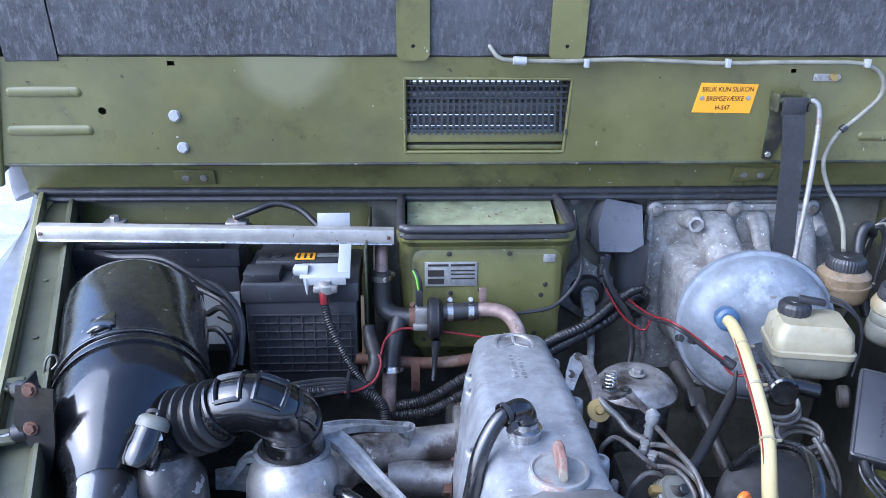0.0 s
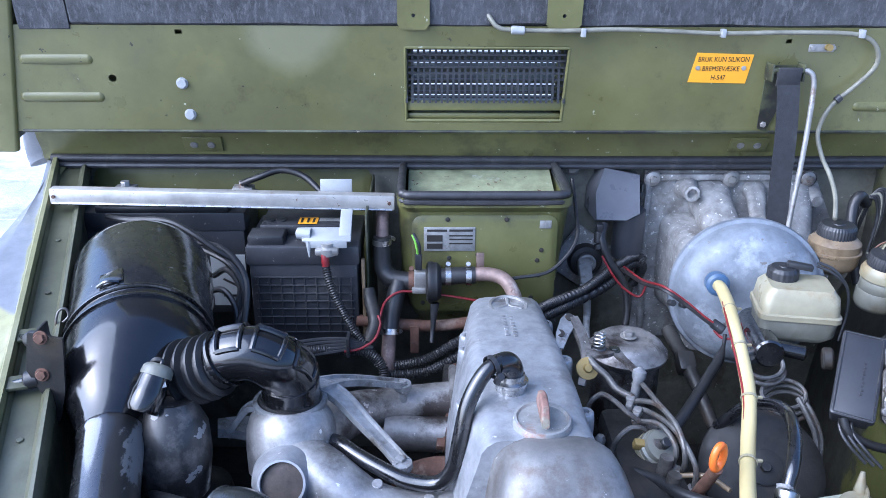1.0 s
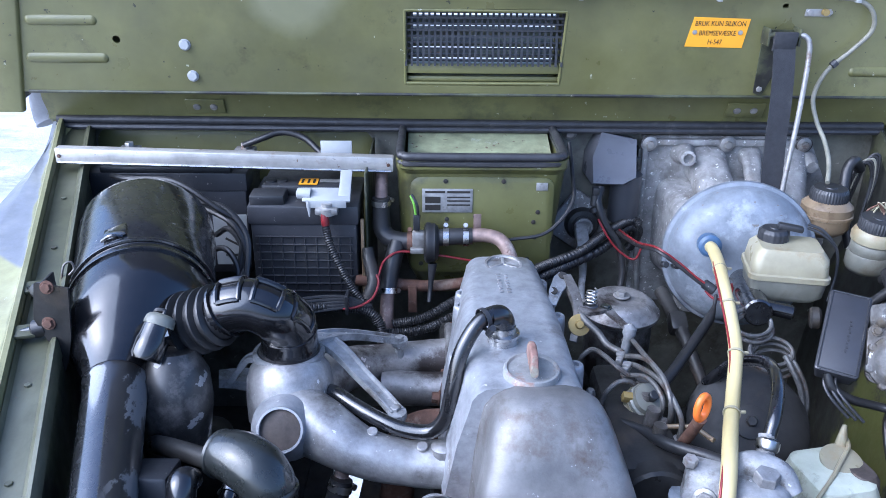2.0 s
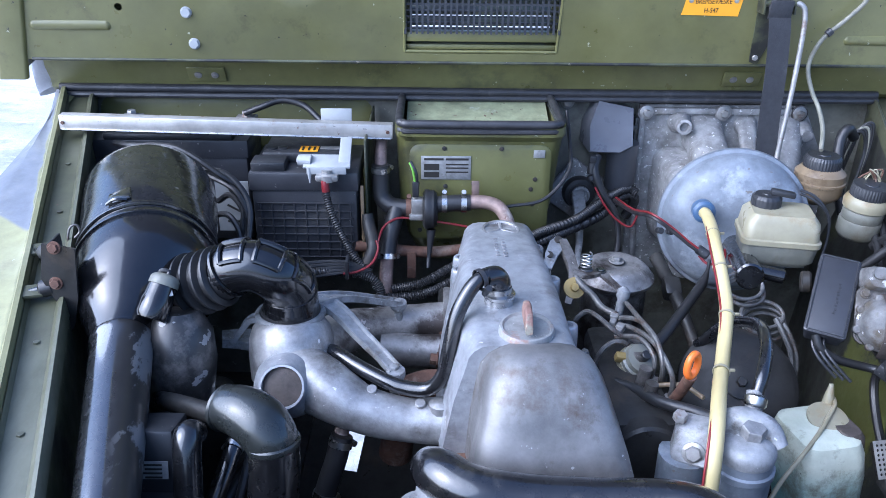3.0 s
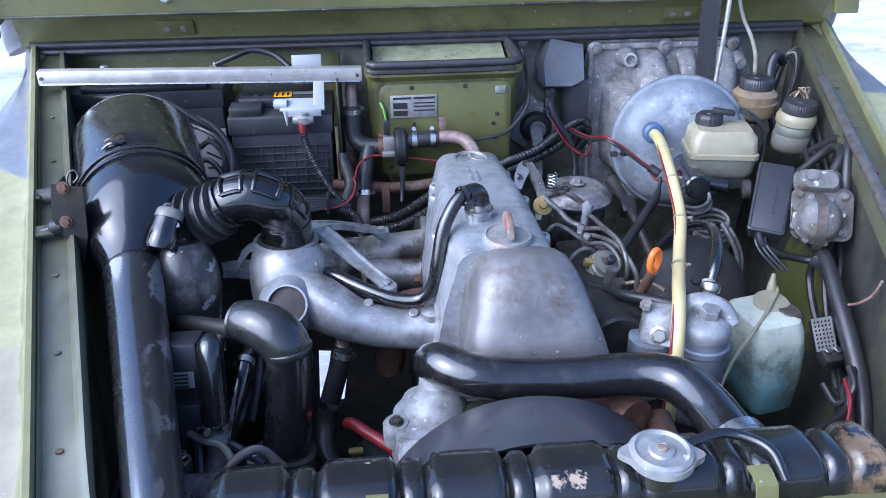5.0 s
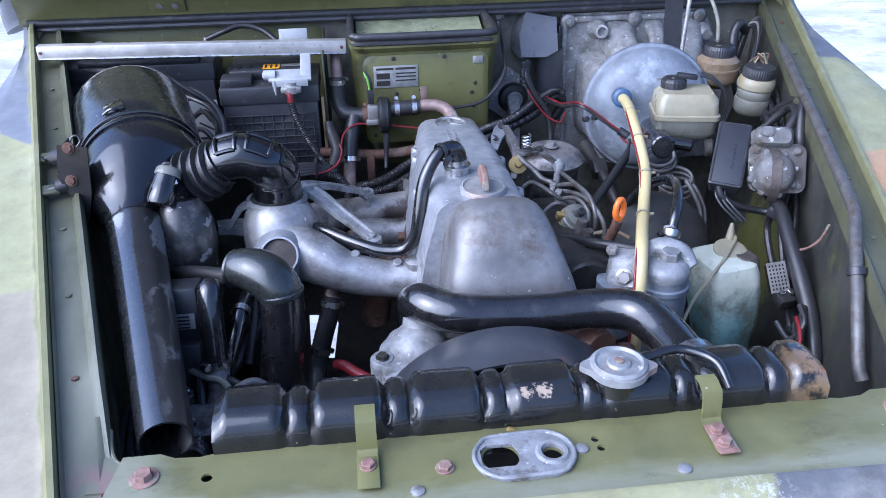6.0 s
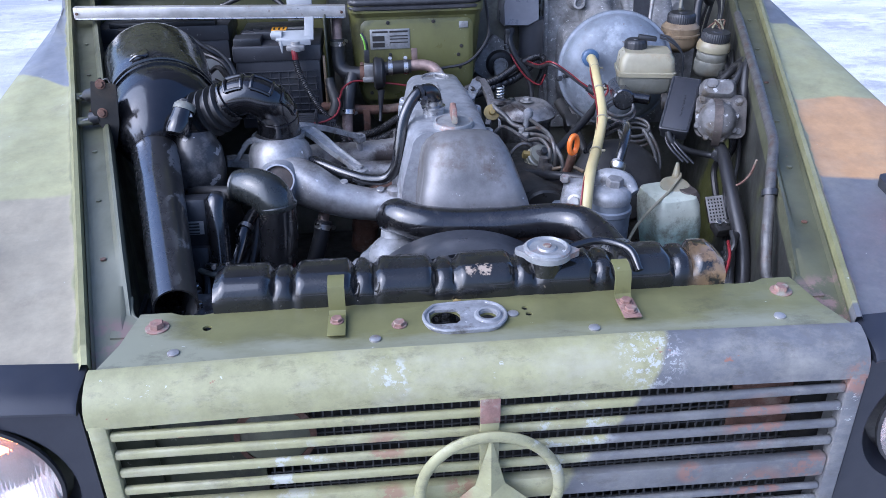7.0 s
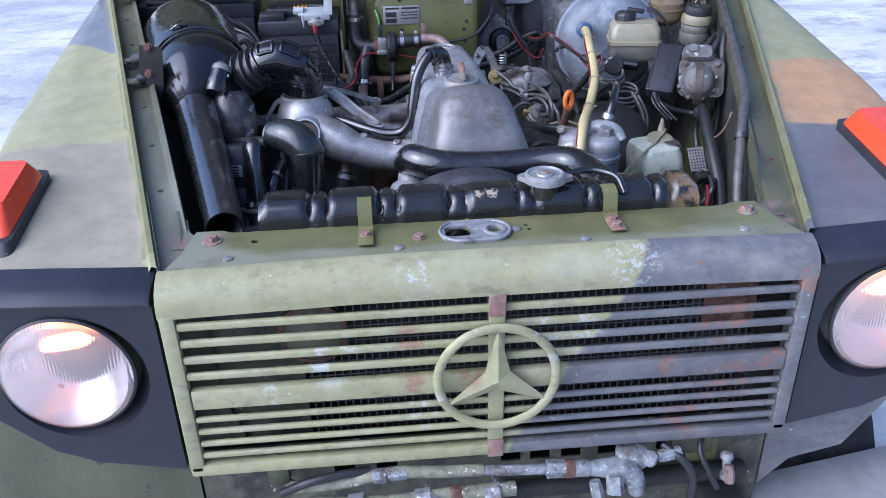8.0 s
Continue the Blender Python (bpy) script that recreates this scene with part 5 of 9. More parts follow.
part("rear_runner", bm, ALU_DIRTY, im, "grimy rear runner")
bm = B()
for y in (0.63, 0.71, 0.90):
    tube(bm, [(-0.085, y, 0.99), (-0.12, y + 0.006, 0.985), (-0.15, y + 0.02, 0.955), (-0.16, y + 0.03, 0.90)], [0.026, 0.024, 0.024, 0.026], 16, 4)
box(bm, (-0.088, 0.73, 0.992), (0.012, 0.34, 0.055), 0.005)
part("exhaust_branch", bm, RUST, im, "rusty exhaust branch under the runners")
for y in (0.60, 0.67, 0.76):
    part("stud_nut", bolt(B(), (-0.096, y, 1.005), (-1, 0, 0.1), 0.009, 0.012, 0.012), RUST, im)
# open round port facing forward
bm = B()
d = V((0.02, -0.70, 0.42))
lathe(bm, V((-0.304, 0.612, 1.062)), d, [(0.048, 0), (0.042, 0.035), (0.0320, 0.050), (0.0298, 0.056), (0.0298, 0.063), (0.0268, 0.063), (0.0265, 0.054)], 32, False)
part("port", bm, COVER_ALU, im, "round machined port")
part("port_plug", lathe(B(), V((-0.304, 0.612, 1.062)), d, [(0.0267, 0.045), (0.0267, 0.055), (0.024, 0.056), (0.001, 0.056)], 28), PLUG, im, "dull brownish plug")
for a, b in (((-0.186, 0.587, 1.05), (-0.186, 0.58, 1.078)), ((-0.120, 0.57, 1.05), (-0.120, 0.565, 1.066))):
    part("lug", cyl(B(), a, b, 0.0075, seg=12, bev=0.001), ALU, im)
# spider bracket on top
bm = B()
lathe(bm, (-0.309, 0.688, 1.129), (0, 0.05, 1), [(0.042, -0.003), (0.049, -0.003), (0.0505, 0.0), (0.050, 0.005), (0.047, 0.007), (0.044, 0.007), (0.042, 0.004)], 32, False)
strap(bm, [(-0.284, 0.716, 1.131), (-0.266, 0.728, 1.131), (-0.245, 0.750, 1.122), (-0.220, 0.776, 1.106), (-0.188, 0.803, 1.086), (-0.160, 0.823, 1.070)], [0.034, 0.030, 0.026, 0.022, 0.020, 0.020], 0.006, 0.004)
strap(bm, [(-0.286, 0.716, 1.130), (-0.264, 0.718, 1.130), (-0.238, 0.704, 1.119), (-0.207, 0.673, 1.102), (-0.176, 0.640, 1.089), (-0.155, 0.612, 1.082)], [0.032, 0.030, 0.026, 0.022, 0.019, 0.020], 0.006, 0.004)
strap(bm, [(-0.350, 0.680, 1.128), (-0.366, 0.684, 1.122), (-0.379, 0.684, 1.106), (-0.388, 0.686, 1.090), (-0.396, 0.688, 1.084)], [0.022, 0.016, 0.013, 0.013, 0.016], 0.006, 0.002)
strap(bm, [(-0.350, 0.700, 1.074), (-0.385, 0.705, 1.076), (-0.415, 0.698, 1.080)], [0.040, 0.036, 0.026], 0.014)
for x, y, z in ((-0.160, 0.823, 1.068), (-0.155, 0.612, 1.080)):
    lathe(bm, (x, y, z), (0, -0.05, 1), [(0.013, -0.005), (0.014, 0.0), (0.013, 0.006), (0.008, 0.0075)], 20)
for x, y, z in ((-0.157, 0.614, 1.086), (-0.160, 0.824, 1.072)):
    bolt(bm, (x, y, z), (0, 0, 1), 0.007, 0.006)
    cyl(bm, (x, y, z), (x, y, z - 0.08), 0.007, seg=10)
part("bracket", bm, PALE_CAST, im, "pale forked cast bracket clamping the hose")

# ---- air cleaner with its snorkel ----
ac = thing("air_cleaner", (-0.54, 0.75, 1.0), "large worn black enamel air cleaner canister", "air cleaner")
A0, AD = V((-0.536, 0.779, 1.164)), V((-0.271, 0.956, 0.109)).normalized()
bm = B()
lathe(bm, A0, AD, [(0.098, -0.01), (0.1025, 0.0), (0.1045, 0.06), (0.108, 0.13), (0.1085, 0.190), (0.1075, 0.200), (0.103, 0.206), (0.093, 0.207), (0.090, 0.203), (0.001, 0.203)], 56)
part("canister", bm, BLACK_WORN, ac)
bm = B()
lathe(bm, A0, AD, [(0.1025, -0.002), (0.1055, -0.001), (0.1065, 0.002), (0.1055, 0.005), (0.1030, 0.006)], 56, False)
lathe(bm, A0, AD, [(0.1020, -0.026), (0.1055, -0.026), (0.1062, -0.023), (0.1055, -0.020), (0.1020, -0.020)], 56, False)
part("clamp_band", bm, BLACK_WORN, ac)
# funnel down to the snorkel tube
bm = B()
SD = V((-0.254, 0.96, 0.12)).normalized()
secs = []
for f, rad_, c in ((0.0, 0.102, A0 - AD * 0.006), (0.1, 0.102, A0 - AD * 0.045), (0.25, 0.0995, A0 - AD * 0.070), (0.4, 0.090, V((-0.523, 0.688, 1.154))), (0.6, 0.072, V((-0.522, 0.658, 1.149))), (0.8, 0.055, V((-0.520, 0.630, 1.143))), (0.92, 0.046, V((-0.519, 0.610, 1.139))), (1.0, 0.042, V((-0.517, 0.595, 1.137)))):
    ax = AD.lerp(SD, f).normalized()
    u = V((1, 0, 0))
    u = (u - ax * u.dot(ax)).normalized()
    w = ax.cross(u)
    secs.append([c + u * rad_ * math.cos(2 * math.pi * i / 48) + w * rad_ * math.sin(2 * math.pi * i / 48) for i in range(48)])
loft(bm, secs, cap=False)
part("funnel", bm, BLACK_GLOSS, ac)
bm = B()
P0, P1 = V((-0.518, 0.598, 1.137)), V((-0.405, 0.165, 1.083))
d = (P1 - P0).normalized()
L = (P1 - P0).length
lathe(bm, P0, d, [(0.0425, -0.02), (0.042, 0.0), (0.0415, 0.012), (0.0395, 0.016), (0.038, 0.12), (0.031, L - 0.02), (0.0305, L), (0.028, L), (0.028, L - 0.10)], 32, False)
part("snorkel", bm, PEELED, ac, "glossy black intake tube with an open mouth")
bm = B()
lathe(bm, V((-0.452, 0.60, 1.02)), (0.0, 0.25, 1), [(0.02, 0), (0.045, 0.03), (0.050, 0.08), (0.046, 0.12), (0.03, 0.15)], 28)
part("dust_bowl", bm, FLAKED, ac, "scuffed dull dust bowl")
bm = B()
box(bm, (-0.568, 0.793, 1.266), (0.034, 0.036, 0.008), 0.002, (4, -18, 16))
tube(bm, [(-0.582, 0.774, 1.262), (-0.567, 0.770, 1.272), (-0.552, 0.776, 1.269)], 0.0026, 6, 4)
part("latch", bm, BLACK_WORN, ac)
bm = B()
tube(bm, [(-0.634, 0.762, 1.185), (-0.643, 0.762, 1.205), (-0.640, 0.768, 1.226), (-0.631, 0.772, 1.230), (-0.627, 0.77, 1.220), (-0.634, 0.765, 1.212)], 0.0018, 6, 5)
part("wire_clip", bm, LINE_STEEL, ac)
bm = B()
plate(bm, [[(-0.613, 1.267), (-0.571, 1.260), (-0.580, 1.186), (-0.590, 1.150), (-0.597, 1.135), (-0.600, 1.165), (-0.612, 1.186), (-0.623, 1.216)]], pose(0, 0.633, 0, 90), 0.004)
box(bm, (-0.612, 0.655, 1.225), (0.004, 0.048, 0.07), 0.001)
mb = part("mounting_bracket", bm, GRIME, ac, "black mounting bracket with rusty bolts")
for x, z in ((-0.597, 1.262), (-0.604, 1.210)):
    part("bolt", bolt(B(), (x, 0.629, z), (0, -1, 0.2), 0.0065, 0.006, 0.009), RUST, mb)
for (x, y, z), q in (((-0.677, 0.730, 1.208), (-0.614, 0.668, 1.235)), ((-0.648, 0.634, 1.192), (-0.612, 0.640, 1.200))):
    tab = V((x, y, z))
    part("clamp_tab", box(B(), tab + V((0.006, 0, 0.002)), (0.030, 0.026, 0.006), 0.002, (9, 0, 16)), GUTTER, mb, "olive strap clamped over the gutter edge")
    part("rubber_bush", cyl(B(), tab.lerp(V(q), 0.45), V(q), 0.012, bev=0.003), RUBBER, mb)
    part("stud", cyl(B(), tab, V(q), 0.005, seg=10), DARK_STEEL, mb)

# rubber intake elbow
ih = thing("intake_hose", (-0.40, 0.67, 1.12), "shiny black moulded rubber intake elbow with pleats", "hose")
DISCS = [(-0.441, 0.681, 1.180), (-0.426, 0.675, 1.187), (-0.410, 0.669, 1.195), (-0.396, 0.665, 1.203)]
part("bellows", tube(B(), [(-0.475, 0.70, 1.162)] + DISCS + [(-0.380, 0.662, 1.213)], [0.034, 0.037, 0.037, 0.036, 0.035, 0.033], 28, 6), RUBBER, ih, "pleated rubber bellows")
for k, q in enumerate(DISCS):
    part("pleat", lathe(B(), V(q), (0.86, -0.20, 0.40), [(0.036, -0.005), (0.0465 - 0.001 * k, -0.0015), (0.0465 - 0.001 * k, 0.0015), (0.036, 0.005)], 32, False), RUBBER, ih)
bm = B()
elb = [(-0.392, 0.664, 1.206), (-0.372, 0.661, 1.218), (-0.345, 0.660, 1.221), (-0.319, 0.661, 1.207), (-0.305, 0.676, 1.178), (-0.308, 0.686, 1.126)]
tube(bm, elb, [0.034, 0.035, 0.0355, 0.036, 0.037, 0.041], 28, 6)
part("elbow", bm, BLACK_GLOSS, ih)
c = spline(elb, 8)
for k in (4, 33, 36):
    q, d = c[k], (c[k + 1] - c[k - 1])
    part("rib", lathe(B(), q - d.normalized() * 0.003, d, [(0.0355, 0), (0.0390, 0.001), (0.0390, 0.005), (0.0355, 0.006)], 28, False), BLACK_GLOSS, ih)
# raised rectangular frames pressed into the outer bend
hub = V((-0.355, 0.664, 1.150))


def on_bend(i, a):
    d = (c[min(i + 1, len(c) - 1)] - c[i - 1]).normalized()
    o = c[i] - hub
    o = (o - d * o.dot(d)).normalized()
    return c[i] + (o * math.cos(a) - d.cross(o) * math.sin(a) * (1 if d.cross(o).y > 0 else -1)) * 0.0368


for i0, i1 in ((7, 13), (16, 22), (25, 31)):
    for a0, a1 in ((-1.15, -0.25), (-0.12, 0.85)):
        bm = B()
        sides = [[on_bend(i, a0) for i in range(i0, i1 + 1)], [on_bend(i1, a0 + (a1 - a0) * k / 4) for k in range(5)], [on_bend(i, a1) for i in range(i1, i0 - 1, -1)], [on_bend(i0, a1 + (a0 - a1) * k / 4) for k in range(5)]]
        for pts in sides:
            tube(bm, pts, 0.0034, 8, 2)
        part("raised_frame", bm, BLACK_GLOSS, ih)
part("lower_cuff", lathe(B(), (-0.308, 0.686, 1.126), (0, 0.05, 1), [(0.041, 0), (0.0425, 0.002), (0.0425, 0.014), (0.040, 0.016)], 32, False), RUBBER, ih)

# service indicator can on the canister
si = thing("service_indicator", (-0.47, 0.62, 1.16), "small black indicator cup with a clear cap", "gauge")
d = V((-0.22, -0.5, -0.60)).normalized()
part("body", lathe(B(), V((-0.459, 0.635, 1.218)), d, [(0.012, 0.0), (0.0180, 0.004), (0.0198, 0.030), (0.0210, 0.034), (0.0210, 0.054), (0.0185, 0.060), (0.002, 0.061)], 24), BLACK_GLOSS, si)
part("cap", lathe(B(), V((-0.459, 0.635, 1.218)), d, [(0.010, -0.002), (0.016, 0.0), (0.0192, 0.004), (0.0200, 0.012), (0.0196, 0.014)], 24, False), CLOUDY, si, "cloudy yellowish cap")
part("label", box(B(), V((-0.4545, 0.6135, 1.2085)), (0.014, 0.002, 0.018), 0, (-40, 0, 28)), WHITE_PLASTIC, si)
tube(bm := B(), [(-0.459, 0.635, 1.216), (-0.457, 0.640, 1.222), (-0.466, 0.64, 1.224), (-0.472, 0.642, 1.216)], 0.003, 8, 5)
part("clip", bm, BLACK_PLASTIC, si)

# ---- radiator, hose, fan ----
rad = thing("radiator", (0, 0.15, 0.7), "black radiator with a ribbed top tank", "radiator")
bm = B()
N = 160
secs = []
for i in range(N + 1):
    x = -0.345 + 0.69 * i / N
    e = min(1, min(i, N - i) / 3)
    ph = ((x + 0.345) / 0.1085) % 1.0
    dip = 0.0058 * max(math.exp(-((ph - 0.70) / 0.045) ** 2), math.exp(-((ph - 0.97) / 0.045) ** 2), math.exp(-((ph + 0.03) / 0.045) ** 2)) + (0.003 if 0.70 < ph < 0.97 else 0)
    dip *= e
    zt = 1.128 + 0.010 * e - dip * 1.2
    secs.append([V((x, y, z)) for y, z in ((0.122, 1.06), (0.121 + dip * 0.3, 1.104), (0.121 + dip, 1.114), (0.126 + dip, zt - 0.010), (0.136 + dip * 0.5, zt - 0.002), (0.148, zt), (0.176, zt), (0.192 - dip, zt - 0.006), (0.201 - dip, zt - 0.02), (0.202, 1.06))])
loft(bm, secs)
part("top_tank", bm, TANK, rad, "worn black tank with pressed ribs")
bm = B()
box(bm, (0, 0.155, 0.86), (0.66, 0.05, 0.42), 0.002)
part("core", bm, GRIME, rad)
bm = B()
oct_ = [(0.1 + (0.033 + 0.010 * max(0, math.cos(2 * a)) ** 10) * math.cos(a - 0.15), 0.141 + (0.033 + 0.010 * max(0, math.cos(2 * a)) ** 10) * math.sin(a - 0.15)) for a in [2 * math.pi * i / 72 for i in range(72)]]
plate(bm, [oct_], pose(0, 0, 1.148), 0.008)
lathe(bm, (0.1, 0.141, 1.152), (0, 0, 1), [(0.032, 0), (0.031, 0.007), (0.027, 0.009), (0.024, 0.006), (0.014, 0.006), (0.012, 0.0085), (0.004, 0.009)], 32)
part("filler_cap", bm, CAP_ALU, rad, "dull metal radiator cap with two ears")
part("cap_centre", bolt(B(), (0.1, 0.141, 1.160), (0, 0, 1), 0.006, 0.0025), RUST_PINK, rad)
cyl(bm := B(), (0.1, 0.146, 1.12), (0.1, 0.146, 1.149), 0.024)
part("filler_neck", bm, BLACK_WORN, rad)
for x in (-0.182, 0.195):
    bm = B()
    loft(bm, [[V((x + sx * 0.0108, y, z)) for sx, y, z in ((-1, y0, z0), (1, y0, z0), (1, y0 + dy, z0 + dz), (-1, y0 + dy, z0 + dz))] for y0, z0, dy, dz in
              ((0.128, 1.139, 0, 0.003), (0.116, 1.1395, 0, 0.003), (0.106, 1.136, -0.003, 0.002), (0.102, 1.126, -0.003, 0), (0.100, 1.106, -0.003, 0.001), (0.094, 1.101, -0.001, 0.003), (0.050, 1.0985, 0, 0.003))])
    cb = part("mounting_clip", bm, OLIVE, rad, "bent olive steel mounting strap")
    part("foot", box(B(), (x, 0.068, 1.1028), (0.023, 0.046, 0.002), 0.0008), RUST_PINK if x > 0 else OLIVE, cb)
    for y in ((0.080, 0.060) if x > 0 else (0.076,)):
        part("bolt", bolt(B(), (x, y, 1.1035), (0, 0, 1), 0.0075, 0.006, 0.009), RUST_PINK, cb)
part("bolt", bolt(B(), (-0.024, 0.119, 1.092), (0, -1, 0.2), 0.008, 0.004), BRASS, rad)
part("hose_neck", lathe(B(), (0.228, 0.165, 1.10), (-0.15, 1, 0.05), [(0.026, -0.02), (0.026, 0.03)], 20), BLACK_WORN, rad)

uh = thing("upper_radiator_hose", (0.05, 0.36, 1.08), "thick glossy black rubber radiator hose", "hose")
bm = B()
tube(bm, [(-0.105, 0.425, 1.075), (-0.093, 0.395, 1.092), (-0.060, 0.372, 1.090), (0.0, 0.362, 1.086), (0.08, 0.354, 1.088), (0.150, 0.345, 1.094), (0.190, 0.325, 1.096), (0.210, 0.285, 1.092), (0.220, 0.235, 1.090), (0.226, 0.185, 1.092)],
     [0.026, 0.029, 0.029, 0.028, 0.0275, 0.028, 0.029, 0.029, 0.028, 0.0285], 28, 8)
part("hose", bm, HOSE_RUBBER, uh)
part("clip", clamp(lathe(B(), (0.2225, 0.222, 1.090), (0.1, -1, 0), [(0.0285, -0.002), (0.0325, 0.0), (0.0325, 0.020), (0.0285, 0.022)], 28, False), (0.2225, 0.212, 1.090), (0.1, -1, 0), 0.0325, 0.010), STEEL, uh, "wide steel hose clip")

fan = thing("cooling_fan", (0, 0.27, 0.92), "dark grey plastic fan shroud behind the radiator", "fan")
bm = B()
for r0, r1, y0, y1 in ((0.215, 0.165, 0.245, 0.250),):
    secs = []
    for i in range(33):
        a = radians(0 + 180 * i / 32)
        secs.append([V((r * math.cos(a), y, 0.925 + r * math.sin(a))) for r, y in ((0.196, 0.205), (0.187, 0.295), (0.180, 0.304), (0.10, 0.312), (0.06, 0.314), (0.06, 0.309), (0.10, 0.306), (0.176, 0.298), (0.181, 0.292), (0.190, 0.207))])
    loft(bm, secs)
part("shroud", bm, SHROUD, fan)
for k in range(7):
    a = 2 * math.pi * k / 7 + 0.2
    bm = B()
    loft(bm, [[V((r * math.cos(a + q), y, 0.925 + r * math.sin(a + q))) for q, y in ((-w, 0.258), (w, 0.278), (w, 0.281), (-w, 0.261))] for r, w in ((0.03, 0.5), (0.09, 0.22), (0.155, 0.16))])
    part("blade", bm, GRIME, fan)
bm = B()
lathe(bm, (0, 0.29, 0.925), (0, -1, 0), [(0.05, 0), (0.05, 0.03), (0.03, 0.04)], 24)
part("hub", bm, GRIME, fan)

# ---- batteries ----
def battery(x0, x1, y0, y1, z0, z1, label):
    b = thing("battery", ((x0 + x1) / 2, (y0 + y1) / 2, z0), label, "battery", "batteries")
    bm = B()
    box(bm, ((x0 + x1) / 2, (y0 + y1) / 2, (z0 + z1 - 0.03) / 2), (x1 - x0 - 0.008, y1 - y0 - 0.008, z1 - z0 - 0.03), 0.004)
    part("case", bm, BATTERY_PLASTIC, b)
    bm = B()
    box(bm, ((x0 + x1) / 2, (y0 + y1) / 2, z1 - 0.018), (x1 - x0, y1 - y0, 0.036), 0.004)
    part("lid", bm, BATTERY_PLASTIC, b)
    return b


b1 = battery(-0.437, -0.240, 1.042, 1.205, 1.02, 1.213, "black battery with a white terminal guard and ribbed case")
bm = B()
for i in range(8):
    box(bm, (-0.3385, 1.0445, 1.045 + 0.0155 * i), (0.175, 0.004, 0.0025), 0.001)
for i in range(9):
    box(bm, (-0.42 + 0.0205 * i, 1.0448, 1.10), (0.0025, 0.004, 0.11), 0.001)
part("case_rib", bm, BATTERY_PLASTIC, b1)
part("raised_lid", box(B(), (-0.345, 1.145, 1.222), (0.15, 0.10, 0.022), 0.004), BLACK_PLASTIC, b1)
part("terminal_block", box(B(), (-0.402, 1.070, 1.218), (0.062, 0.045, 0.024), 0.004), BLACK_PLASTIC, b1)
for x in (-0.405, -0.385):
    part("vent_plug", lathe(B(), (x, 1.118, 1.232), (0, 0, 1), [(0.010, 0), (0.010, 0.003), (0.007, 0.004)], 16), BLACK_PLASTIC, b1)
part("label", box(B(), (-0.335, 1.112, 1.2345), (0.034, 0.030, 0.001), 0), STICKER, b1, "yellow printed sticker")
for dx in (-0.011, 0.0, 0.010):
    part("print_bar", box(B(), (-0.335 + dx, 1.112, 1.2352), (0.004, 0.022, 0.0006), 0), INK, b1)
part("label", box(B(), (-0.293, 1.118, 1.2345), (0.045, 0.016, 0.001), 0), LABEL_GREY, b1)
bm = B()
part("guard_tab", box(B(), (-0.287, 1.150, 1.272), (0.058, 0.004, 0.056), 0.0015, (-8, 0, 0)), WHITE_PLASTIC, b1, "white plastic tab of the guard")
box(bm, (-0.263, 1.066, 1.248), (0.021, 0.062, 0.004), 0.0015, (29, 0, 0))
box(bm, (-0.294, 1.044, 1.234), (0.084, 0.034, 0.005), 0.002, (24, 0, 0))
box(bm, (-0.294, 1.028, 1.223), (0.070, 0.004, 0.014), 0.0015)
lathe(bm, (-0.348, 1.046, 1.236), (1, -0.06, -0.04), [(0.004, 0), (0.010, 0.003), (0.011, 0.012), (0.011, 0.026)], 16)
lathe(bm, (-0.325, 1.030, 1.228), (0.05, -0.2, -1), [(0.005, 0), (0.004, 0.01), (0.001, 0.028)], 8)
part("terminal_guard", bm, WHITE_PLASTIC, b1, "white plastic guard over the terminal")
bm = B()
lathe(bm, (-0.293, 1.028, 1.205), (0, 0, 1), [(0.016, 0), (0.016, 0.012), (0.010, 0.014), (0.010, 0.020)], 14)
box(bm, (-0.293, 1.024, 1.212), (0.04, 0.018, 0.012), 0.003)
part("terminal_clamp", bm, ZINC, b1)
b2 = battery(-0.752, -0.452, 1.125, 1.265, 1.04, 1.245, "wide black battery behind the air cleaner")
part("grip_rail", box(B(), (-0.60, 1.14, 1.250), (0.24, 0.03, 0.014), 0.004), BLACK_PLASTIC, b2)
for x in (-0.70, -0.475):
    part("terminal_clamp", bolt(box(B(), (x, 1.235, 1.252), (0.04, 0.03, 0.016), 0.003), (x, 1.235, 1.26), (0, 0, 1), 0.009, 0.010), ZINC, b2)
part("label", box(B(), (-0.59, 1.235, 1.2465), (0.05, 0.015, 0.001), 0), LABEL_GREY, b2)
tray = thing("battery_tray", (-0.225, 1.17, 1.0), "grimy steel battery tray wall beside the battery", "tray")
part("side_wall", box(B(), (-0.228, 1.180, 1.12), (0.004, 0.230, 0.29), 0.001), OLIVE_DIRTY, tray)
part("wooden_strip", box(B(), (-0.2345, 1.052, 1.11), (0.006, 0.008, 0.15), 0.001), TAN, tray, "yellowed packing strip")
hb = thing("hold_down_bar", (-0.48, 1.11, 1.27), "bare metal bar lying across over the batteries", "bar")
d0, d1 = V((-0.778, 1.100, 1.288)), V((-0.180, 1.120, 1.268))
bm = B()
mid, dv = (d0 + d1) / 2, d1 - d0
ang = math.degrees(math.atan2(dv.y, dv.x))
box(bm, mid, (dv.length, 0.022, 0.027), 0.002, (0, math.degrees(-math.atan2(dv.z, dv.x)), ang))
part("bar", bm, PALE_STEEL, hb)
part("lower_lip", cyl(B(), d0 + V((0.004, -0.0115, -0.012)), d1 + V((-0.004, -0.0115, -0.012)), 0.0022, seg=8), STEEL, hb, "bright folded edge")
for q in (d0.lerp(d1, 0.012), d0.lerp(d1, 0.985)):
    part("bolt", bolt(B(), q + V((0, -0.0105, 0)), (0, -1, 0), 0.0035, 0.003), RUST, hb)

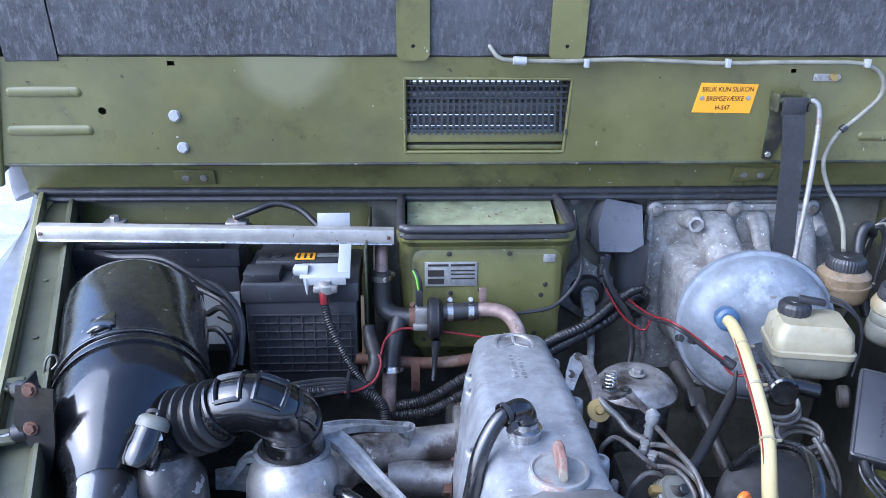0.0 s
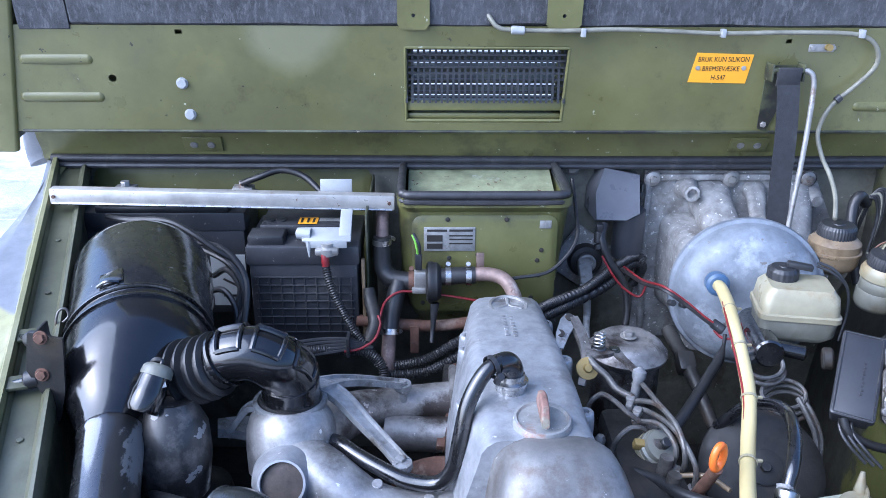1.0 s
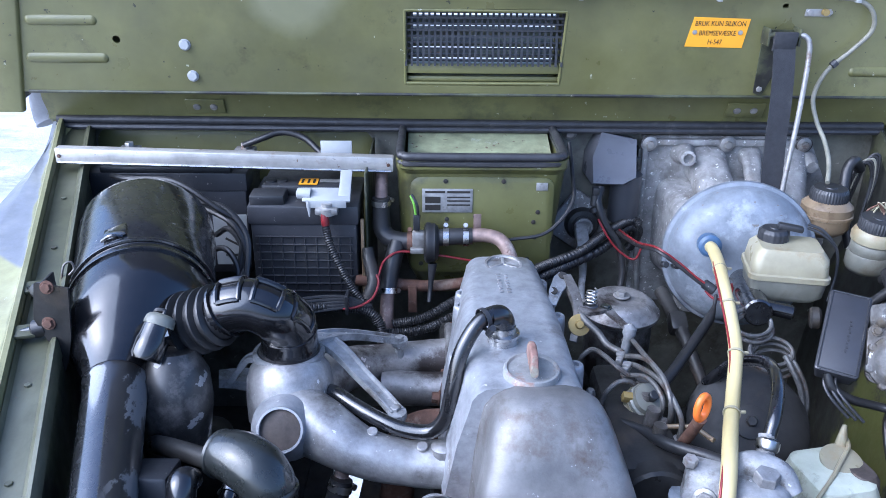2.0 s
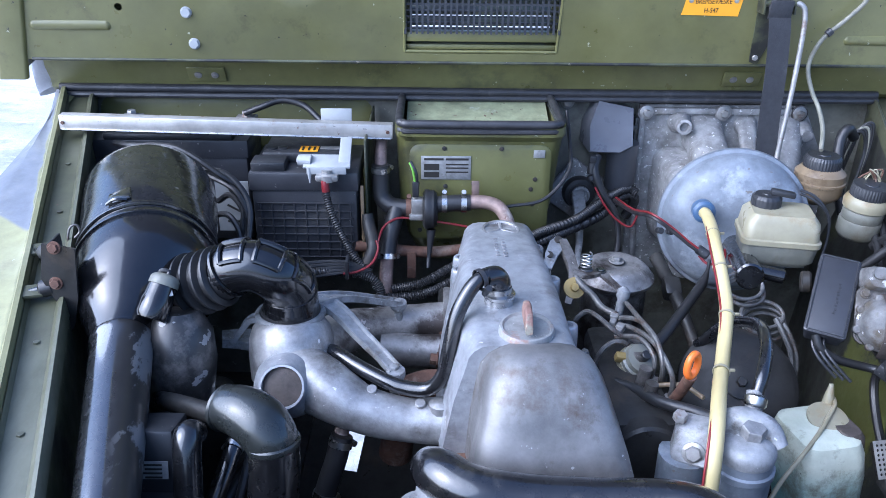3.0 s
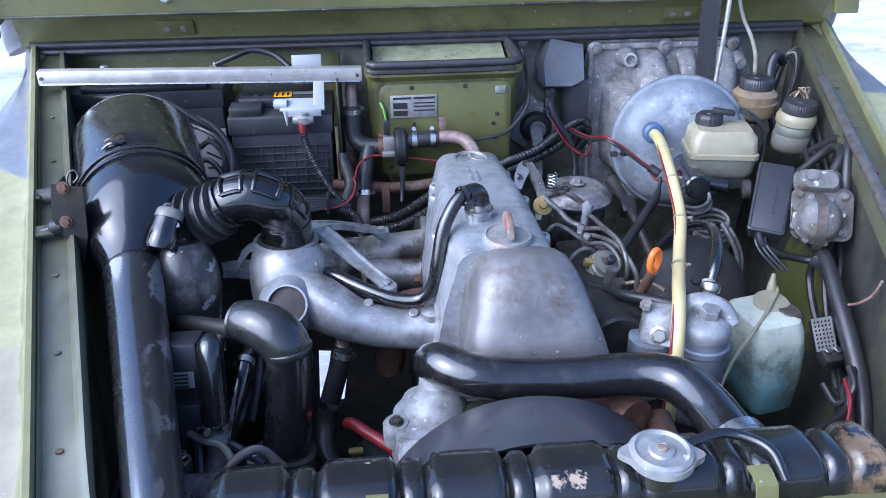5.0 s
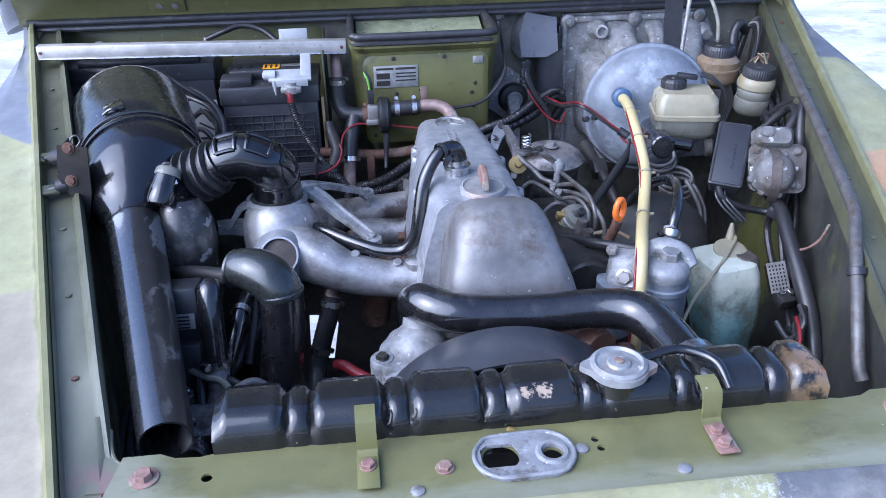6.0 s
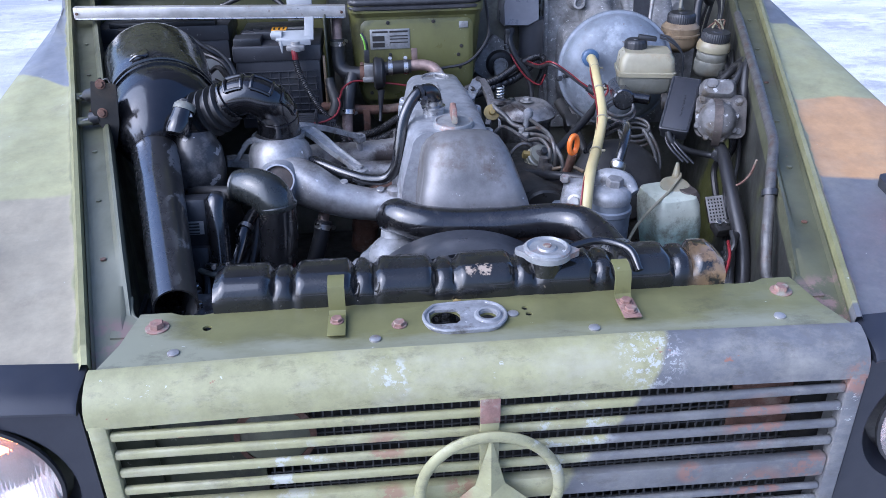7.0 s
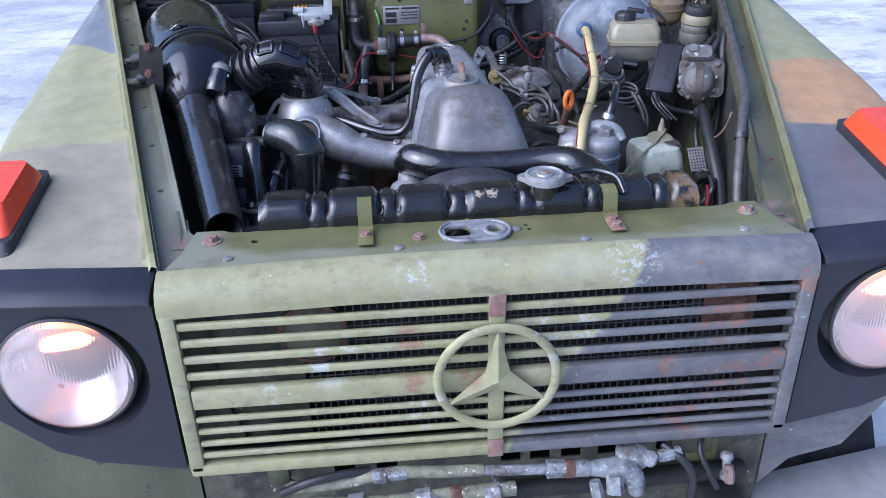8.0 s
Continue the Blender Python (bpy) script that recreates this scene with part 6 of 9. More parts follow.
# ---- brake servo side ----
pb = thing("pedal_box_cover", (0.49, 1.29, 1.1), "grey cast pedal box plate flecked with white", "casting")
bm = B()
plate(bm, [[(0.317, 0.90), (0.73, 0.90), (0.73, 1.13), (0.656, 1.274), (0.317, 1.274)]], pose(0, 1.304, 0, 90), 0.012)
part("plate", bm, PLATE, pb)
bm = B()
loft(bm, [rrect((x, y, z), V((1, 0, 0)), V((0, 0.3, 1)), w, h, 0.03) for x, y, z, w, h in ((0.49, 1.295, 1.09, 0.27, 0.20), (0.48, 1.23, 1.09, 0.24, 0.18), (0.46, 1.12, 1.09, 0.21, 0.18), (0.44, 1.06, 1.10, 0.20, 0.18))])
part("housing", bm, PLATE, pb)


def lump(secs):
    return loft(B(), [rrect((x, y, z), V((1, 0, 0)), V((0, 0.25, 1)), w, h, min(w, h) * 0.4, 5) for x, y, z, w, h in secs])


part("buttress", lump(((0.452, 1.298, 1.215, 0.085, 0.085), (0.450, 1.265, 1.212, 0.078, 0.080), (0.447, 1.20, 1.185, 0.074, 0.080), (0.45, 1.13, 1.150, 0.085, 0.09))), PLATE, pb)
part("buttress", lump(((0.625, 1.298, 1.200, 0.080, 0.120), (0.618, 1.265, 1.195, 0.070, 0.110), (0.600, 1.20, 1.160, 0.060, 0.100), (0.58, 1.14, 1.12, 0.06, 0.09))), PLATE, pb)
part("buttress", lump(((0.540, 1.298, 1.235, 0.050, 0.040), (0.538, 1.275, 1.230, 0.040, 0.034), (0.530, 1.22, 1.19, 0.03, 0.03))), PLATE, pb)
part("boss", lathe(B(), (0.402, 1.298, 1.238), (-0.10, -1.0, 0.10), [(0.026, 0), (0.020, 0.03), (0.0155, 0.05), (0.015, 0.068), (0.010, 0.069), (0.009, 0.056), (0.001, 0.056)], 24), PLATE, pb, "hollow round boss")
part("boss", lathe(B(), (0.655, 1.298, 1.225), (0.0, -1.0, -0.1), [(0.022, 0), (0.018, 0.03), (0.012, 0.045), (0.001, 0.046)], 18), PLATE, pb)
part("top_rib", box(B(), (0.487, 1.288, 1.262), (0.32, 0.012, 0.014), 0.004), PLATE, pb)
for x in (0.329, 0.487, 0.643):
    fx = part("bolt", bolt(B(), (x, 1.281, 1.260), (0, -1, 0), 0.008, 0.010, 0.0145), ZINC, pb, "dull steel bolt on a washer")
    part("washer", lathe(B(), (x, 1.2818, 1.260), (0, -1, 0), [(0.0175, -0.002), (0.0175, 0.0008), (0.014, 0.0012)], 24, False), ALU_DIRTY, fx)
part("edge_rib", tube(B(), [(0.322, 1.286, 1.268), (0.325, 1.282, 1.10), (0.335, 1.28, 0.93)], 0.007, 8, 4), PLATE, pb)

bb = thing("brake_booster", (0.41, 1.0, 1.16), "chalky blue-grey round brake servo drum", "brake servo")
C0, CD = V((0.428, 0.970, 1.145)), V((-0.16, -1.0, 0.17)).normalized()
bm = B()
lathe(bm, C0, CD, [(0.118, -0.085), (0.126, -0.075), (0.126, -0.052), (0.131, -0.050), (0.133, -0.044), (0.131, -0.038), (0.125, -0.036), (0.121, -0.020), (0.110, -0.004), (0.090, 0.008), (0.060, 0.014), (0.04, 0.015), (0.001, 0.015)], 56)
part("drum", bm, BOOSTER, bb)
part("check_valve", lathe(B(), V((0.357, 0.946, 1.185)), CD, [(0.019, -0.012), (0.019, 0.008), (0.014, 0.012), (0.009, 0.012), (0.009, 0.022)], 20), BLUE, bb, "blue plastic vacuum valve")
mc = thing("master_cylinder", (0.46, 0.9, 1.12), "brake master cylinder with a cream fluid tank", "brake cylinder")
bm = B()
cyl(bm, (0.425, 0.955, 1.115), (0.395, 0.80, 1.135), 0.022, seg=20, bev=0.003)
for k in (0.3, 0.6):
    q = V((0.425, 0.955, 1.115)).lerp(V((0.395, 0.80, 1.135)), k)
    cyl(bm, q, q + V((0.012, 0, 0.03)), 0.012, seg=12)
part("cylinder", bm, BLACK_WORN, mc)
bm = B()
dx = V((0.98, -0.18, 0)).normalized()
dy = V((0.18, 0.98, 0)).normalized()
tank = [rrect((0.462, 0.885, z), dx, dy, w, d, r) for z, w, d, r in ((1.128, 0.09, 0.065, 0.012), (1.14, 0.112, 0.084, 0.014), (1.166, 0.118, 0.088, 0.014), (1.168, 0.124, 0.094, 0.014), (1.176, 0.124, 0.094, 0.014), (1.178, 0.118, 0.088, 0.014), (1.205, 0.112, 0.082, 0.014), (1.216, 0.094, 0.066, 0.012))]
part("fluid_tank", loft(bm, tank[2:]), CREAM, mc, "cream translucent fluid tank")
part("tank_base", loft(B(), tank[:3]), CLOUDY, mc, "greenish lower half holding the fluid")
bm = B()
ribbed_cap(bm, (0.443, 0.905, 1.212), (0, 0, 1), 0.0235, 0.022, 18)
cp = part("cap", bm, BLACK_PLASTIC, mc, "ribbed black screw cap")
part("plug", box(B(), (0.466, 0.90, 1.237), (0.040, 0.014, 0.010), 0.003, (0, 8, -10)), BLACK_PLASTIC, cp)


def reservoir(x, y, zc, r, h, mat_, label):
    t = thing("fluid_reservoir", (x, y, zc - h), label, "reservoir", "fluid reservoirs")
    part("bowl", lathe(B(), (x, y, zc - h), (0, 0, 1), [(r * 0.5, -0.012), (r * 0.9, 0), (r, 0.008), (r, h * 0.45), (r * 1.06, h * 0.47), (r * 1.06, h * 0.55), (r, h * 0.57), (r, h * 0.8), (r * 0.8, h * 0.95), (r * 0.7, h)], 32), mat_, t)
    bm = ribbed_cap(B(), (x, y, zc - 0.004), (0, 0, 1), r * (0.66 if r > 0.044 else 0.72), 0.024, 38, 0.88)
    part("cap", bm, BLACK_PLASTIC, t, "ribbed black cap")
    return t


reservoir(0.586, 1.032, 1.238, 0.0430, 0.056, TAN, "brown-stained fluid reservoir with a black cap")
rx, ry = 0.638, 0.963
r2 = thing("fluid_reservoir", (rx, ry, 1.13), "milky waisted fluid reservoir with a wide black cap", "reservoir", "fluid reservoirs")
RA = V((0.03, -0.06, 1))
part("bowl", lathe(B(), (rx, ry, 1.134), RA, [(0.014, -0.006), (0.030, 0), (0.035, 0.008), (0.0355, 0.030), (0.034, 0.034)], 36), CLOUDY, r2, "cloudy lower bowl")
part("band", lathe(B(), (rx, ry, 1.134), RA, [(0.032, 0.032), (0.0335, 0.034), (0.0335, 0.052), (0.032, 0.054)], 36), CLOUDY, r2, "smoky grey waist band")
part("shoulder", lathe(B(), (rx, ry, 1.134), RA, [(0.032, 0.052), (0.0365, 0.056), (0.0372, 0.066), (0.034, 0.074), (0.028, 0.079)], 36), CREAM, r2, "cream upper ring")
part("cap", ribbed_cap(B(), (rx + 0.003, ry - 0.005, 1.211), RA, 0.0305, 0.020, 40, 0.95), BLACK_PLASTIC, r2, "wide black screw cap")

# fuse box, wiper motor cover, pressure regulator
fb_ = thing("fuse_box", (0.49, 0.72, 1.14), "flat black plastic box standing by the wing", "box")
tl, tr, br, bl = V((0.486, 0.777, 1.189)), V((0.534, 0.747, 1.190)), V((0.479, 0.652, 1.114)), V((0.432, 0.670, 1.120))
fu, fv = (tr - tl + br - bl).normalized(), (tl - bl + tr - br).normalized()
fn = fu.cross(fv).normalized()
fc = (tl + tr + br + bl) / 4


def on_lid(a, b, d=0.0):
    return fc + fu * a + fv * b + fn * d


bm = B()
loft(bm, [rrect(on_lid(0, 0, d), fu, fv, w, h, 0.005) for d, w, h in ((-0.032, 0.050, 0.128), (-0.010, 0.053, 0.132), (-0.009, 0.057, 0.137), (-0.001, 0.057, 0.137), (0.0005, 0.054, 0.134))])
part("cover", bm, FUSE_BLACK, fb_)
bm = B()
c = [on_lid(a, b, 0.0008) for a, b in ((-0.025, -0.065), (0.025, -0.065), (0.025, 0.065), (-0.025, 0.065))]
for a, b in zip(c, c[1:] + c[:1]):
    cyl(bm, a, b, 0.0012, seg=6)
part("lid_bead", bm, BLACK_PLASTIC, fb_)
for i in range(9):
    q = on_lid(0.006 + 0.001 * (i % 2), -0.030 + i * 0.0062, 0.0006)
    bm = B()
    loft(bm, [rrect(q + fn * d, fu, fv, 0.0035, 0.0042 - 0.001 * (i % 3), 0.0006, 2) for d in (-0.0004, 0.0008)])
    part("print_bar", bm, RUBBER, fb_)
for k in range(3):
    part("lead", tube(B(), [on_lid(-0.012 + 0.007 * k, -0.064, -0.018), on_lid(-0.010 + 0.008 * k, -0.080, -0.020), on_lid(0.004 + 0.010 * k, -0.096, -0.026), on_lid(0.03 + 0.01 * k, -0.11, -0.04)], 0.0024, 8, 5), BLACK_PLASTIC, fb_)
mbx = thing("wiper_motor_cover", (0.26, 1.25, 1.2), "grey-black plastic wiper motor housing", "housing")
front = [V(p) for p in ((0.204, 1.200, 1.202), (0.263, 1.194, 1.202), (0.291, 1.204, 1.213), (0.299, 1.264, 1.275), (0.226, 1.264, 1.290), (0.206, 1.236, 1.246))]
mid_ = sum(front, V()) / 6
back = [V((p.x - 0.004, 1.302, p.z - 0.006)) for p in front]
bm = B()
loft(bm, [back, [p + V((0, 0.006, -0.003)) for p in front], [p + (mid_ - p) * 0.035 for p in front]])
part("upper_cover", bm, SKY_SHEEN_PLASTIC, mbx, "plastic hood over the motor, sky sheen in its grey colour")
bm = B()
lathe(bm, (0.279, 1.240, 1.112), (0, 0, 1), [(0.020, -0.004), (0.029, 0.0), (0.031, 0.006), (0.031, 0.098)], 36)
part("lower_cover", bm, SHROUD, mbx, "glossy black motor can")
bm = B()
box(bm, (0.306, 1.275, 1.19), (0.006, 0.03, 0.13), 0.002)
box(bm, (0.303, 1.262, 1.232), (0.012, 0.012, 0.014), 0.003)
part("mounting_flange", bm, DARK_STEEL, mbx)
bm = B()
box(bm, (0.211, 1.196, 1.188), (0.014, 0.014, 0.018), 0.003)
cyl(bm, (0.209, 1.192, 1.182), (0.208, 1.188, 1.160), 0.0075, bev=0.0015)
cyl(bm, (0.208, 1.188, 1.158), (0.211, 1.185, 1.148), 0.0085, bev=0.0015)
part("connector", bm, BLACK_PLASTIC, mbx)
rg = thing("pressure_regulator", (0.53, 0.66, 1.05), "dirty cast pressure unit bolted by the wing", "regulator")
rn = V((-0.22, -0.80, 0.52)).normalized()
ru = V((0, 0, 1)).cross(rn).normalized() * -1
ru = ru if ru.x > 0 else -ru
rw = rn.cross(ru)
rw = rw if rw.z > 0 else -rw
rc = V((0.548, 0.676, 1.136))


def on_reg(a, b, d=0.0):
    return rc + (ru * a + rw * b + rn * d) * 0.86


bm = B()
loft(bm, [rrect(on_reg(-0.004, 0.062, d), ru, rw, w * 0.86, h * 0.86, 0.010, 3) for d, w, h in ((-0.05, 0.078, 0.044), (0.012, 0.074, 0.040), (0.020, 0.062, 0.030))])
loft(bm, [rrect(on_reg(-0.020, 0.070, d), ru, rw, 0.020, 0.017, 0.007, 3) for d in (0.015, 0.024)])
part("upper_block", bm, CAST_OXIDE, rg, "pale oxidised upper block with rust spots")
bm = B()
loft(bm, [rrect(on_reg(0.006, 0.0, d), ru, rw, w * 0.86, h * 0.86, 0.016, 4) for d, w, h in ((-0.006, 0.112, 0.100), (0.002, 0.112, 0.100), (0.003, 0.109, 0.097))])
part("flange", bm, GRIMY_CAST, rg, "oily brown mounting flange")
bm = B()
lathe(bm, on_reg(-0.004, -0.014, 0.0), rn, [(r_ * 0.86, h_ * 0.86) for r_, h_ in ((0.044, 0), (0.046, 0.004), (0.046, 0.014), (0.042, 0.018), (0.040, 0.028), (0.032, 0.038), (0.018, 0.043), (0.002, 0.044))], 32)
for k in range(8):
    a = 2 * math.pi * k / 8 + 0.3
    q = on_reg(-0.004 + 0.044 * math.cos(a), -0.014 + 0.044 * math.sin(a), 0.002)
    part("boss", cyl(B(), q, q + rn * 0.014, 0.0062, seg=10, bev=0.002), CAST_OXIDE, rg)
part("valve_body", bm, CAST_OXIDE, rg, "domed valve body with white oxide")
bm = B()
loft(bm, [[on_reg(-0.004 + a, -0.014 + b, d + e) for a, e in ((-0.009, 0), (0.009, 0), (0.009, 0.003), (-0.009, 0.003))] for b, d in ((0.052, 0.004), (0.046, 0.020), (0.036, 0.032), (0.018, 0.043), (-0.018, 0.043), (-0.036, 0.032), (-0.046, 0.020), (-0.056, 0.004))])
part("band", bm, PLUG, rg, "dull brown retaining band")
for a, b in ((-0.036, 0.036), (0.044, 0.034), (-0.036, -0.036), (0.046, -0.036)):
    part("bolt", bolt(B(), on_reg(a, b, 0.003), rn, 0.0060, 0.005, 0.008), CAST_OXIDE, rg)

# ---- filters and washer bottle ----
ff = thing("fuel_filter", (0.26, 0.46, 0.92), "grey metal fuel filter with a cast head", "filter")
part("canister", lathe(B(), (0.277, 0.455, 0.93), (0, 0, 1), [(0.03, 0), (0.036, 0.012), (0.037, 0.12), (0.039, 0.122), (0.039, 0.13), (0.036, 0.132), (0.035, 0.145)], 32), BOOSTER, ff)
bm = B()
lathe(bm, (0.277, 0.455, 1.073), (0, 0, 1), [(0.036, 0), (0.037, 0.010), (0.034, 0.018), (0.027, 0.023), (0.020, 0.025)], 28)
tube(bm, [(0.255, 0.492, 1.088), (0.278, 0.482, 1.102), (0.305, 0.468, 1.100), (0.318, 0.45, 1.085)], [0.016, 0.018, 0.016, 0.010], 14, 5)
loft(bm, [rrect((x, y, z), V((0.85, -0.5, 0.1)), V((0.3, 0.5, 0.85)), w, h, min(w, h) * 0.22, 4) for x, y, z, w, h in ((0.232, 0.500, 1.070, 0.056, 0.05), (0.226, 0.482, 1.076, 0.058, 0.05), (0.220, 0.466, 1.075, 0.054, 0.046), (0.2185, 0.463, 1.0745, 0.046, 0.038))])
cyl(bm, (0.296, 0.49, 1.085), (0.306, 0.52, 1.118), 0.011, seg=12)
part("head", bm, PALE_CAST, ff, "cast aluminium filter head")
part("bolt", bolt(B(), (0.284, 0.458, 1.098), (0, -0.15, 1), 0.015, 0.015), ALU, ff, "large hexagon bolt")
part("bolt", bolt(B(), (0.2165, 0.459, 1.070), (-0.35, -0.8, 0.35), 0.010, 0.008, 0.014), ZINC, ff)
part("bolt", bolt(B(), (0.205, 0.492, 1.096), (0, -0.1, 1), 0.009, 0.010), ZINC, ff)
part("canister", lathe(B(), (0.212, 0.478, 0.955), (0, 0, 1), [(0.02, 0), (0.03, 0.01), (0.031, 0.10)], 24), BOOSTER, ff)
wb_ = thing("washer_bottle", (0.43, 0.53, 0.87), "milky blue-green plastic washer bottle", "bottle")
bm = B()
loft(bm, [rrect((x, y, z), V((1, 0.2, 0)), V((-0.2, 1, 0)), w, d, min(w, d) * 0.24, 5) for x, y, z, w, d in ((0.430, 0.540, 0.875, 0.06, 0.07), (0.430, 0.540, 0.885, 0.074, 0.085), (0.428, 0.545, 0.94, 0.088, 0.10), (0.424, 0.550, 0.985, 0.094, 0.104), (0.421, 0.554, 1.018, 0.092, 0.10), (0.420, 0.556, 1.034, 0.082, 0.090), (0.420, 0.556, 1.0385, 0.066, 0.072))])
part("bottle", bm, MILKY, wb_)
part("cap", lathe(B(), (0.436, 0.568, 1.037), (0, -0.25, 1), [(0.025, -0.004), (0.0275, 0.002), (0.0275, 0.005), (0.022, 0.007), (0.004, 0.008)], 28), CREAM, wb_, "yellowed cap")
part("recess", loft(B(), [rrect((0.452, 0.562, z + 0.004), V((1, 0.2, 0)), V((-0.2, 1, 0)), w, d, 0.012, 4) for z, w, d in ((1.012, 0.040, 0.075), (1.030, 0.036, 0.070), (1.0365, 0.028, 0.062))]), PLUG, wb_, "dirt-filled brown recess beside the cap")
of_ = thing("oil_filter", (0.213, 0.925, 0.90), "grimy oil filter canister with a domed lid", "filter")
part("canister", lathe(B(), (0.213, 0.925, 0.90), (0, 0, 1), [(0.05, 0), (0.056, 0.012), (0.056, 0.164), (0.058, 0.168)], 40), ALU_DIRTY, of_)
bm = B()
lathe(bm, (0.213, 0.925, 1.068), (0, 0, 1), [(0.060, -0.006), (0.066, 0.0), (0.067, 0.006), (0.063, 0.010), (0.058, 0.018), (0.048, 0.026), (0.036, 0.029), (0.030, 0.027), (0.002, 0.027)], 44)
part("lid", bm, ALU_DIRTY, of_, "domed grey lid with a rolled rim")
part("centre_bolt", bolt(B(), (0.213, 0.925, 1.099), (0, 0, 1), 0.009, 0.009, 0.014), ZINC, of_)


# ---- heater hoses by the air box ----
hp = thing("heater_pipe", (-0.203, 1.1, 1.2), "rust-stained heater pipe with a black rubber elbow", "pipe")
part("pipe", tube(B(), [(-0.201, 1.145, 1.262), (-0.203, 1.125, 1.235), (-0.203, 1.095, 1.19)], 0.0115, 14, 4), COPPER_RUST, hp, "rusty bare pipe end")
part("elbow_hose", tube(B(), [(-0.203, 1.096, 1.210), (-0.203, 1.092, 1.175), (-0.200, 1.086, 1.150), (-0.186, 1.078, 1.137), (-0.165, 1.073, 1.134), (-0.148, 1.07, 1.134)], 0.0165, 16, 6), RUBBER, hp)
part("clip", clamp(B(), (-0.203, 1.095, 1.202), (0, 0, 1), 0.0168), STEEL, hp)
part("clip", clamp(B(), (-0.150, 1.07, 1.134), (1, 0, 0), 0.0168), RUST, hp)
wv = thing("water_valve", (-0.11, 1.06, 1.13), "black disc-shaped electric water valve", "valve")
part("disc", lathe(B(), (-0.124, 1.063, 1.135), (1, 0, 0), [(0.030, 0), (0.037, 0.004), (0.038, 0.010), (0.036, 0.014), (0.036, 0.020), (0.030, 0.026), (0.016, 0.028)], 28), RUBBER, wv)
part("bracket", box(box(B(), (-0.134, 1.058, 1.145), (0.022, 0.02, 0.03), 0.003), (-0.136, 1.054, 1.125), (0.026, 0.018, 0.012), 0.003), ZINC, wv)
part("connector", box(B(), (-0.137, 1.056, 1.178), (0.012, 0.010, 0.03), 0.002), BLACK_PLASTIC, wv)
part("plug", tube(B(), [(-0.108, 1.05, 1.10), (-0.110, 1.045, 1.075), (-0.112, 1.04, 1.05), (-0.114, 1.03, 1.03)], [0.009, 0.006, 0.004, 0.004], 10, 4), BLACK_PLASTIC, wv)
part("lead", tube(B(), [(-0.138, 1.056, 1.19), (-0.142, 1.055, 1.215), (-0.148, 1.06, 1.228)], 0.0022, 8, 5), GREEN_WIRE, wv, "green sheathed lead")
part("lead", tube(B(), [(-0.134, 1.056, 1.19), (-0.136, 1.052, 1.212), (-0.146, 1.06, 1.23)], 0.0025, 8, 5), BLACK_PLASTIC, wv)
hh_ = thing("heater_return_hose", (-0.06, 1.06, 1.15), "short black hose clipped to a flaking copper pipe", "hose")
part("hose", tube(B(), [(-0.10, 1.06, 1.146), (-0.066, 1.06, 1.149), (-0.036, 1.06, 1.150)], 0.0155, 16, 4), RUBBER, hh_)
for x in (-0.084, -0.048):
    part("clip", clamp(B(), (x, 1.06, 1.148), (1, 0, 0), 0.0158), STEEL, hh_, "bright hose clip")
part("pipe", tube(B(), [(-0.040, 1.06, 1.151), (-0.010, 1.056, 1.153), (0.015, 1.045, 1.148), (0.030, 1.025, 1.13), (0.036, 1.0, 1.10)], 0.0125, 16, 6), COPPER_RUST, hh_, "flaking copper-red pipe")
part("tab", box(B(), (-0.027, 1.068, 1.172), (0.014, 0.003, 0.036), 0.001), COPPER_RUST, hh_)
vh = thing("lower_heater_hose", (-0.19, 1.0, 1.05), "black rubber hose clipped to a rusty pipe", "hose")
part("hose", tube(B(), [(-0.172, 1.07, 1.135), (-0.180, 1.055, 1.105), (-0.187, 1.04, 1.075), (-0.189, 1.022, 1.055)], 0.016, 14, 5), RUBBER, vh)
part("pipe", tube(B(), [(-0.189, 1.022, 1.058), (-0.191, 1.0, 1.02), (-0.190, 0.97, 0.975), (-0.19, 0.93, 0.90)], 0.0125, 14, 5), COPPER_RUST, vh)
part("clip", clamp(B(), (-0.189, 1.022, 1.057), (0, 0.5, 1), 0.0165), STEEL, vh)
rr = thing("cross_pipe", (-0.13, 1.06, 1.05), "rusty cross pipe along the firewall", "pipe")
part("pipe", tube(B(), [(-0.25, 1.05, 1.066), (-0.12, 1.06, 1.048), (-0.02, 1.06, 1.058), (0.06, 1.06, 1.062)], 0.011, 12, 4), RUST, rr)
part("bracket", box(B(), (-0.145, 1.045, 1.028), (0.016, 0.004, 0.055), 0.001), RUST, rr)
bk = thing("pipe_stub", (-0.222, 1.03, 1.11), "grimy pipe stub beside the battery", "pipe")
part("stub", tube(B(), [(-0.225, 1.04, 1.135), (-0.222, 1.03, 1.115), (-0.212, 1.0, 1.085), (-0.225, 0.97, 1.062)], [0.010, 0.012, 0.013, 0.012], 12, 5), GRIME, bk)

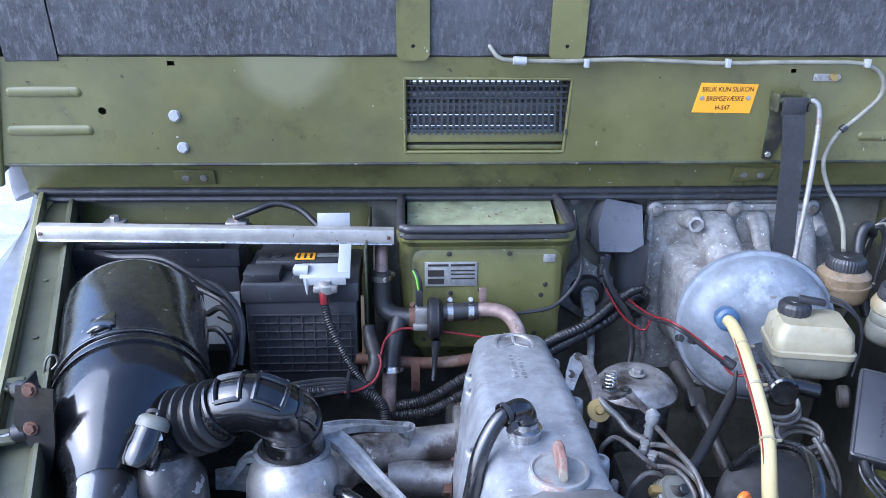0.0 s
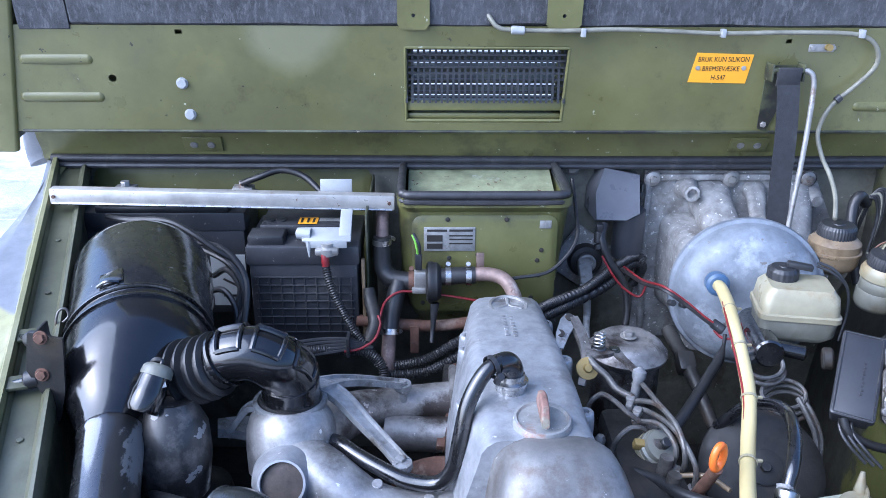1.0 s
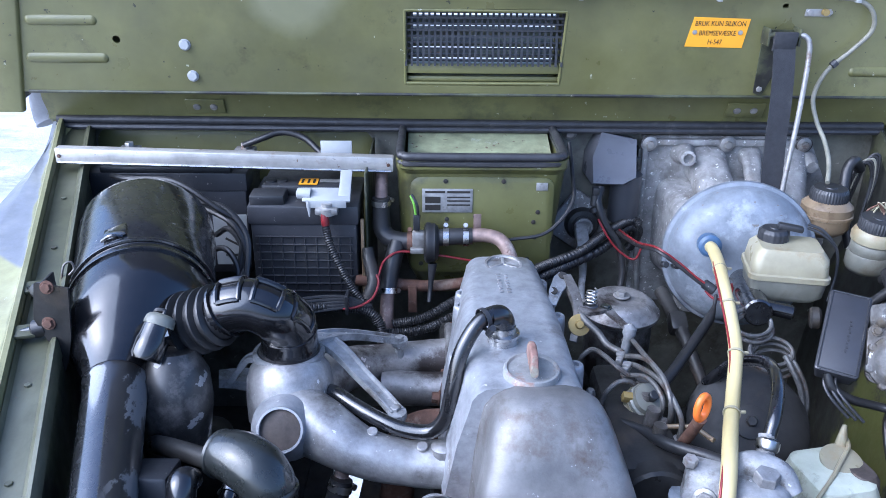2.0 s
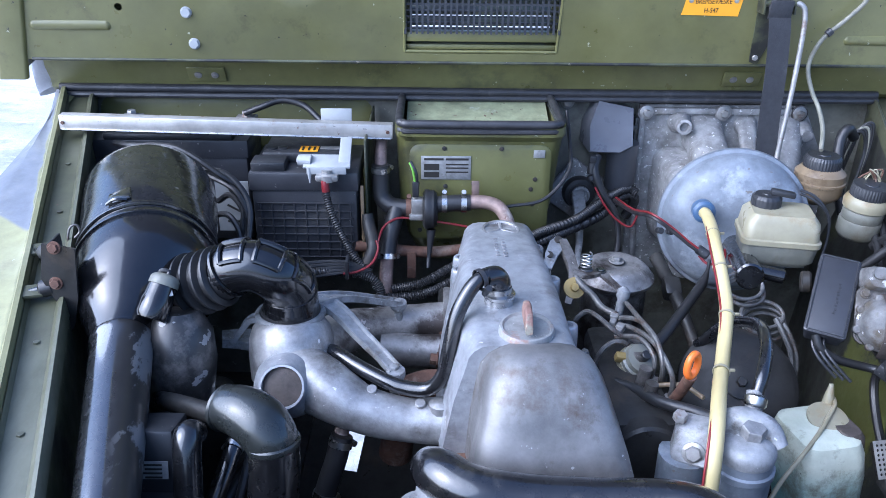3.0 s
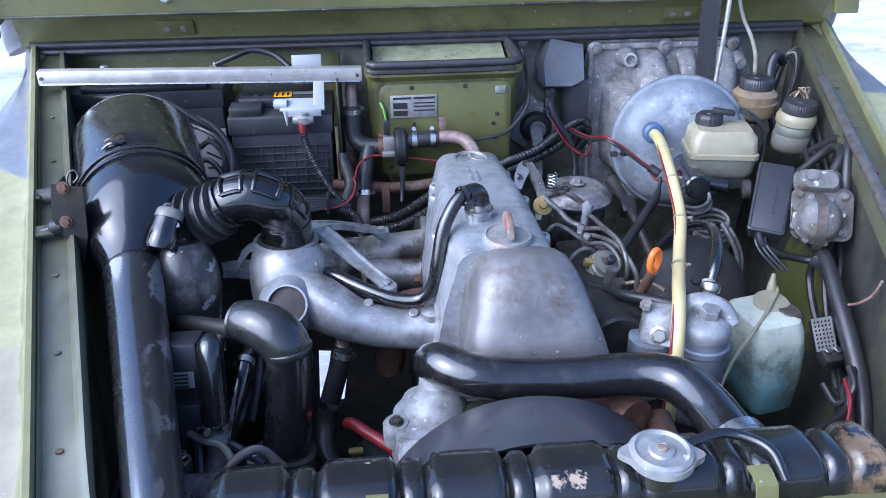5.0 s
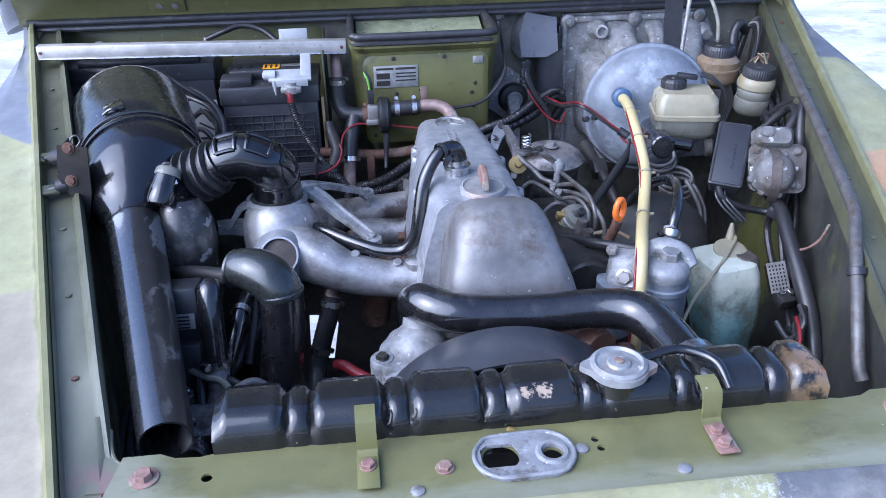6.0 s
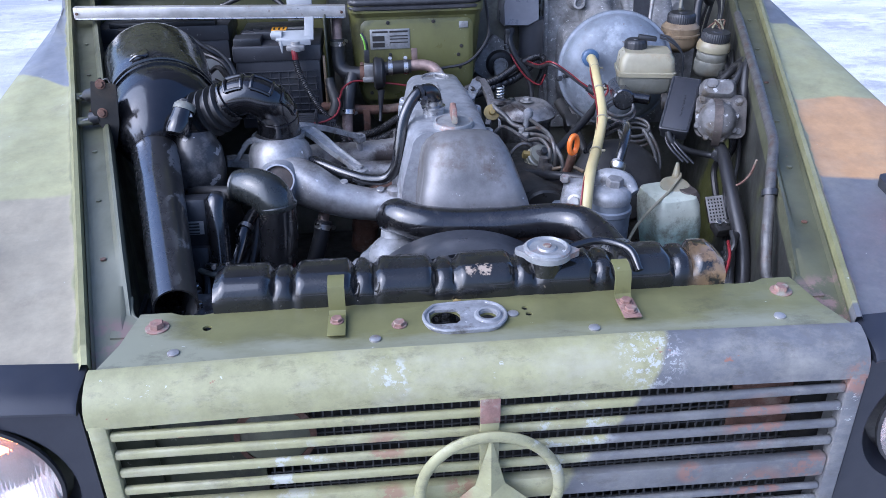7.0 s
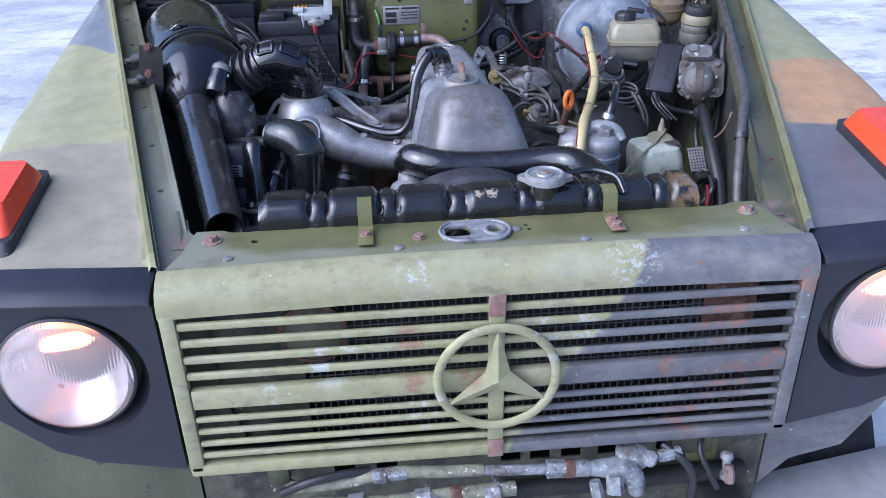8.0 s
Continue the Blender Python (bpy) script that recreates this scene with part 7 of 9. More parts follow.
# ---- cables on the left side ----
bc = thing("battery_cable", (-0.26, 0.98, 1.1), "black ribbed battery cable with a red end", "cable")
part("sheath", tube(B(), [(-0.295, 1.015, 1.185), (-0.287, 1.0, 1.160), (-0.270, 0.985, 1.125), (-0.245, 0.972, 1.082), (-0.222, 0.962, 1.058), (-0.205, 0.95, 1.03)], 0.0066, 12, 6, ribs=0.0008, pitch=0.0042), RUBBER, bc)
part("red_end", tube(B(), [(-0.297, 1.020, 1.208), (-0.296, 1.017, 1.20), (-0.295, 1.015, 1.188)], 0.0070, 12, 4), RED, bc, "red insulating sleeve")
for pts in ([(-0.34, 0.93, 1.07), (-0.271, 0.95, 1.061), (-0.225, 0.955, 1.052), (-0.200, 0.95, 1.03), (-0.195, 0.93, 1.0)], [(-0.179, 0.97, 1.016), (-0.122, 0.98, 1.025), (-0.054, 1.0, 1.056), (0.02, 1.02, 1.07)], [(-0.189, 0.96, 1.004), (-0.122, 0.97, 1.007), (-0.049, 0.99, 1.033), (0.03, 1.01, 1.05)]):
    hose("wiring_conduit", pts, 0.0085, RUBBER, "black corrugated wiring conduit behind the engine", "conduit", 0.0009, 0.0042, group="conduits")
for i in range(5):
    o = 0.0045 * i
    hose("wiring_conduit", [(-0.35, 0.925 + o, 1.060 + o), (-0.30, 0.935 + o, 1.062 + o), (-0.255, 0.945 + o * 0.5, 1.064 + o * 0.8), (-0.215, 0.96, 1.06)], 0.0035, RUBBER, "thin black cable of a bundle", "cable", group="bundled cables", seg=8)
box(bm := B(), (-0.255, 0.949, 1.072), (0.006, 0.03, 0.036), 0.002)
single("cable_tie", bm, BLACK_PLASTIC, V((-0.255, 0.949, 1.06)), "black plastic tie round a cable bundle", "cable tie")
hose("red_wire", [(-0.217, 0.985, 1.075), (-0.205, 1.0, 1.095), (-0.196, 1.03, 1.112), (-0.174, 1.045, 1.123), (-0.145, 1.05, 1.122), (-0.08, 1.05, 1.113), (-0.025, 1.05, 1.103), (0.03, 1.06, 1.09)], 0.0022, RED, "thin red wire along the heater box", "wire", seg=8, group="red wires")
hose("red_wire", [(-0.262, 0.94, 1.063), (-0.235, 0.945, 1.066), (-0.212, 0.96, 1.075), (-0.203, 0.985, 1.09), (-0.207, 1.0, 1.10)], 0.0022, RED, "thin red wire over the cable bundle", "wire", seg=8, group="red wires")
hose("vacuum_line", [(0.152, 1.20, 1.285), (0.154, 1.15, 1.24), (0.148, 1.10, 1.198), (0.102, 1.075, 1.152), (0.041, 1.07, 1.140), (0.0, 1.065, 1.135)], 0.0035, RUBBER, "thin black line across the heater box", "hose", seg=8)
hose("battery_lead", [(-0.475, 1.225, 1.268), (-0.439, 1.22, 1.283), (-0.4, 1.23, 1.293), (-0.357, 1.225, 1.283), (-0.320, 1.20, 1.258)], 0.006, RUBBER, "black lead joining the two batteries", "cable", seg=10)
for k, pts in enumerate(([(-0.694, 1.115, 1.242), (-0.64, 1.07, 1.252), (-0.56, 1.05, 1.255), (-0.487, 1.03, 1.215), (-0.446, 1.03, 1.177), (-0.45, 1.0, 1.10)], [(-0.52, 1.06, 1.205), (-0.455, 1.02, 1.185), (-0.431, 0.995, 1.133), (-0.446, 0.97, 1.097)], [(-0.53, 1.05, 1.22), (-0.470, 1.035, 1.21), (-0.432, 1.01, 1.164), (-0.432, 0.97, 1.10)],
                         [(-0.50, 1.06, 1.15), (-0.47, 1.04, 1.17), (-0.445, 1.02, 1.14), (-0.45, 1.0, 1.09)], [(-0.52, 1.05, 1.12), (-0.475, 1.02, 1.14), (-0.448, 0.99, 1.11), (-0.46, 0.97, 1.06)])):
    hose("battery_wire", pts, 0.0055, RUBBER, "black cable looping beside the battery", "cable", seg=8, group="battery cables")
lb = thing("battery_tray_label", (-0.48, 1.08, 1.13), "white printed card behind the cables", "label")
part("card", box(B(), (-0.482, 1.095, 1.125), (0.062, 0.003, 0.10), 0), WHITE_PLASTIC, lb)
for i in range(3):
    part("print_bar", box(B(), (-0.478, 1.093, 1.095 + 0.025 * i), (0.035, 0.001, 0.004), 0, (0, 30 * i, 0)), INK, lb)

# ---- firewall between heater box and pedal plate ----
fs = thing("speedometer_grommet", (0.205, 1.27, 1.085), "round black plug in a square firewall flange", "grommet")
part("flange", box(B(), (0.203, 1.290, 1.085), (0.110, 0.014, 0.110), 0.012, (0, 35, 0)), PLATE, fs, "chalky square flange")
part("plug", lathe(B(), (0.205, 1.285, 1.085), (0, -1, 0.1), [(0.036, 0), (0.036, 0.01), (0.031, 0.02), (0.022, 0.022), (0.022, 0.026), (0.008, 0.027)], 28), RUBBER, fs)
part("collar", lathe(B(), (0.205, 1.258, 1.087), (0, -1, 0.1), [(0.019, -0.006), (0.019, 0.006), (0.015, 0.007), (0.014, 0.003), (0.001, 0.003)], 24), PALE_CAST, fs, "pale ring in the middle of the plug")
part("fork", box(box(B(), (0.197, 1.225, 1.078), (0.026, 0.060, 0.020), 0.004, (32, 0, 0)), (0.194, 1.188, 1.056), (0.031, 0.020, 0.032), 0.005, (32, 0, 0)), PALE_CAST, fs, "dull grey metal fork")
part("shaft", tube(B(), [(0.194, 1.188, 1.056), (0.188, 1.14, 1.036), (0.180, 1.10, 1.021), (0.176, 1.04, 0.99)], [0.0085, 0.0075, 0.0065, 0.0065], 12, 4), PALE_CAST, fs, "dull grey metal shaft")
for x, z in ((0.185, 1.148), (0.268, 1.103), (0.140, 1.066), (0.222, 1.022)):
    part("screw", bolt(B(), (x, 1.283, z), (0, -1, 0), 0.005, 0.004), ZINC, fs)
part("bolt", bolt(B(), (0.170, 1.302, 1.275), (0, -1, 0), 0.010, 0.008, 0.014), ZINC, fs)
hose("wiring_conduit", [(0.05, 1.02, 1.06), (0.09, 1.05, 1.071), (0.15, 1.1, 1.074), (0.229, 1.17, 1.078), (0.285, 1.22, 1.10), (0.312, 1.235, 1.092), (0.318, 1.262, 1.062), (0.312, 1.285, 1.03)], 0.0095, RUBBER, "black corrugated conduit across the firewall", "conduit", 0.001, 0.0045, group="conduits")
hose("wiring_conduit", [(0.06, 1.03, 1.085), (0.096, 1.06, 1.090), (0.174, 1.12, 1.092), (0.239, 1.18, 1.109), (0.294, 1.22, 1.118), (0.31, 1.21, 1.11)], 0.0085, RUBBER, "black corrugated conduit across the firewall", "conduit", 0.001, 0.0045, group="conduits")
hose("wiper_motor_lead", [(0.222, 1.21, 1.190), (0.215, 1.19, 1.168), (0.232, 1.175, 1.125), (0.258, 1.165, 1.088), (0.268, 1.15, 1.038), (0.261, 1.13, 0.99)], [0.010, 0.009, 0.008, 0.007, 0.007, 0.007], RUBBER, "black lead from the wiper motor housing", "cable")
hose("red_wire", [(0.215, 1.17, 1.140), (0.235, 1.155, 1.107), (0.258, 1.145, 1.082), (0.285, 1.135, 1.070), (0.297, 1.135, 1.095)], 0.0022, RED, "thin red wire among the firewall cables", "wire", seg=8, group="red wires")
hose("red_wire", [(0.254, 1.150, 1.126), (0.264, 1.050, 1.144), (0.268, 0.947, 1.180), (0.301, 0.928, 1.163), (0.329, 0.917, 1.142), (0.346, 0.911, 1.131)], 0.0020, RED, "red wire across the servo to its switch", "wire", seg=8, group="red wires")
hose("servo_wire", [(0.252, 1.150, 1.121), (0.265, 1.050, 1.139), (0.269, 0.945, 1.175), (0.301, 0.925, 1.158), (0.329, 0.915, 1.137), (0.345, 0.910, 1.127)], [0.0045, 0.0050, 0.0036, 0.0036, 0.0030, 0.0030], RUBBER, "black wire pair across the servo to its switch", "wire", seg=8)
sw = thing("vacuum_switch", (0.36, 0.91, 1.12), "small black switch clipped to the yellow hose", "switch")
part("body", cyl(B(), (0.346, 0.918, 1.128), (0.364, 0.908, 1.118), 0.0085, bev=0.002), BLACK_PLASTIC, sw)
part("clip", cyl(B(), (0.374, 0.906, 1.126), (0.386, 0.902, 1.134), 0.0075, bev=0.002), BLACK_PLASTIC, sw)
part("loop", tube(B(), [(0.350, 0.914, 1.116), (0.362, 0.905, 1.106), (0.378, 0.900, 1.108), (0.388, 0.898, 1.122), (0.386, 0.899, 1.136)], 0.0024, 8, 5), RED, sw, "red wire loop")
for q, d in (((0.300, 1.000, 1.124), (0.1, -1, 0.4)), ((0.303, 0.950, 1.145), (0.1, -1, 0.4))):
    part("sleeve", cyl(B(), V(q), V(q) + V(d).normalized() * 0.016, 0.0058, bev=0.001), BLACK_PLASTIC, sw)
hose("grey_hose", [(0.366, 0.905, 1.112), (0.360, 0.890, 1.100), (0.346, 0.866, 1.088), (0.325, 0.838, 1.080), (0.295, 0.797, 1.073), (0.262, 0.752, 1.066), (0.232, 0.718, 1.055)], [0.003, 0.003, 0.0085, 0.0085, 0.0085, 0.0085, 0.0085], RUBBER, "dark grey hose under the servo")
yh = thing("yellow_vacuum_hose", (0.3, 0.7, 1.15), "pale yellow plastic vacuum hose with a red wire tied on", "hose")
YP = [(0.3555, 0.938, 1.186), (0.351, 0.91, 1.192), (0.343, 0.86, 1.193), (0.331, 0.80, 1.190), (0.325, 0.73, 1.162), (0.314, 0.67, 1.142), (0.290, 0.60, 1.120), (0.264, 0.53, 1.116), (0.242, 0.468, 1.116), (0.229, 0.428, 1.094), (0.223, 0.406, 1.04), (0.221, 0.40, 0.97)]
part("hose", tube(B(), YP, 0.0098, 16, 8), YELLOW_HOSE, yh)
part("red_wire", tube(B(), [V(p) + V((-0.009 - 0.002 * math.sin(i), -0.004, 0.003)) for i, p in enumerate(YP[2:])], 0.0016, 8, 8), RED, yh)
for k in (2.4, 3.6, 5.0, 6.5):
    i = int(k)
    q = V(YP[i]).lerp(V(YP[i + 1]), k - i)
    dd = V(YP[i + 1]) - V(YP[i])
    tie = lathe(B(), q, dd, [(0.0102, -0.002), (0.0114, -0.002), (0.0114, 0.002), (0.0102, 0.002)], 18, False)
    box(tie, q + V((0.013, -0.002, 0.003)), (0.008, 0.004, 0.004), 0.001)
    part("tie", tie, CREAM, yh)

# ---- injection pump side ----
lk = thing("throttle_linkage", (0.1, 0.8, 1.13), "grey metal throttle linkage with brass roller", "linkage")
bm = B()
face = [V(p) for p in ((0.066, 0.784, 1.158), (0.069, 0.800, 1.175), (0.080, 0.830, 1.182), (0.090, 0.844, 1.183), (0.104, 0.842, 1.180), (0.103, 0.828, 1.172), (0.090, 0.806, 1.168), (0.078, 0.784, 1.156))]
loft(bm, [[p + V((0.001, 0.003, -0.004)) for p in face], face])
part("plate", bm, PALE_CAST, lk, "pale fretted end plate")
for q in ((0.076, 0.802, 1.1715), (0.094, 0.835, 1.1815)):
    part("eyelet", lathe(B(), q, (0.15, -0.45, 0.9), [(0.0065, -0.001), (0.0065, 0.0012), (0.002, 0.0008)], 12), GRIME, lk)
part("channel_arm", strap(B(), [(0.100, 0.838, 1.178), (0.108, 0.816, 1.164), (0.114, 0.795, 1.146), (0.111, 0.775, 1.128), (0.104, 0.758, 1.108)], [0.013, 0.016, 0.015, 0.013, 0.010], 0.010), GRIMY_CAST, lk)
part("lever", strap(B(), [(0.114, 0.790, 1.148), (0.136, 0.784, 1.145), (0.157, 0.795, 1.144), (0.168, 0.776, 1.140), (0.184, 0.750, 1.134)], [0.014, 0.012, 0.016, 0.010, 0.009], 0.006), ALU_DIRTY, lk)
part("bolt", bolt(B(), (0.157, 0.796, 1.146), (0, -0.1, 1), 0.006, 0.005, 0.009), DARK_STEEL, lk)
part("roller", lathe(B(), (0.113, 0.770, 1.130), (0.05, -0.8, 0.6), [(0.015, -0.006), (0.0165, -0.003), (0.0165, 0.003), (0.007, 0.004), (0.0055, 0.009), (0.001, 0.0095)], 24), BRASS, lk, "brass yellow roller")
part("rod", tube(B(), [(0.116, 0.783, 1.142), (0.124, 0.768, 1.136), (0.140, 0.755, 1.125), (0.151, 0.738, 1.115), (0.170, 0.720, 1.112)], 0.0052, 10, 4), LINE_STEEL, lk)
part("ball_end", lathe(B(), (0.184, 0.748, 1.132), (-0.20, -0.25, -1), [(0.003, -0.012), (0.010, -0.006), (0.010, 0.004), (0.0065, 0.010), (0.0065, 0.044), (0.009, 0.046), (0.009, 0.052)], 16), PALE_CAST, lk)
bm = B()
tube(bm, [V((0.134 + 0.008 * math.cos(a), 0.80 + 0.008 * math.sin(a), 1.150 + 0.0040 * a / (2 * math.pi) * 1.5)) for a in [i * math.pi / 4 for i in range(34)]], 0.0013, 6, 2)
part("spring", bm, STEEL, lk, "bright coil spring")
part("seat", cyl(B(), (0.134, 0.80, 1.135), (0.134, 0.80, 1.150), 0.012, bev=0.002), BLACK_PLASTIC, lk)
ip = thing("injection_pump", (0.17, 0.62, 1.05), "grimy diesel injection pump with a cream plug", "pump")
bm = B()
box(bm, (0.175, 0.64, 1.02), (0.085, 0.25, 0.10), 0.014)
cyl(bm, (0.175, 0.53, 1.03), (0.175, 0.50, 1.03), 0.045, seg=24, bev=0.004)
for i in range(4):
    part("delivery_valve", cyl(B(), (0.185, 0.57 + 0.036 * i, 1.06), (0.190, 0.57 + 0.036 * i, 1.095), 0.009, seg=10), GRIMY_CAST, ip)
part("body", bm, GRIME, ip)
pd = V((0.25, -0.55, 0.8))
part("plug", lathe(B(), (0.189, 0.652, 1.072), pd, [(0.025, -0.012), (0.026, 0.0), (0.026, 0.010), (0.023, 0.012), (0.022, 0.020), (0.012, 0.022), (0.002, 0.022)], 28), CLOUDY, ip, "milky plastic cap with a black stem")
part("stem", cyl(B(), V((0.189, 0.652, 1.072)) + pd.normalized() * 0.020, V((0.189, 0.652, 1.072)) + pd.normalized() * 0.034, 0.007, seg=12, bev=0.001), BLACK_PLASTIC, ip)
part("clip", clamp(B(), V((0.189, 0.652, 1.072)) - pd.normalized() * 0.002, pd, 0.0262, 0.012), CREAM, ip, "cream spring clip")
part("spring_tab", box(B(), (0.167, 0.648, 1.084), (0.022, 0.012, 0.014), 0.003, (20, 10, 0)), BRASS, ip)
LINES = ([(0.108, 0.735, 1.060), (0.110, 0.732, 1.080), (0.113, 0.729, 1.100), (0.127, 0.725, 1.115), (0.140, 0.702, 1.118), (0.153, 0.678, 1.115), (0.169, 0.672, 1.105)],
         [(0.130, 0.660, 1.050), (0.133, 0.661, 1.070), (0.139, 0.657, 1.090), (0.154, 0.663, 1.100), (0.170, 0.663, 1.100), (0.184, 0.668, 1.085)],
         [(0.180, 0.760, 1.108), (0.186, 0.750, 1.120), (0.193, 0.681, 1.130), (0.203, 0.634, 1.130), (0.207, 0.606, 1.120), (0.209, 0.594, 1.100), (0.214, 0.611, 1.060)],
         [(0.168, 0.716, 1.106), (0.179, 0.707, 1.115), (0.194, 0.682, 1.125), (0.203, 0.650, 1.125), (0.208, 0.613, 1.116), (0.215, 0.608, 1.095), (0.225, 0.625, 1.060)],
         [(0.170, 0.702, 1.104), (0.181, 0.691, 1.110), (0.196, 0.651, 1.120), (0.206, 0.620, 1.120), (0.214, 0.593, 1.110), (0.221, 0.582, 1.090), (0.221, 0.584, 1.055)],
         [(0.162, 0.680, 1.098), (0.173, 0.672, 1.105), (0.188, 0.651, 1.115), (0.198, 0.625, 1.113), (0.203, 0.612, 1.098), (0.200, 0.618, 1.065)])
for pts in LINES:
    hose("fuel_line", pts, 0.0038, LINE_STEEL, "grey steel injection line curving to its injector", "fuel line", seg=8, group="injection lines")
for q in ((0.108, 0.735, 1.055), (0.130, 0.660, 1.046), (0.122, 0.695, 1.050), (0.098, 0.770, 1.060)):
    single("injector", lathe(B(), q, (0.1, 0, 1), [(0.012, -0.03), (0.012, -0.008), (0.008, -0.006), (0.008, 0.010), (0.005, 0.016)], 6), ZINC, V(q), "rusted injector in the cylinder head", "injector", "injectors")
for q, a in (((0.166, 0.716, 1.106), 70), ((0.170, 0.690, 1.104), 60)):
    single("line_clamp", box(box(B(), q, (0.030, 0.010, 0.012), 0.003, (0, 0, a)), V(q) + V((0, 0, 0.007)), (0.012, 0.012, 0.006), 0.002, (0, 0, a)), ZINC, V(q), "small metal clamp joining the injection lines", "clamp", "line clamps")
for q in ((0.207, 0.612, 1.058), (0.221, 0.584, 1.050), (0.200, 0.620, 1.060)):
    single("line_union", bolt(B(), q, (0, 0.1, 1), 0.009, 0.014), ZINC, V(q), "hexagon union nut under an injection line", "union nut", "line unions")
hose("fuel_hose", [(0.120, 0.650, 1.050), (0.144, 0.625, 1.060), (0.176, 0.590, 1.070), (0.194, 0.543, 1.085), (0.226, 0.515, 1.092), (0.250, 0.500, 1.092)], 0.0080, RUBBER, "black rubber fuel hose to the filter", group="fuel hoses")
hose("fuel_hose", [(0.175, 0.610, 1.050), (0.188, 0.604, 1.062), (0.207, 0.592, 1.076), (0.234, 0.578, 1.086), (0.254, 0.550, 1.086)], 0.0034, TAN, "amber plastic fuel hose to the filter", group="fuel hoses")
hose("fuel_hose", [(0.306, 0.515, 1.115), (0.318, 0.535, 1.138), (0.340, 0.59, 1.148), (0.354, 0.66, 1.135), (0.34, 0.73, 1.09), (0.31, 0.75, 1.04)], 0.0085, HOSE_RUBBER, "satin black hose arching from the filter", group="fuel hoses")
part("banjo", lathe(B(), (0.300, 0.502, 1.108), (0.3, 0.6, 0.8), [(0.012, 0), (0.014, 0.003), (0.014, 0.012), (0.010, 0.015)], 14), STEEL, ff)
ds = thing("dipstick", (0.228, 0.535, 1.1), "oil dipstick with an orange ring handle", "dipstick")
bm = B()
rg_ = [V((0.228 + 0.0085 * math.cos(a), 0.540 + 0.006 * math.cos(a), 1.144 + 0.0165 * math.sin(a))) for a in [2 * math.pi * i / 14 for i in range(14)]]
tube(bm, rg_ + [rg_[0]], 0.0048, 10, 3)
part("ring_handle", bm, ORANGE, ds)
part("tube", tube(B(), [(0.228, 0.54, 1.128), (0.226, 0.56, 1.09), (0.21, 0.6, 1.0)], 0.008, 10, 4), RUST, ds)
# round black vacuum drum below the yellow hose
vp = thing("vacuum_pump", (0.36, 0.66, 1.0), "dark round pump housing deep in the bay", "pump")
part("housing", lathe(B(), (0.365, 0.70, 1.0), (-0.1, -0.7, 0.7), [(0.085, -0.03), (0.09, -0.02), (0.09, 0.0), (0.075, 0.012), (0.03, 0.016), (0.001, 0.016)], 36), GRIME, vp)
part("hub", bolt(B(), (0.363, 0.688, 1.014), (-0.1, -0.7, 0.7), 0.008, 0.010, 0.026), GRIME, vp)
sc = thing("steering_column_shaft", (0.3, 0.9, 1.0), "grimy steering shaft with a joint", "shaft")
part("shaft", tube(B(), [(0.31, 1.02, 1.06), (0.325, 0.93, 1.03), (0.34, 0.86, 0.99), (0.36, 0.75, 0.92)], [0.013, 0.012, 0.011, 0.011], 14, 4), GRIME, sc)
part("joint", box(B(), (0.322, 0.945, 1.035), (0.032, 0.04, 0.030), 0.008, (30, 0, 0)), GRIME, sc)
# master cylinder pipes: coils and a warning switch
for cx_, cy_, cz_, rr_, n_ in ((0.385, 0.795, 1.122, 0.030, 2), (0.412, 0.770, 1.085, 0.033, 3)):
    for k in range(n_):
        a0 = [V((cx_ + 0.004 * k + rr_ * math.cos(a), cy_ + 0.018 * math.sin(a), cz_ - 0.011 * k + 0.014 * math.sin(a))) for a in [2 * math.pi * i / 16 for i in range(17)]]
        hose("brake_pipe", a0, 0.0034, LINE_STEEL, "dark brake pipe wound in a coil", "brake pipe", seg=8, sub=2, group="brake pipes")
hose("brake_pipe", [(0.432, 0.765, 1.080), (0.438, 0.745, 1.067), (0.449, 0.728, 1.040), (0.450, 0.718, 1.010), (0.441, 0.712, 0.984), (0.436, 0.705, 0.965)], 0.0042, LINE_STEEL, "grey brake pipe running down from the coil", "brake pipe", seg=8, group="brake pipes")
hose("brake_pipe", [(0.440, 0.770, 1.078), (0.448, 0.750, 1.066), (0.459, 0.733, 1.038), (0.460, 0.722, 1.008), (0.450, 0.714, 0.982), (0.430, 0.690, 0.952), (0.415, 0.65, 0.94)], 0.0042, LINE_STEEL, "grey brake pipe running down from the coil", "brake pipe", seg=8, group="brake pipes")
ws = thing("brake_switch", (0.42, 0.82, 1.13), "dark brake switch with a rusty nut", "switch")
part("body", cyl(B(), (0.395, 0.83, 1.136), (0.455, 0.81, 1.130), 0.0115, bev=0.003), BLACK_GLOSS, ws)
part("nut", bolt(B(), (0.395, 0.83, 1.136), (-1, 0.3, 0), 0.010, 0.012), RUST, ws)
part("terminal", cyl(B(), (0.475, 0.80, 1.128), (0.49, 0.795, 1.13), 0.017, bev=0.003), GRIME, ws)
for dz in (0.0, 0.006):
    hose("cap_lead", [(0.492, 0.897, 1.244 - dz), (0.515, 0.89, 1.235 - dz), (0.54, 0.885, 1.205), (0.545, 0.88, 1.165), (0.535, 0.87, 1.12)], 0.0024, BLACK_PLASTIC, "thin black lead from the fluid cap", "wire", seg=8, group="cap leads")
hose("servo_vent_hose", [(0.70, 1.16, 1.25), (0.675, 1.14, 1.272), (0.66, 1.13, 1.25), (0.655, 1.10, 1.19), (0.66, 1.06, 1.13)], 0.010, RUBBER, "black hose beside the pedal plate")
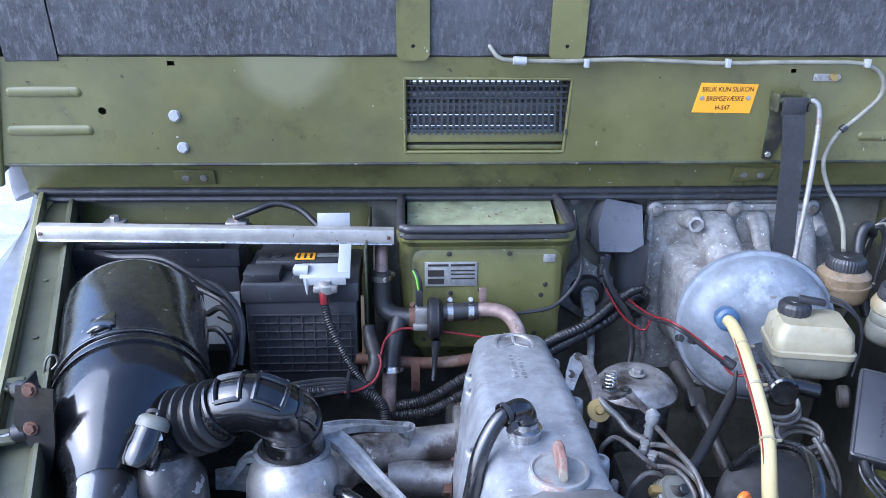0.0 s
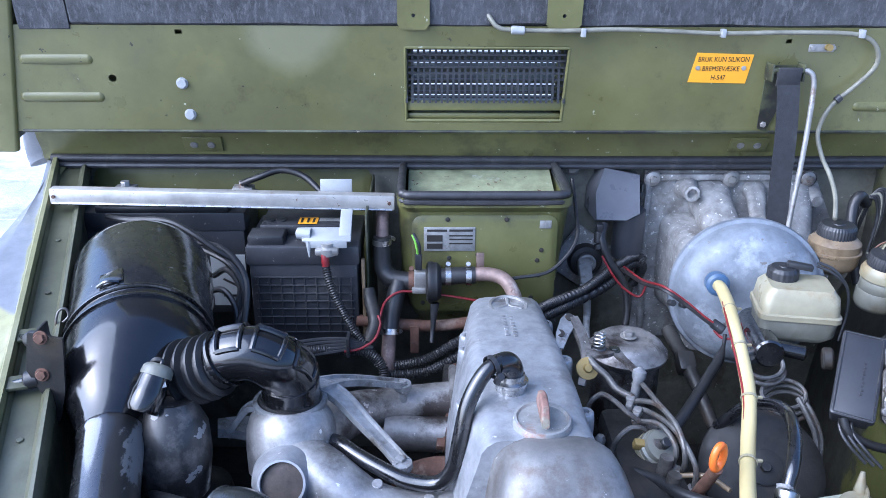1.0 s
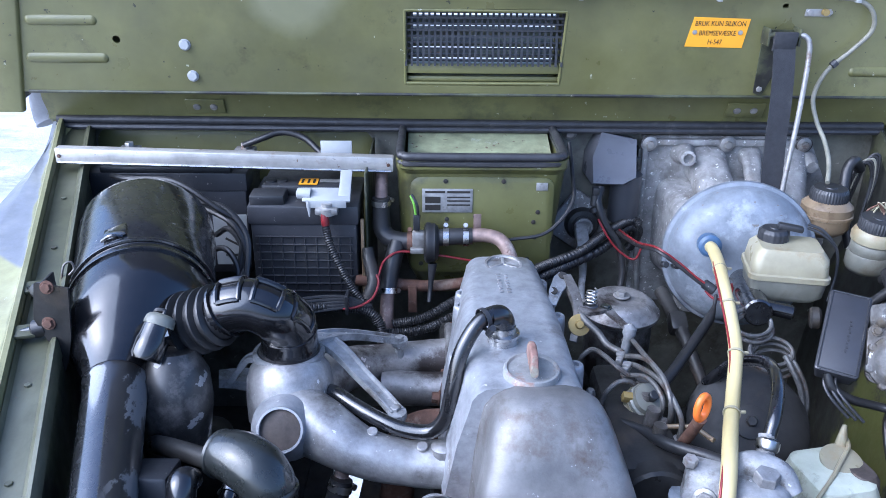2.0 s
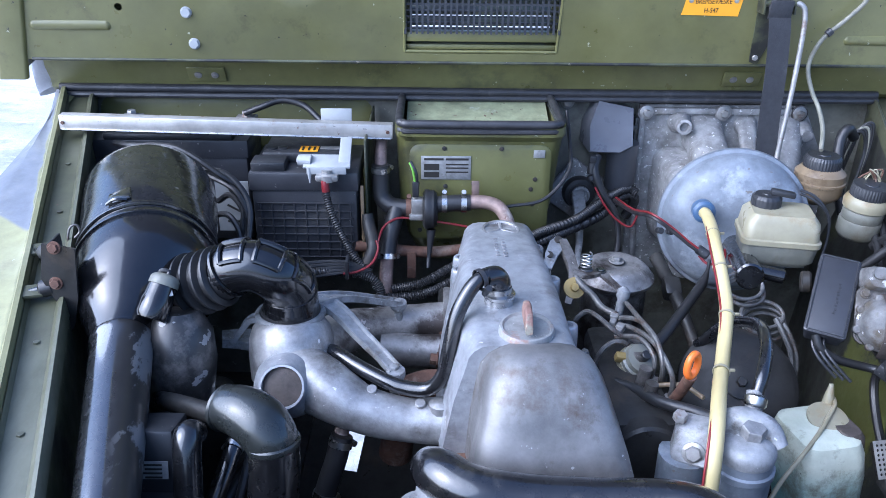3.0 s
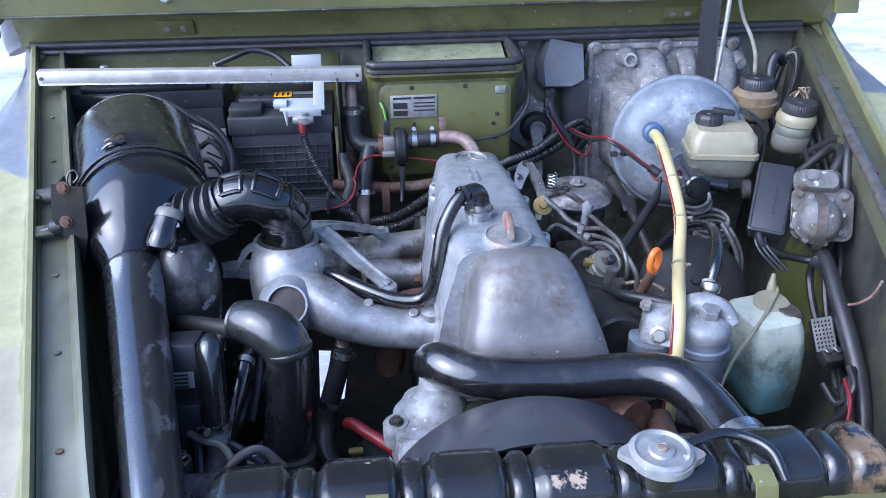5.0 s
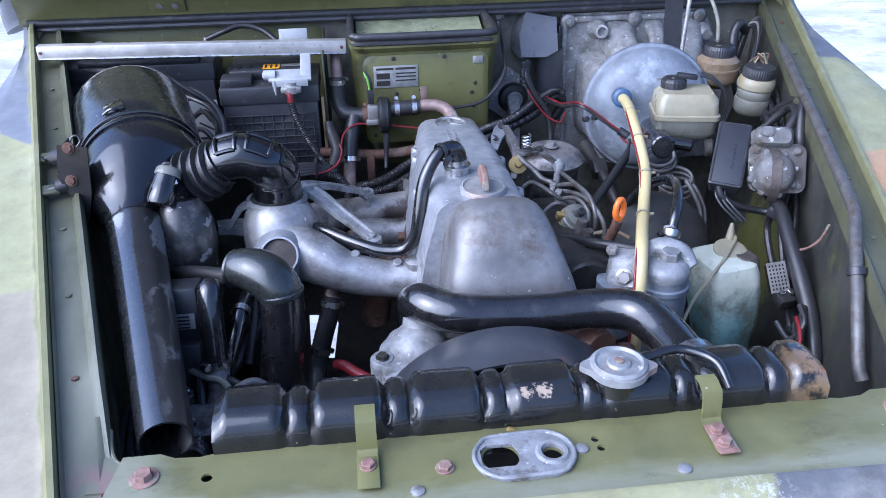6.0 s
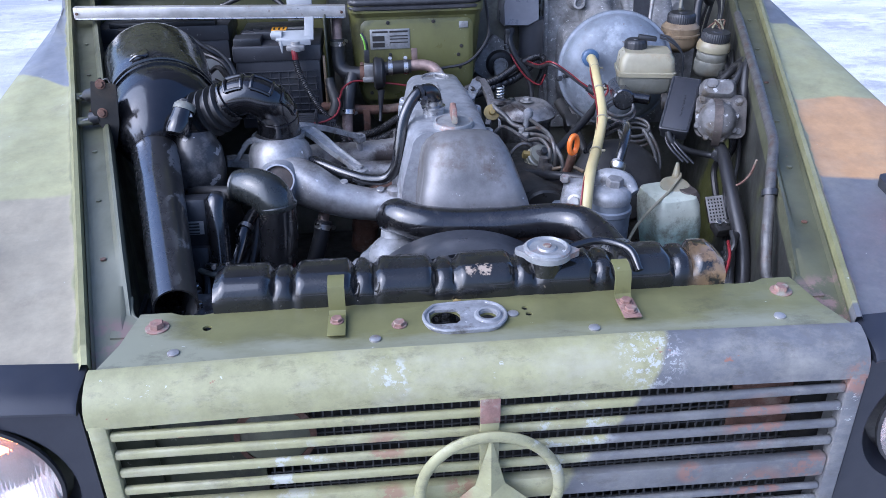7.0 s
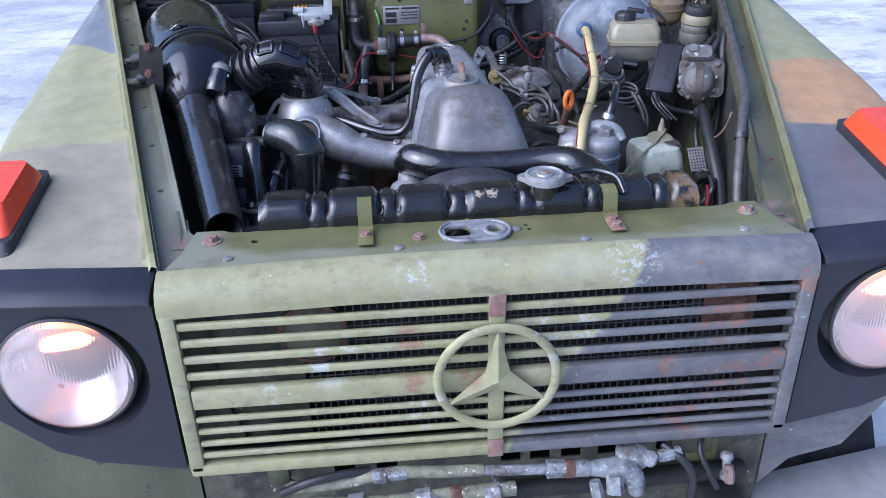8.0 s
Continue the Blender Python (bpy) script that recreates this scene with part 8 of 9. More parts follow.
for i in range(5):
    a = 0.004 * i
    hose("cable_loop", [(0.69 + a, 1.19, 1.15), (0.695 + a, 1.18, 1.215), (0.705 + a, 1.175, 1.250 + a), (0.722 + a, 1.17, 1.255 + a), (0.730 + a * 0.5, 1.165, 1.22), (0.718, 1.15, 1.16 - a)], 0.0032, RUBBER if i != 2 else WIRE_GREY, "looped cable hanging by the firewall", "cable", seg=8, group="cable loops")
for i in range(6):
    a = i * 1.05
    hose("thin_wire", [(0.640 + 0.008 * math.cos(a), 0.985, 1.20), (0.648 + 0.014 * math.cos(a + 1), 0.98 + 0.01 * math.sin(a), 1.232), (0.652 + 0.012 * math.sin(a), 0.975, 1.252), (0.662, 0.98 + 0.008 * math.cos(a), 1.225)], 0.0016, CREAM if i % 2 else RUST, "thin frayed wire by the reservoirs", "wire", seg=6, group="frayed wires")
# right wing: harness, hooks, resistor block, long rod
for i in range(3):
    o = 0.012 * i
    hose("wing_harness", [(0.69 - o, 0.97, 1.18 - o), (0.650 - o, 0.85 - o, 1.15 - o * 1.6), (0.618 - o * 0.4, 0.72, 1.09 - o * 1.8), (0.592 - o * 1.5, 0.65 + o, 1.05 - o), (0.566 - o * 0.6, 0.60, 1.0 - o * 2), (0.528 + o * 0.5, 0.52 - o, 0.955 - o), (0.505, 0.44, 0.92 - o), (0.46, 0.36, 0.90)], 0.0045 + 0.001 * i, RUBBER, "black taped harness along the wing", "cable", seg=8, group="wing harness")
hose("wing_harness", [(0.655, 0.93, 1.13), (0.668, 0.86, 1.19), (0.655, 0.80, 1.215), (0.630, 0.76, 1.20), (0.61, 0.70, 1.12)], 0.010, RUBBER, "thick black cable bowing by the wing", "cable", group="wing harness")
hose("wing_harness", [(0.60, 0.86, 1.12), (0.64, 0.83, 1.185), (0.625, 0.77, 1.20), (0.595, 0.74, 1.17)], 0.008, RUBBER, "thick black cable bowing by the wing", "cable", group="wing harness")
hose("wing_harness", [(0.560, 0.70, 1.075), (0.548, 0.63, 1.078), (0.537, 0.565, 1.052), (0.532, 0.508, 1.018), (0.530, 0.458, 0.976), (0.522, 0.415, 0.940), (0.505, 0.37, 0.900)], [0.010, 0.012, 0.013, 0.014, 0.014, 0.013, 0.012], RUBBER, "thick black taped harness along the wing", "cable", group="wing harness")
for i in range(3):
    hose("wing_harness", [(0.528, 0.470 - 0.010 * i, 0.985 - 0.008 * i), (0.508 - 0.004 * i, 0.440, 0.985 - 0.010 * i), (0.488 - 0.002 * i, 0.405 - 0.012 * i, 0.965 - 0.012 * i), (0.474, 0.37 - 0.015 * i, 0.925 - 0.015 * i)], 0.0065, RUBBER, "black cable branching from the harness", "cable", seg=10, group="wing harness")
hose("fuse_cable", [(0.449, 0.672, 1.110), (0.456, 0.662, 1.092), (0.485, 0.658, 1.075), (0.527, 0.656, 1.064), (0.548, 0.640, 1.066)], 0.0065, RUBBER, "grey-black cable from the fuse box to the harness", "cable", seg=10)
single("harness_plug", box(B(), (0.547, 0.640, 1.070), (0.030, 0.022, 0.020), 0.004, (20, 0, 40)), BLACK_PLASTIC, V((0.547, 0.640, 1.060)), "dusty grey-black harness plug under the pressure unit", "connector")
hose("pink_wire", [(0.543, 0.600, 1.052), (0.543, 0.574, 1.034), (0.542, 0.528, 1.055), (0.543, 0.494, 1.090), (0.545, 0.483, 1.122)], 0.0022, RUST_PINK, "loose reddish wire looped over the harness", "wire", seg=8)
rb = thing("resistor_block", (0.515, 0.53, 0.98), "small perforated metal resistor block", "electrical part")
part("cage", box(B(), (0.505, 0.528, 1.004), (0.032, 0.046, 0.014), 0.003, (55, 0, 8)), GRIME, rb)
bm = B()
plate(bm, [[(-0.0175, -0.025), (0.0175, -0.025), (0.0175, 0.025), (-0.0175, 0.025)]] + [circle(-0.0125 + 0.00625 * i, -0.019 + 0.0063 * j, 0.0021, 8) for i in range(5) for j in range(7)], pose(0.502, 0.520, 1.010, 55, 0, 8), 0.0015)
part("perforated_cover", bm, ZINC, rb, "perforated pale metal cover")
part("terminal_strip", box(B(), (0.512, 0.505, 0.978), (0.034, 0.03, 0.02), 0.004, (20, 0, 10)), GRIME, rb)
for dx in (-0.008, 0.008):
    part("screw", bolt(B(), (0.512 + dx, 0.503, 0.989), (0, -0.3, 1), 0.006, 0.005), STEEL, rb)
hose("washer_tube", [(0.457, 0.60, 1.05), (0.450, 0.582, 1.052), (0.437, 0.566, 1.048), (0.41, 0.535, 1.040), (0.376, 0.50, 1.034), (0.335, 0.465, 1.015), (0.31, 0.44, 0.99)], 0.0030, CREAM, "thin yellowed washer tube", "hose", seg=8)
part("spike", lathe(B(), (0.445, 0.59, 1.03), (0.1, 0.25, 1), [(0.008, 0), (0.008, 0.02), (0.003, 0.045)], 10), CREAM, wb_)
for pts, m_ in (([(0.26, 0.25, 1.01), (0.327, 0.30, 1.0), (0.404, 0.34, 0.985), (0.482, 0.40, 0.965), (0.50, 0.46, 0.95)], RUBBER), ([(0.471, 0.45, 0.972), (0.480, 0.42, 0.958), (0.499, 0.42, 0.985), (0.505, 0.45, 1.0)], RUBBER), ([(0.46, 0.36, 0.95), (0.485, 0.40, 0.975), (0.497, 0.44, 0.985)], RED), ([(0.30, 0.24, 1.02), (0.36, 0.28, 1.0), (0.42, 0.30, 0.96)], RUBBER)):
    hose("lamp_wire", pts, 0.0045 if m_ is RUBBER else 0.003, m_, "cable low beside the washer bottle", "cable", seg=8, group="lamp cables")
pr = thing("wing_rod", (0.55, 0.55, 1.15), "long grey worn rod along the wing gutter", "rod")
part("rod", tube(B(), [(0.709, 1.013, 1.253), (0.659, 0.837, 1.231), (0.613, 0.677, 1.212), (0.566, 0.516, 1.19), (0.547, 0.448, 1.179), (0.536, 0.417, 1.171), (0.518, 0.377, 1.153), (0.5, 0.334, 1.129), (0.476, 0.273, 1.084), (0.466, 0.239, 1.045), (0.467, 0.225, 1.029)], 0.0088, 12, 5), LINE_STEEL, pr)
part("clip", lathe(B(), (0.5, 0.334, 1.129), (-0.1, -0.6, -0.8), [(0.0092, -0.006), (0.013, -0.005), (0.013, 0.005), (0.0092, 0.006)], 18, False), BLACK_PLASTIC, pr)

# ---- left lower side: ducts and hoses ----
td = thing("intake_duct", (-0.3, 0.45, 0.9), "dull metal elbow on a black ribbed duct", "duct")
bm = B()
tube(bm, [(-0.358, 0.480, 1.120), (-0.354, 0.478, 1.121), (-0.344, 0.472, 1.124), (-0.326, 0.462, 1.125), (-0.308, 0.452, 1.119), (-0.296, 0.444, 1.106), (-0.291, 0.440, 1.090)], [0.023, 0.027, 0.0300, 0.0325, 0.0335, 0.0325, 0.0310], 32, 6)
part("elbow", bm, DARK_STEEL, td, "dull dark metal elbow")
lathe(bm := B(), (-0.292, 0.441, 1.104), (0.10, -0.15, -1), [(0.0300, 0), (0.0325, 0.002), (0.0325, 0.006), (0.0305, 0.010)], 28, False)
lathe(bm, (-0.356, 0.479, 1.1205), (-0.85, 0.5, -0.1), [(0.0270, -0.004), (0.0292, -0.002), (0.0292, 0.002), (0.020, 0.004)], 28, False)
part("rim", bm, DARK_STEEL, td)
part("duct", tube(B(), [(-0.291, 0.440, 1.098), (-0.294, 0.430, 1.04), (-0.304, 0.416, 0.97), (-0.314, 0.405, 0.91), (-0.317, 0.40, 0.82)], [0.0305, 0.031, 0.032, 0.0345, 0.0345], 24, 6), HOSE_RUBBER, td)
part("bellows", tube(B(), [(-0.306, 0.411, 0.955), (-0.312, 0.405, 0.91), (-0.315, 0.40, 0.87)], 0.0375, 24, 6, ribs=0.003, pitch=0.012), RUBBER, td)
bx = thing("relay_box", (-0.43, 0.44, 1.06), "black relay box with a torn silver label", "box")
part("case", box(B(), (-0.430, 0.452, 1.075), (0.048, 0.06, 0.08), 0.005, (-15, 0, 0)), BLACK_PLASTIC, bx)
lc_ = part("lower_case", box(B(), (-0.432, 0.425, 1.005), (0.054, 0.070, 0.075), 0.006, (-15, 0, 0)), BLACK_PLASTIC, bx, "ribbed lower half of the box")
for k in range(5):
    part("rib", box(B(), (-0.452 + 0.010 * k, 0.389, 1.000), (0.003, 0.004, 0.055), 0.001, (-15, 0, 0)), BLACK_PLASTIC, lc_)
rl_ = part("label", box(B(), (-0.428, 0.4165, 1.078), (0.034, 0.001, 0.022), 0, (-15, 0, 0)), LABEL_GREY, bx)
for k in range(4):
    part("print_bar", box(B(), (-0.430 + 0.002 * (k % 2), 0.4172 - 0.0013 * k, 1.085 - 0.005 * k), (0.024 - 0.004 * (k % 2), 0.001, 0.0022), 0, (-15, 0, 0)), INK, rl_)
lp_ = thing("oil_cooler_hose", (-0.387, 0.41, 1.06), "upright glossy black pipe with a steel clip", "hose")
part("hose", tube(B(), [(-0.385, 0.452, 1.105), (-0.387, 0.43, 1.118), (-0.387, 0.415, 1.095), (-0.386, 0.40, 1.055), (-0.386, 0.385, 1.018)], [0.014, 0.017, 0.0165, 0.0165, 0.017], 18, 6), HOSE_RUBBER, lp_)
part("clip", clamp(B(), (-0.386, 0.388, 1.024), (0, -0.3, -1), 0.0175), STEEL, lp_)
part("union", tube(B(), [(-0.386, 0.385, 1.02), (-0.388, 0.37, 0.985), (-0.40, 0.34, 0.95)], 0.014, 14, 4), ALU, lp_)
hose("support_pipe", [(-0.475, 0.575, 1.03), (-0.467, 0.56, 1.068), (-0.445, 0.538, 1.085), (-0.415, 0.515, 1.096), (-0.362, 0.482, 1.106)], 0.0125, GRIME, "grimy pipe to the metal elbow", "pipe")
wp = thing("coolant_pipe", (-0.24, 0.55, 0.95), "clipped coolant pipe with black rubber hose", "hose")
part("pipe", tube(B(), [(-0.215, 0.63, 1.03), (-0.228, 0.60, 1.01), (-0.233, 0.573, 0.981)], 0.0105, 12, 4), COPPER_RUST, wp)
part("hose", tube(B(), [(-0.229, 0.578, 1.000), (-0.238, 0.566, 0.966), (-0.247, 0.556, 0.940), (-0.255, 0.547, 0.914), (-0.262, 0.530, 0.885), (-0.258, 0.490, 0.862), (-0.22, 0.44, 0.855), (-0.15, 0.39, 0.87)], 0.0155, 14, 5), RUBBER, wp)
for q, d in (((-0.231, 0.574, 0.990), (0.25, 0.35, 0.9)), ((-0.254, 0.548, 0.918), (0.28, 0.35, 0.9))):
    part("clip", clamp(B(), q, d, 0.0158), STEEL, wp)
hose("starter_cable", [(-0.226, 0.475, 0.940), (-0.215, 0.465, 0.945), (-0.198, 0.45, 0.942), (-0.16, 0.42, 0.932), (-0.12, 0.40, 0.90)], 0.0085, RED, "thick red starter cable low beside the engine", "cable")
al = thing("alternator", (-0.17, 0.42, 0.85), "grimy alternator low beside the engine", "alternator")
part("case", lathe(B(), (-0.165, 0.52, 0.83), (0, -1, 0), [(0.04, 0), (0.062, 0.01), (0.065, 0.11), (0.05, 0.13), (0.02, 0.14)], 28), GRIME, al)
part("connector", box(B(), (-0.215, 0.46, 0.90), (0.022, 0.010, 0.008), 0.003), BRASS, al, "small yellow connector")
oc = thing("power_steering_pump", (-0.385, 0.30, 0.98), "small aluminium pump with pipe unions", "pump")
bm = B()
box(bm, (-0.39, 0.285, 0.985), (0.07, 0.07, 0.06), 0.012)
cyl(bm, (-0.40, 0.25, 0.99), (-0.40, 0.22, 1.0), 0.02, bev=0.003)
cyl(bm, (-0.365, 0.27, 1.0), (-0.355, 0.255, 1.03), 0.010, bev=0.002)
part("body", bm, ALU_DIRTY, oc)
part("pipe", tube(B(), [(-0.37, 0.29, 1.02), (-0.35, 0.31, 1.035), (-0.325, 0.33, 1.03), (-0.30, 0.33, 1.00)], 0.006, 10, 5), LINE_STEEL, oc)
part("bolt", bolt(B(), (-0.405, 0.27, 1.015), (0, 0, 1), 0.009, 0.010), STEEL, oc)
for pts in ([(-0.45, 0.50, 1.0), (-0.42, 0.44, 1.02), (-0.41, 0.38, 1.01), (-0.40, 0.30, 0.96)], [(-0.36, 0.62, 1.03), (-0.35, 0.55, 1.0), (-0.36, 0.48, 0.95)], [(-0.40, 0.40, 1.0), (-0.36, 0.37, 1.0), (-0.33, 0.36, 0.98)], [(-0.47, 0.35, 1.0), (-0.44, 0.28, 1.01), (-0.42, 0.22, 1.0), (-0.41, 0.18, 0.97)]):
    hose("lower_cable", pts, 0.006, RUBBER, "black cable deep beside the engine", "cable", seg=8, group="lower cables")
hose("grey_cable", [(-0.428, 0.399, 1.010), (-0.403, 0.372, 1.015), (-0.380, 0.361, 1.015), (-0.368, 0.349, 1.010), (-0.361, 0.336, 1.000)], 0.005, WIRE_GREY, "dull grey sheathed cable deep beside the pump", "cable", seg=8)
for x, y, z in ((-0.430, 0.372, 0.985), (-0.342, 0.371, 0.980)):
    pf = thing("pipe_fitting", (x, y, z - 0.02), "dull metal pipe fitting low in the bay", "fitting", "pipe fittings")
    part("body", cyl(B(), (x, y, z - 0.022), (x, y - 0.004, z + 0.006), 0.011, seg=6, bev=0.002), ALU_DIRTY, pf)
    part("nut", cyl(B(), (x, y - 0.004, z + 0.006), (x, y - 0.006, z + 0.016), 0.008, seg=6, bev=0.0015), STEEL, pf)
for x, y, z in ((-0.446, 0.418, 1.000), (-0.439, 0.394, 0.990)):
    cn = thing("cable_connector", (x, y, z - 0.015), "small black plastic cable connector", "connector", "cable connectors")
    part("shell", box(B(), (x, y, z), (0.018, 0.024, 0.016), 0.003, (0, 12, 25)), BLACK_WORN, cn)
    part("lead", tube(B(), [(x, y + 0.012, z), (x - 0.008, y + 0.035, z + 0.004), (x - 0.020, y + 0.055, z - 0.010)], 0.004, 8, 4), RUBBER, cn)
dh = thing("drain_hose", (-0.377, 0.505, 0.93), "black drain hose with a steel clip beside the engine", "hose")
part("hose", tube(B(), [(-0.358, 0.581, 1.020), (-0.369, 0.542, 1.010), (-0.377, 0.505, 0.990), (-0.387, 0.466, 0.965), (-0.393, 0.428, 0.930)], 0.012, 14, 5), HOSE_RUBBER, dh)
part("clip", clamp(B(), (-0.369, 0.542, 1.010), (-0.2, -0.9, -0.3), 0.0125), STEEL, dh)
hose("breather_hose", [(-0.333, 0.592, 0.970), (-0.361, 0.547, 0.960), (-0.378, 0.493, 0.950), (-0.401, 0.461, 0.940)], 0.012, RUBBER, "dark breather hose low beside the engine")
for x, y, z, r in ((-0.36, 0.60, 0.98, 0.03), (-0.44, 0.68, 1.0, 0.05)):
    single("engine_mount", lathe(B(), (x, y, z - 0.25), (0, 0, 1), [(r, 0), (r, 0.2), (r * 0.8, 0.25), (r * 0.5, 0.26)], 18), GRIME, V((x, y, z - 0.25)), "oily engine mount in the shade", "mount", "engine mounts")
# undertray that closes the bay, with the gap by the exhaust side
bm = B()
plate(bm, [[(-0.46, 0.02), (0.46, 0.02), (0.58, 0.45), (0.72, 0.95), (0.72, 1.31), (-0.72, 1.31), (-0.72, 0.95), (-0.58, 0.45)], [(-0.308, 0.965), (-0.256, 0.955), (-0.246, 1.10), (-0.258, 1.14), (-0.318, 1.15)]], pose(0, 0, 0.598), 0.006)
part("undertray", bm, GRIME, car, "oily black splash tray")

# ---- on the bonnet: strap, stay rod, cable ----
bs = thing("bonnet_strap", (0.515, 1.15, 1.3), "black webbing check strap hanging from a steel bracket", "strap")
bm = B()
c = spline([(0.507, 1.152, 1.500), (0.512, 1.143, 1.45), (0.518, 1.140, 1.378), (0.521, 1.137, 1.295), (0.524, 1.128, 1.215), (0.528, 1.115, 1.14)], 5)
loft(bm, [[p + V((sx * 0.0195, sy * 0.0015, 0)) for sx, sy in ((-1, -1), (1, -1), (1, 1), (-1, 1))] for p in c])
part("webbing", bm, WEB, bs)
part("stitched_loop", box(B(), (0.509, 1.147, 1.487), (0.041, 0.007, 0.034), 0.002, (8, 0, 0)), WEB, bs)
bm = B()
plate(bm, [[(0.488, hv(1.385)), (0.503, hv(1.378)), (0.540, hv(1.49)), (0.535, hv(1.503)), (0.49, hv(1.503)), (0.482, hv(1.49))]], M_HOOD @ Matrix.Translation((0, 0, 0.004)), 0.003)
cyl(bm, (0.482, 1.155, 1.497), (0.54, 1.155, 1.497), 0.0055, seg=10)
for x in (0.482, 0.537):
    box(bm, (x, 1.168, 1.493), (0.004, 0.034, 0.03), 0.001)
bk_ = part("bracket", bm, OLIVE_DIRTY, bs, "dark olive painted steel bracket")
for x, z in ((0.496, 1.392), (0.488, 1.494)):
    part("rivet", bolt(B(), (x, hy(z) - 0.008, z), (0, -1, 0), 0.0055, 0.004), ZINC, bk_)
sr = thing("stay_rod", (0.55, 1.14, 1.3), "thin bare steel bonnet stay rod", "rod")
part("rod", tube(B(), [(0.532, 1.156, 1.497), (0.545, 1.152, 1.496), (0.554, 1.149, 1.482), (0.556, 1.145, 1.438), (0.552, 1.135, 1.339), (0.542, 1.12, 1.216), (0.536, 1.10, 1.14)], 0.0048, 10, 6), ZINC, sr)
cab = thing("bonnet_cable", (0.4, 1.16, 1.5), "cream-grey cable clipped along the open bonnet", "cable")
part("cable", tube(B(), [(-0.022, 1.178, 1.597), (-0.012, 1.165, 1.580), (0.0, 1.160, 1.568), (0.024, 1.160, 1.564), (0.11, 1.160, 1.5625), (0.205, 1.162, 1.565), (0.302, 1.162, 1.562), (0.385, 1.162, 1.559), (0.496, 1.162, 1.561), (0.60, 1.163, 1.560), (0.640, 1.163, 1.553), (0.663, 1.163, 1.533), (0.668, 1.168, 1.502), (0.641, 1.174, 1.466), (0.606, 1.174, 1.431), (0.588, 1.168, 1.386), (0.594, 1.15, 1.345), (0.606, 1.13, 1.314), (0.602, 1.09, 1.287), (0.585, 1.045, 1.262)], 0.0040, 10, 5), WIRE_GREY, cab)
part("connector", cyl(B(), (0.022, 1.158, 1.564), (0.045, 1.158, 1.563), 0.0072, bev=0.001), WHITE_PLASTIC, cab)
for x in (0.146, 0.387, 0.628):
    part("clip", box(B(), (x, 1.158, 1.560), (0.008, 0.012, 0.014), 0.001), WHITE_PLASTIC, cab, "white plastic clip")
part("tape", cyl(B(), (0.612, 1.173, 1.440), (0.620, 1.173, 1.448), 0.007, bev=0.001), BLACK_PLASTIC, cab)
lt = thing("bonnet_catch", (0.575, 1.165, 1.533), "small brass and steel catch on the bonnet", "catch")
part("plate", box(B(), (0.572, hy(1.533) - 0.002, 1.533), (0.046, 0.004, 0.014), 0.001), ZINC, lt)
part("pin", cyl(B(), (0.583, hy(1.533) - 0.012, 1.534), (0.583, hy(1.533), 1.534), 0.006), BRASS, lt)
for x in (0.556, 0.592):
    part("screw", bolt(B(), (x, hy(1.533) - 0.004, 1.533), (0, -1, 0), 0.005, 0.003), ZINC, lt)
# writing on the small plate of the heater box
cu = bpy.data.curves.new("lettering", "FONT")
cu.body, cu.size, cu.align_x, cu.extrude = "2.00", 0.0075, "CENTER", 0.0001
tmp = bpy.data.objects.new("tmp", cu)
me = bpy.data.meshes.new_from_object(tmp)
bpy.data.objects.remove(tmp)
me.transform(pose(0.09, 1.0922, 1.2325, 90))
me.transform(Matrix.Translation(-base_of(car)))
me.materials.clear()
me.materials.append(INK)
o = new("lettering", me)
o.parent = sp

# ---- winch plumbing under the grille ----
wh = thing("winch_pipes", (0, -0.04, 0.72), "olive and corroded metal hydraulic pipes under the grille", "pipe")
part("pipe", tube(B(), [(-0.33, -0.01, 0.70), (-0.313, -0.03, 0.714), (-0.25, -0.035, 0.720), (-0.19, -0.037, 0.733), (-0.15, -0.038, 0.737), (-0.09, -0.04, 0.733), (-0.02, -0.042, 0.731)], 0.010, 14, 5), PIPE_OLIVE, wh, "olive painted pipe")
part("pipe", tube(B(), [(-0.02, -0.042, 0.731), (0.03, -0.044, 0.728), (0.085, -0.045, 0.726)], 0.0085, 14, 4), CORRODED, wh)
bm = B()
cyl(bm, (0.082, -0.045, 0.726), (0.112, -0.045, 0.724), 0.015, seg=6)
cyl(bm, (0.125, -0.045, 0.723), (0.15, -0.045, 0.721), 0.014, seg=16)
part("union", bm, CORRODED, wh)
part("sleeve", cyl(B(), (0.112, -0.045, 0.724), (0.126, -0.045, 0.723), 0.0155), RUST, wh)
bm = B()
tube(bm, [(0.148, -0.045, 0.721), (0.18, -0.045, 0.718), (0.205, -0.045, 0.715), (0.225, -0.05, 0.70), (0.232, -0.055, 0.67)], [0.012, 0.016, 0.020, 0.018, 0.013], 14, 5)
cyl(bm, (0.19, -0.06, 0.715), (0.19, -0.075, 0.69), 0.014, seg=6)
box(bm, (0.225, -0.03, 0.725), (0.05, 0.03, 0.04), 0.008)
part("elbow", bm, CORRODED, wh, "corroded blue-grey elbow")
part("lower_pipe", tube(B(), [(-0.30, -0.045, 0.69), (-0.22, -0.06, 0.697), (-0.15, -0.062, 0.699), (-0.05, -0.06, 0.703), (0.03, -0.055, 0.70)], 0.012, 12, 4), PIPE_OLIVE, wh)
for x in (-0.235, -0.13, -0.02):
    part("nut", cyl(B(), (x, -0.061, 0.698), (x + 0.025, -0.061, 0.700), 0.0165, seg=6), CORRODED, wh)
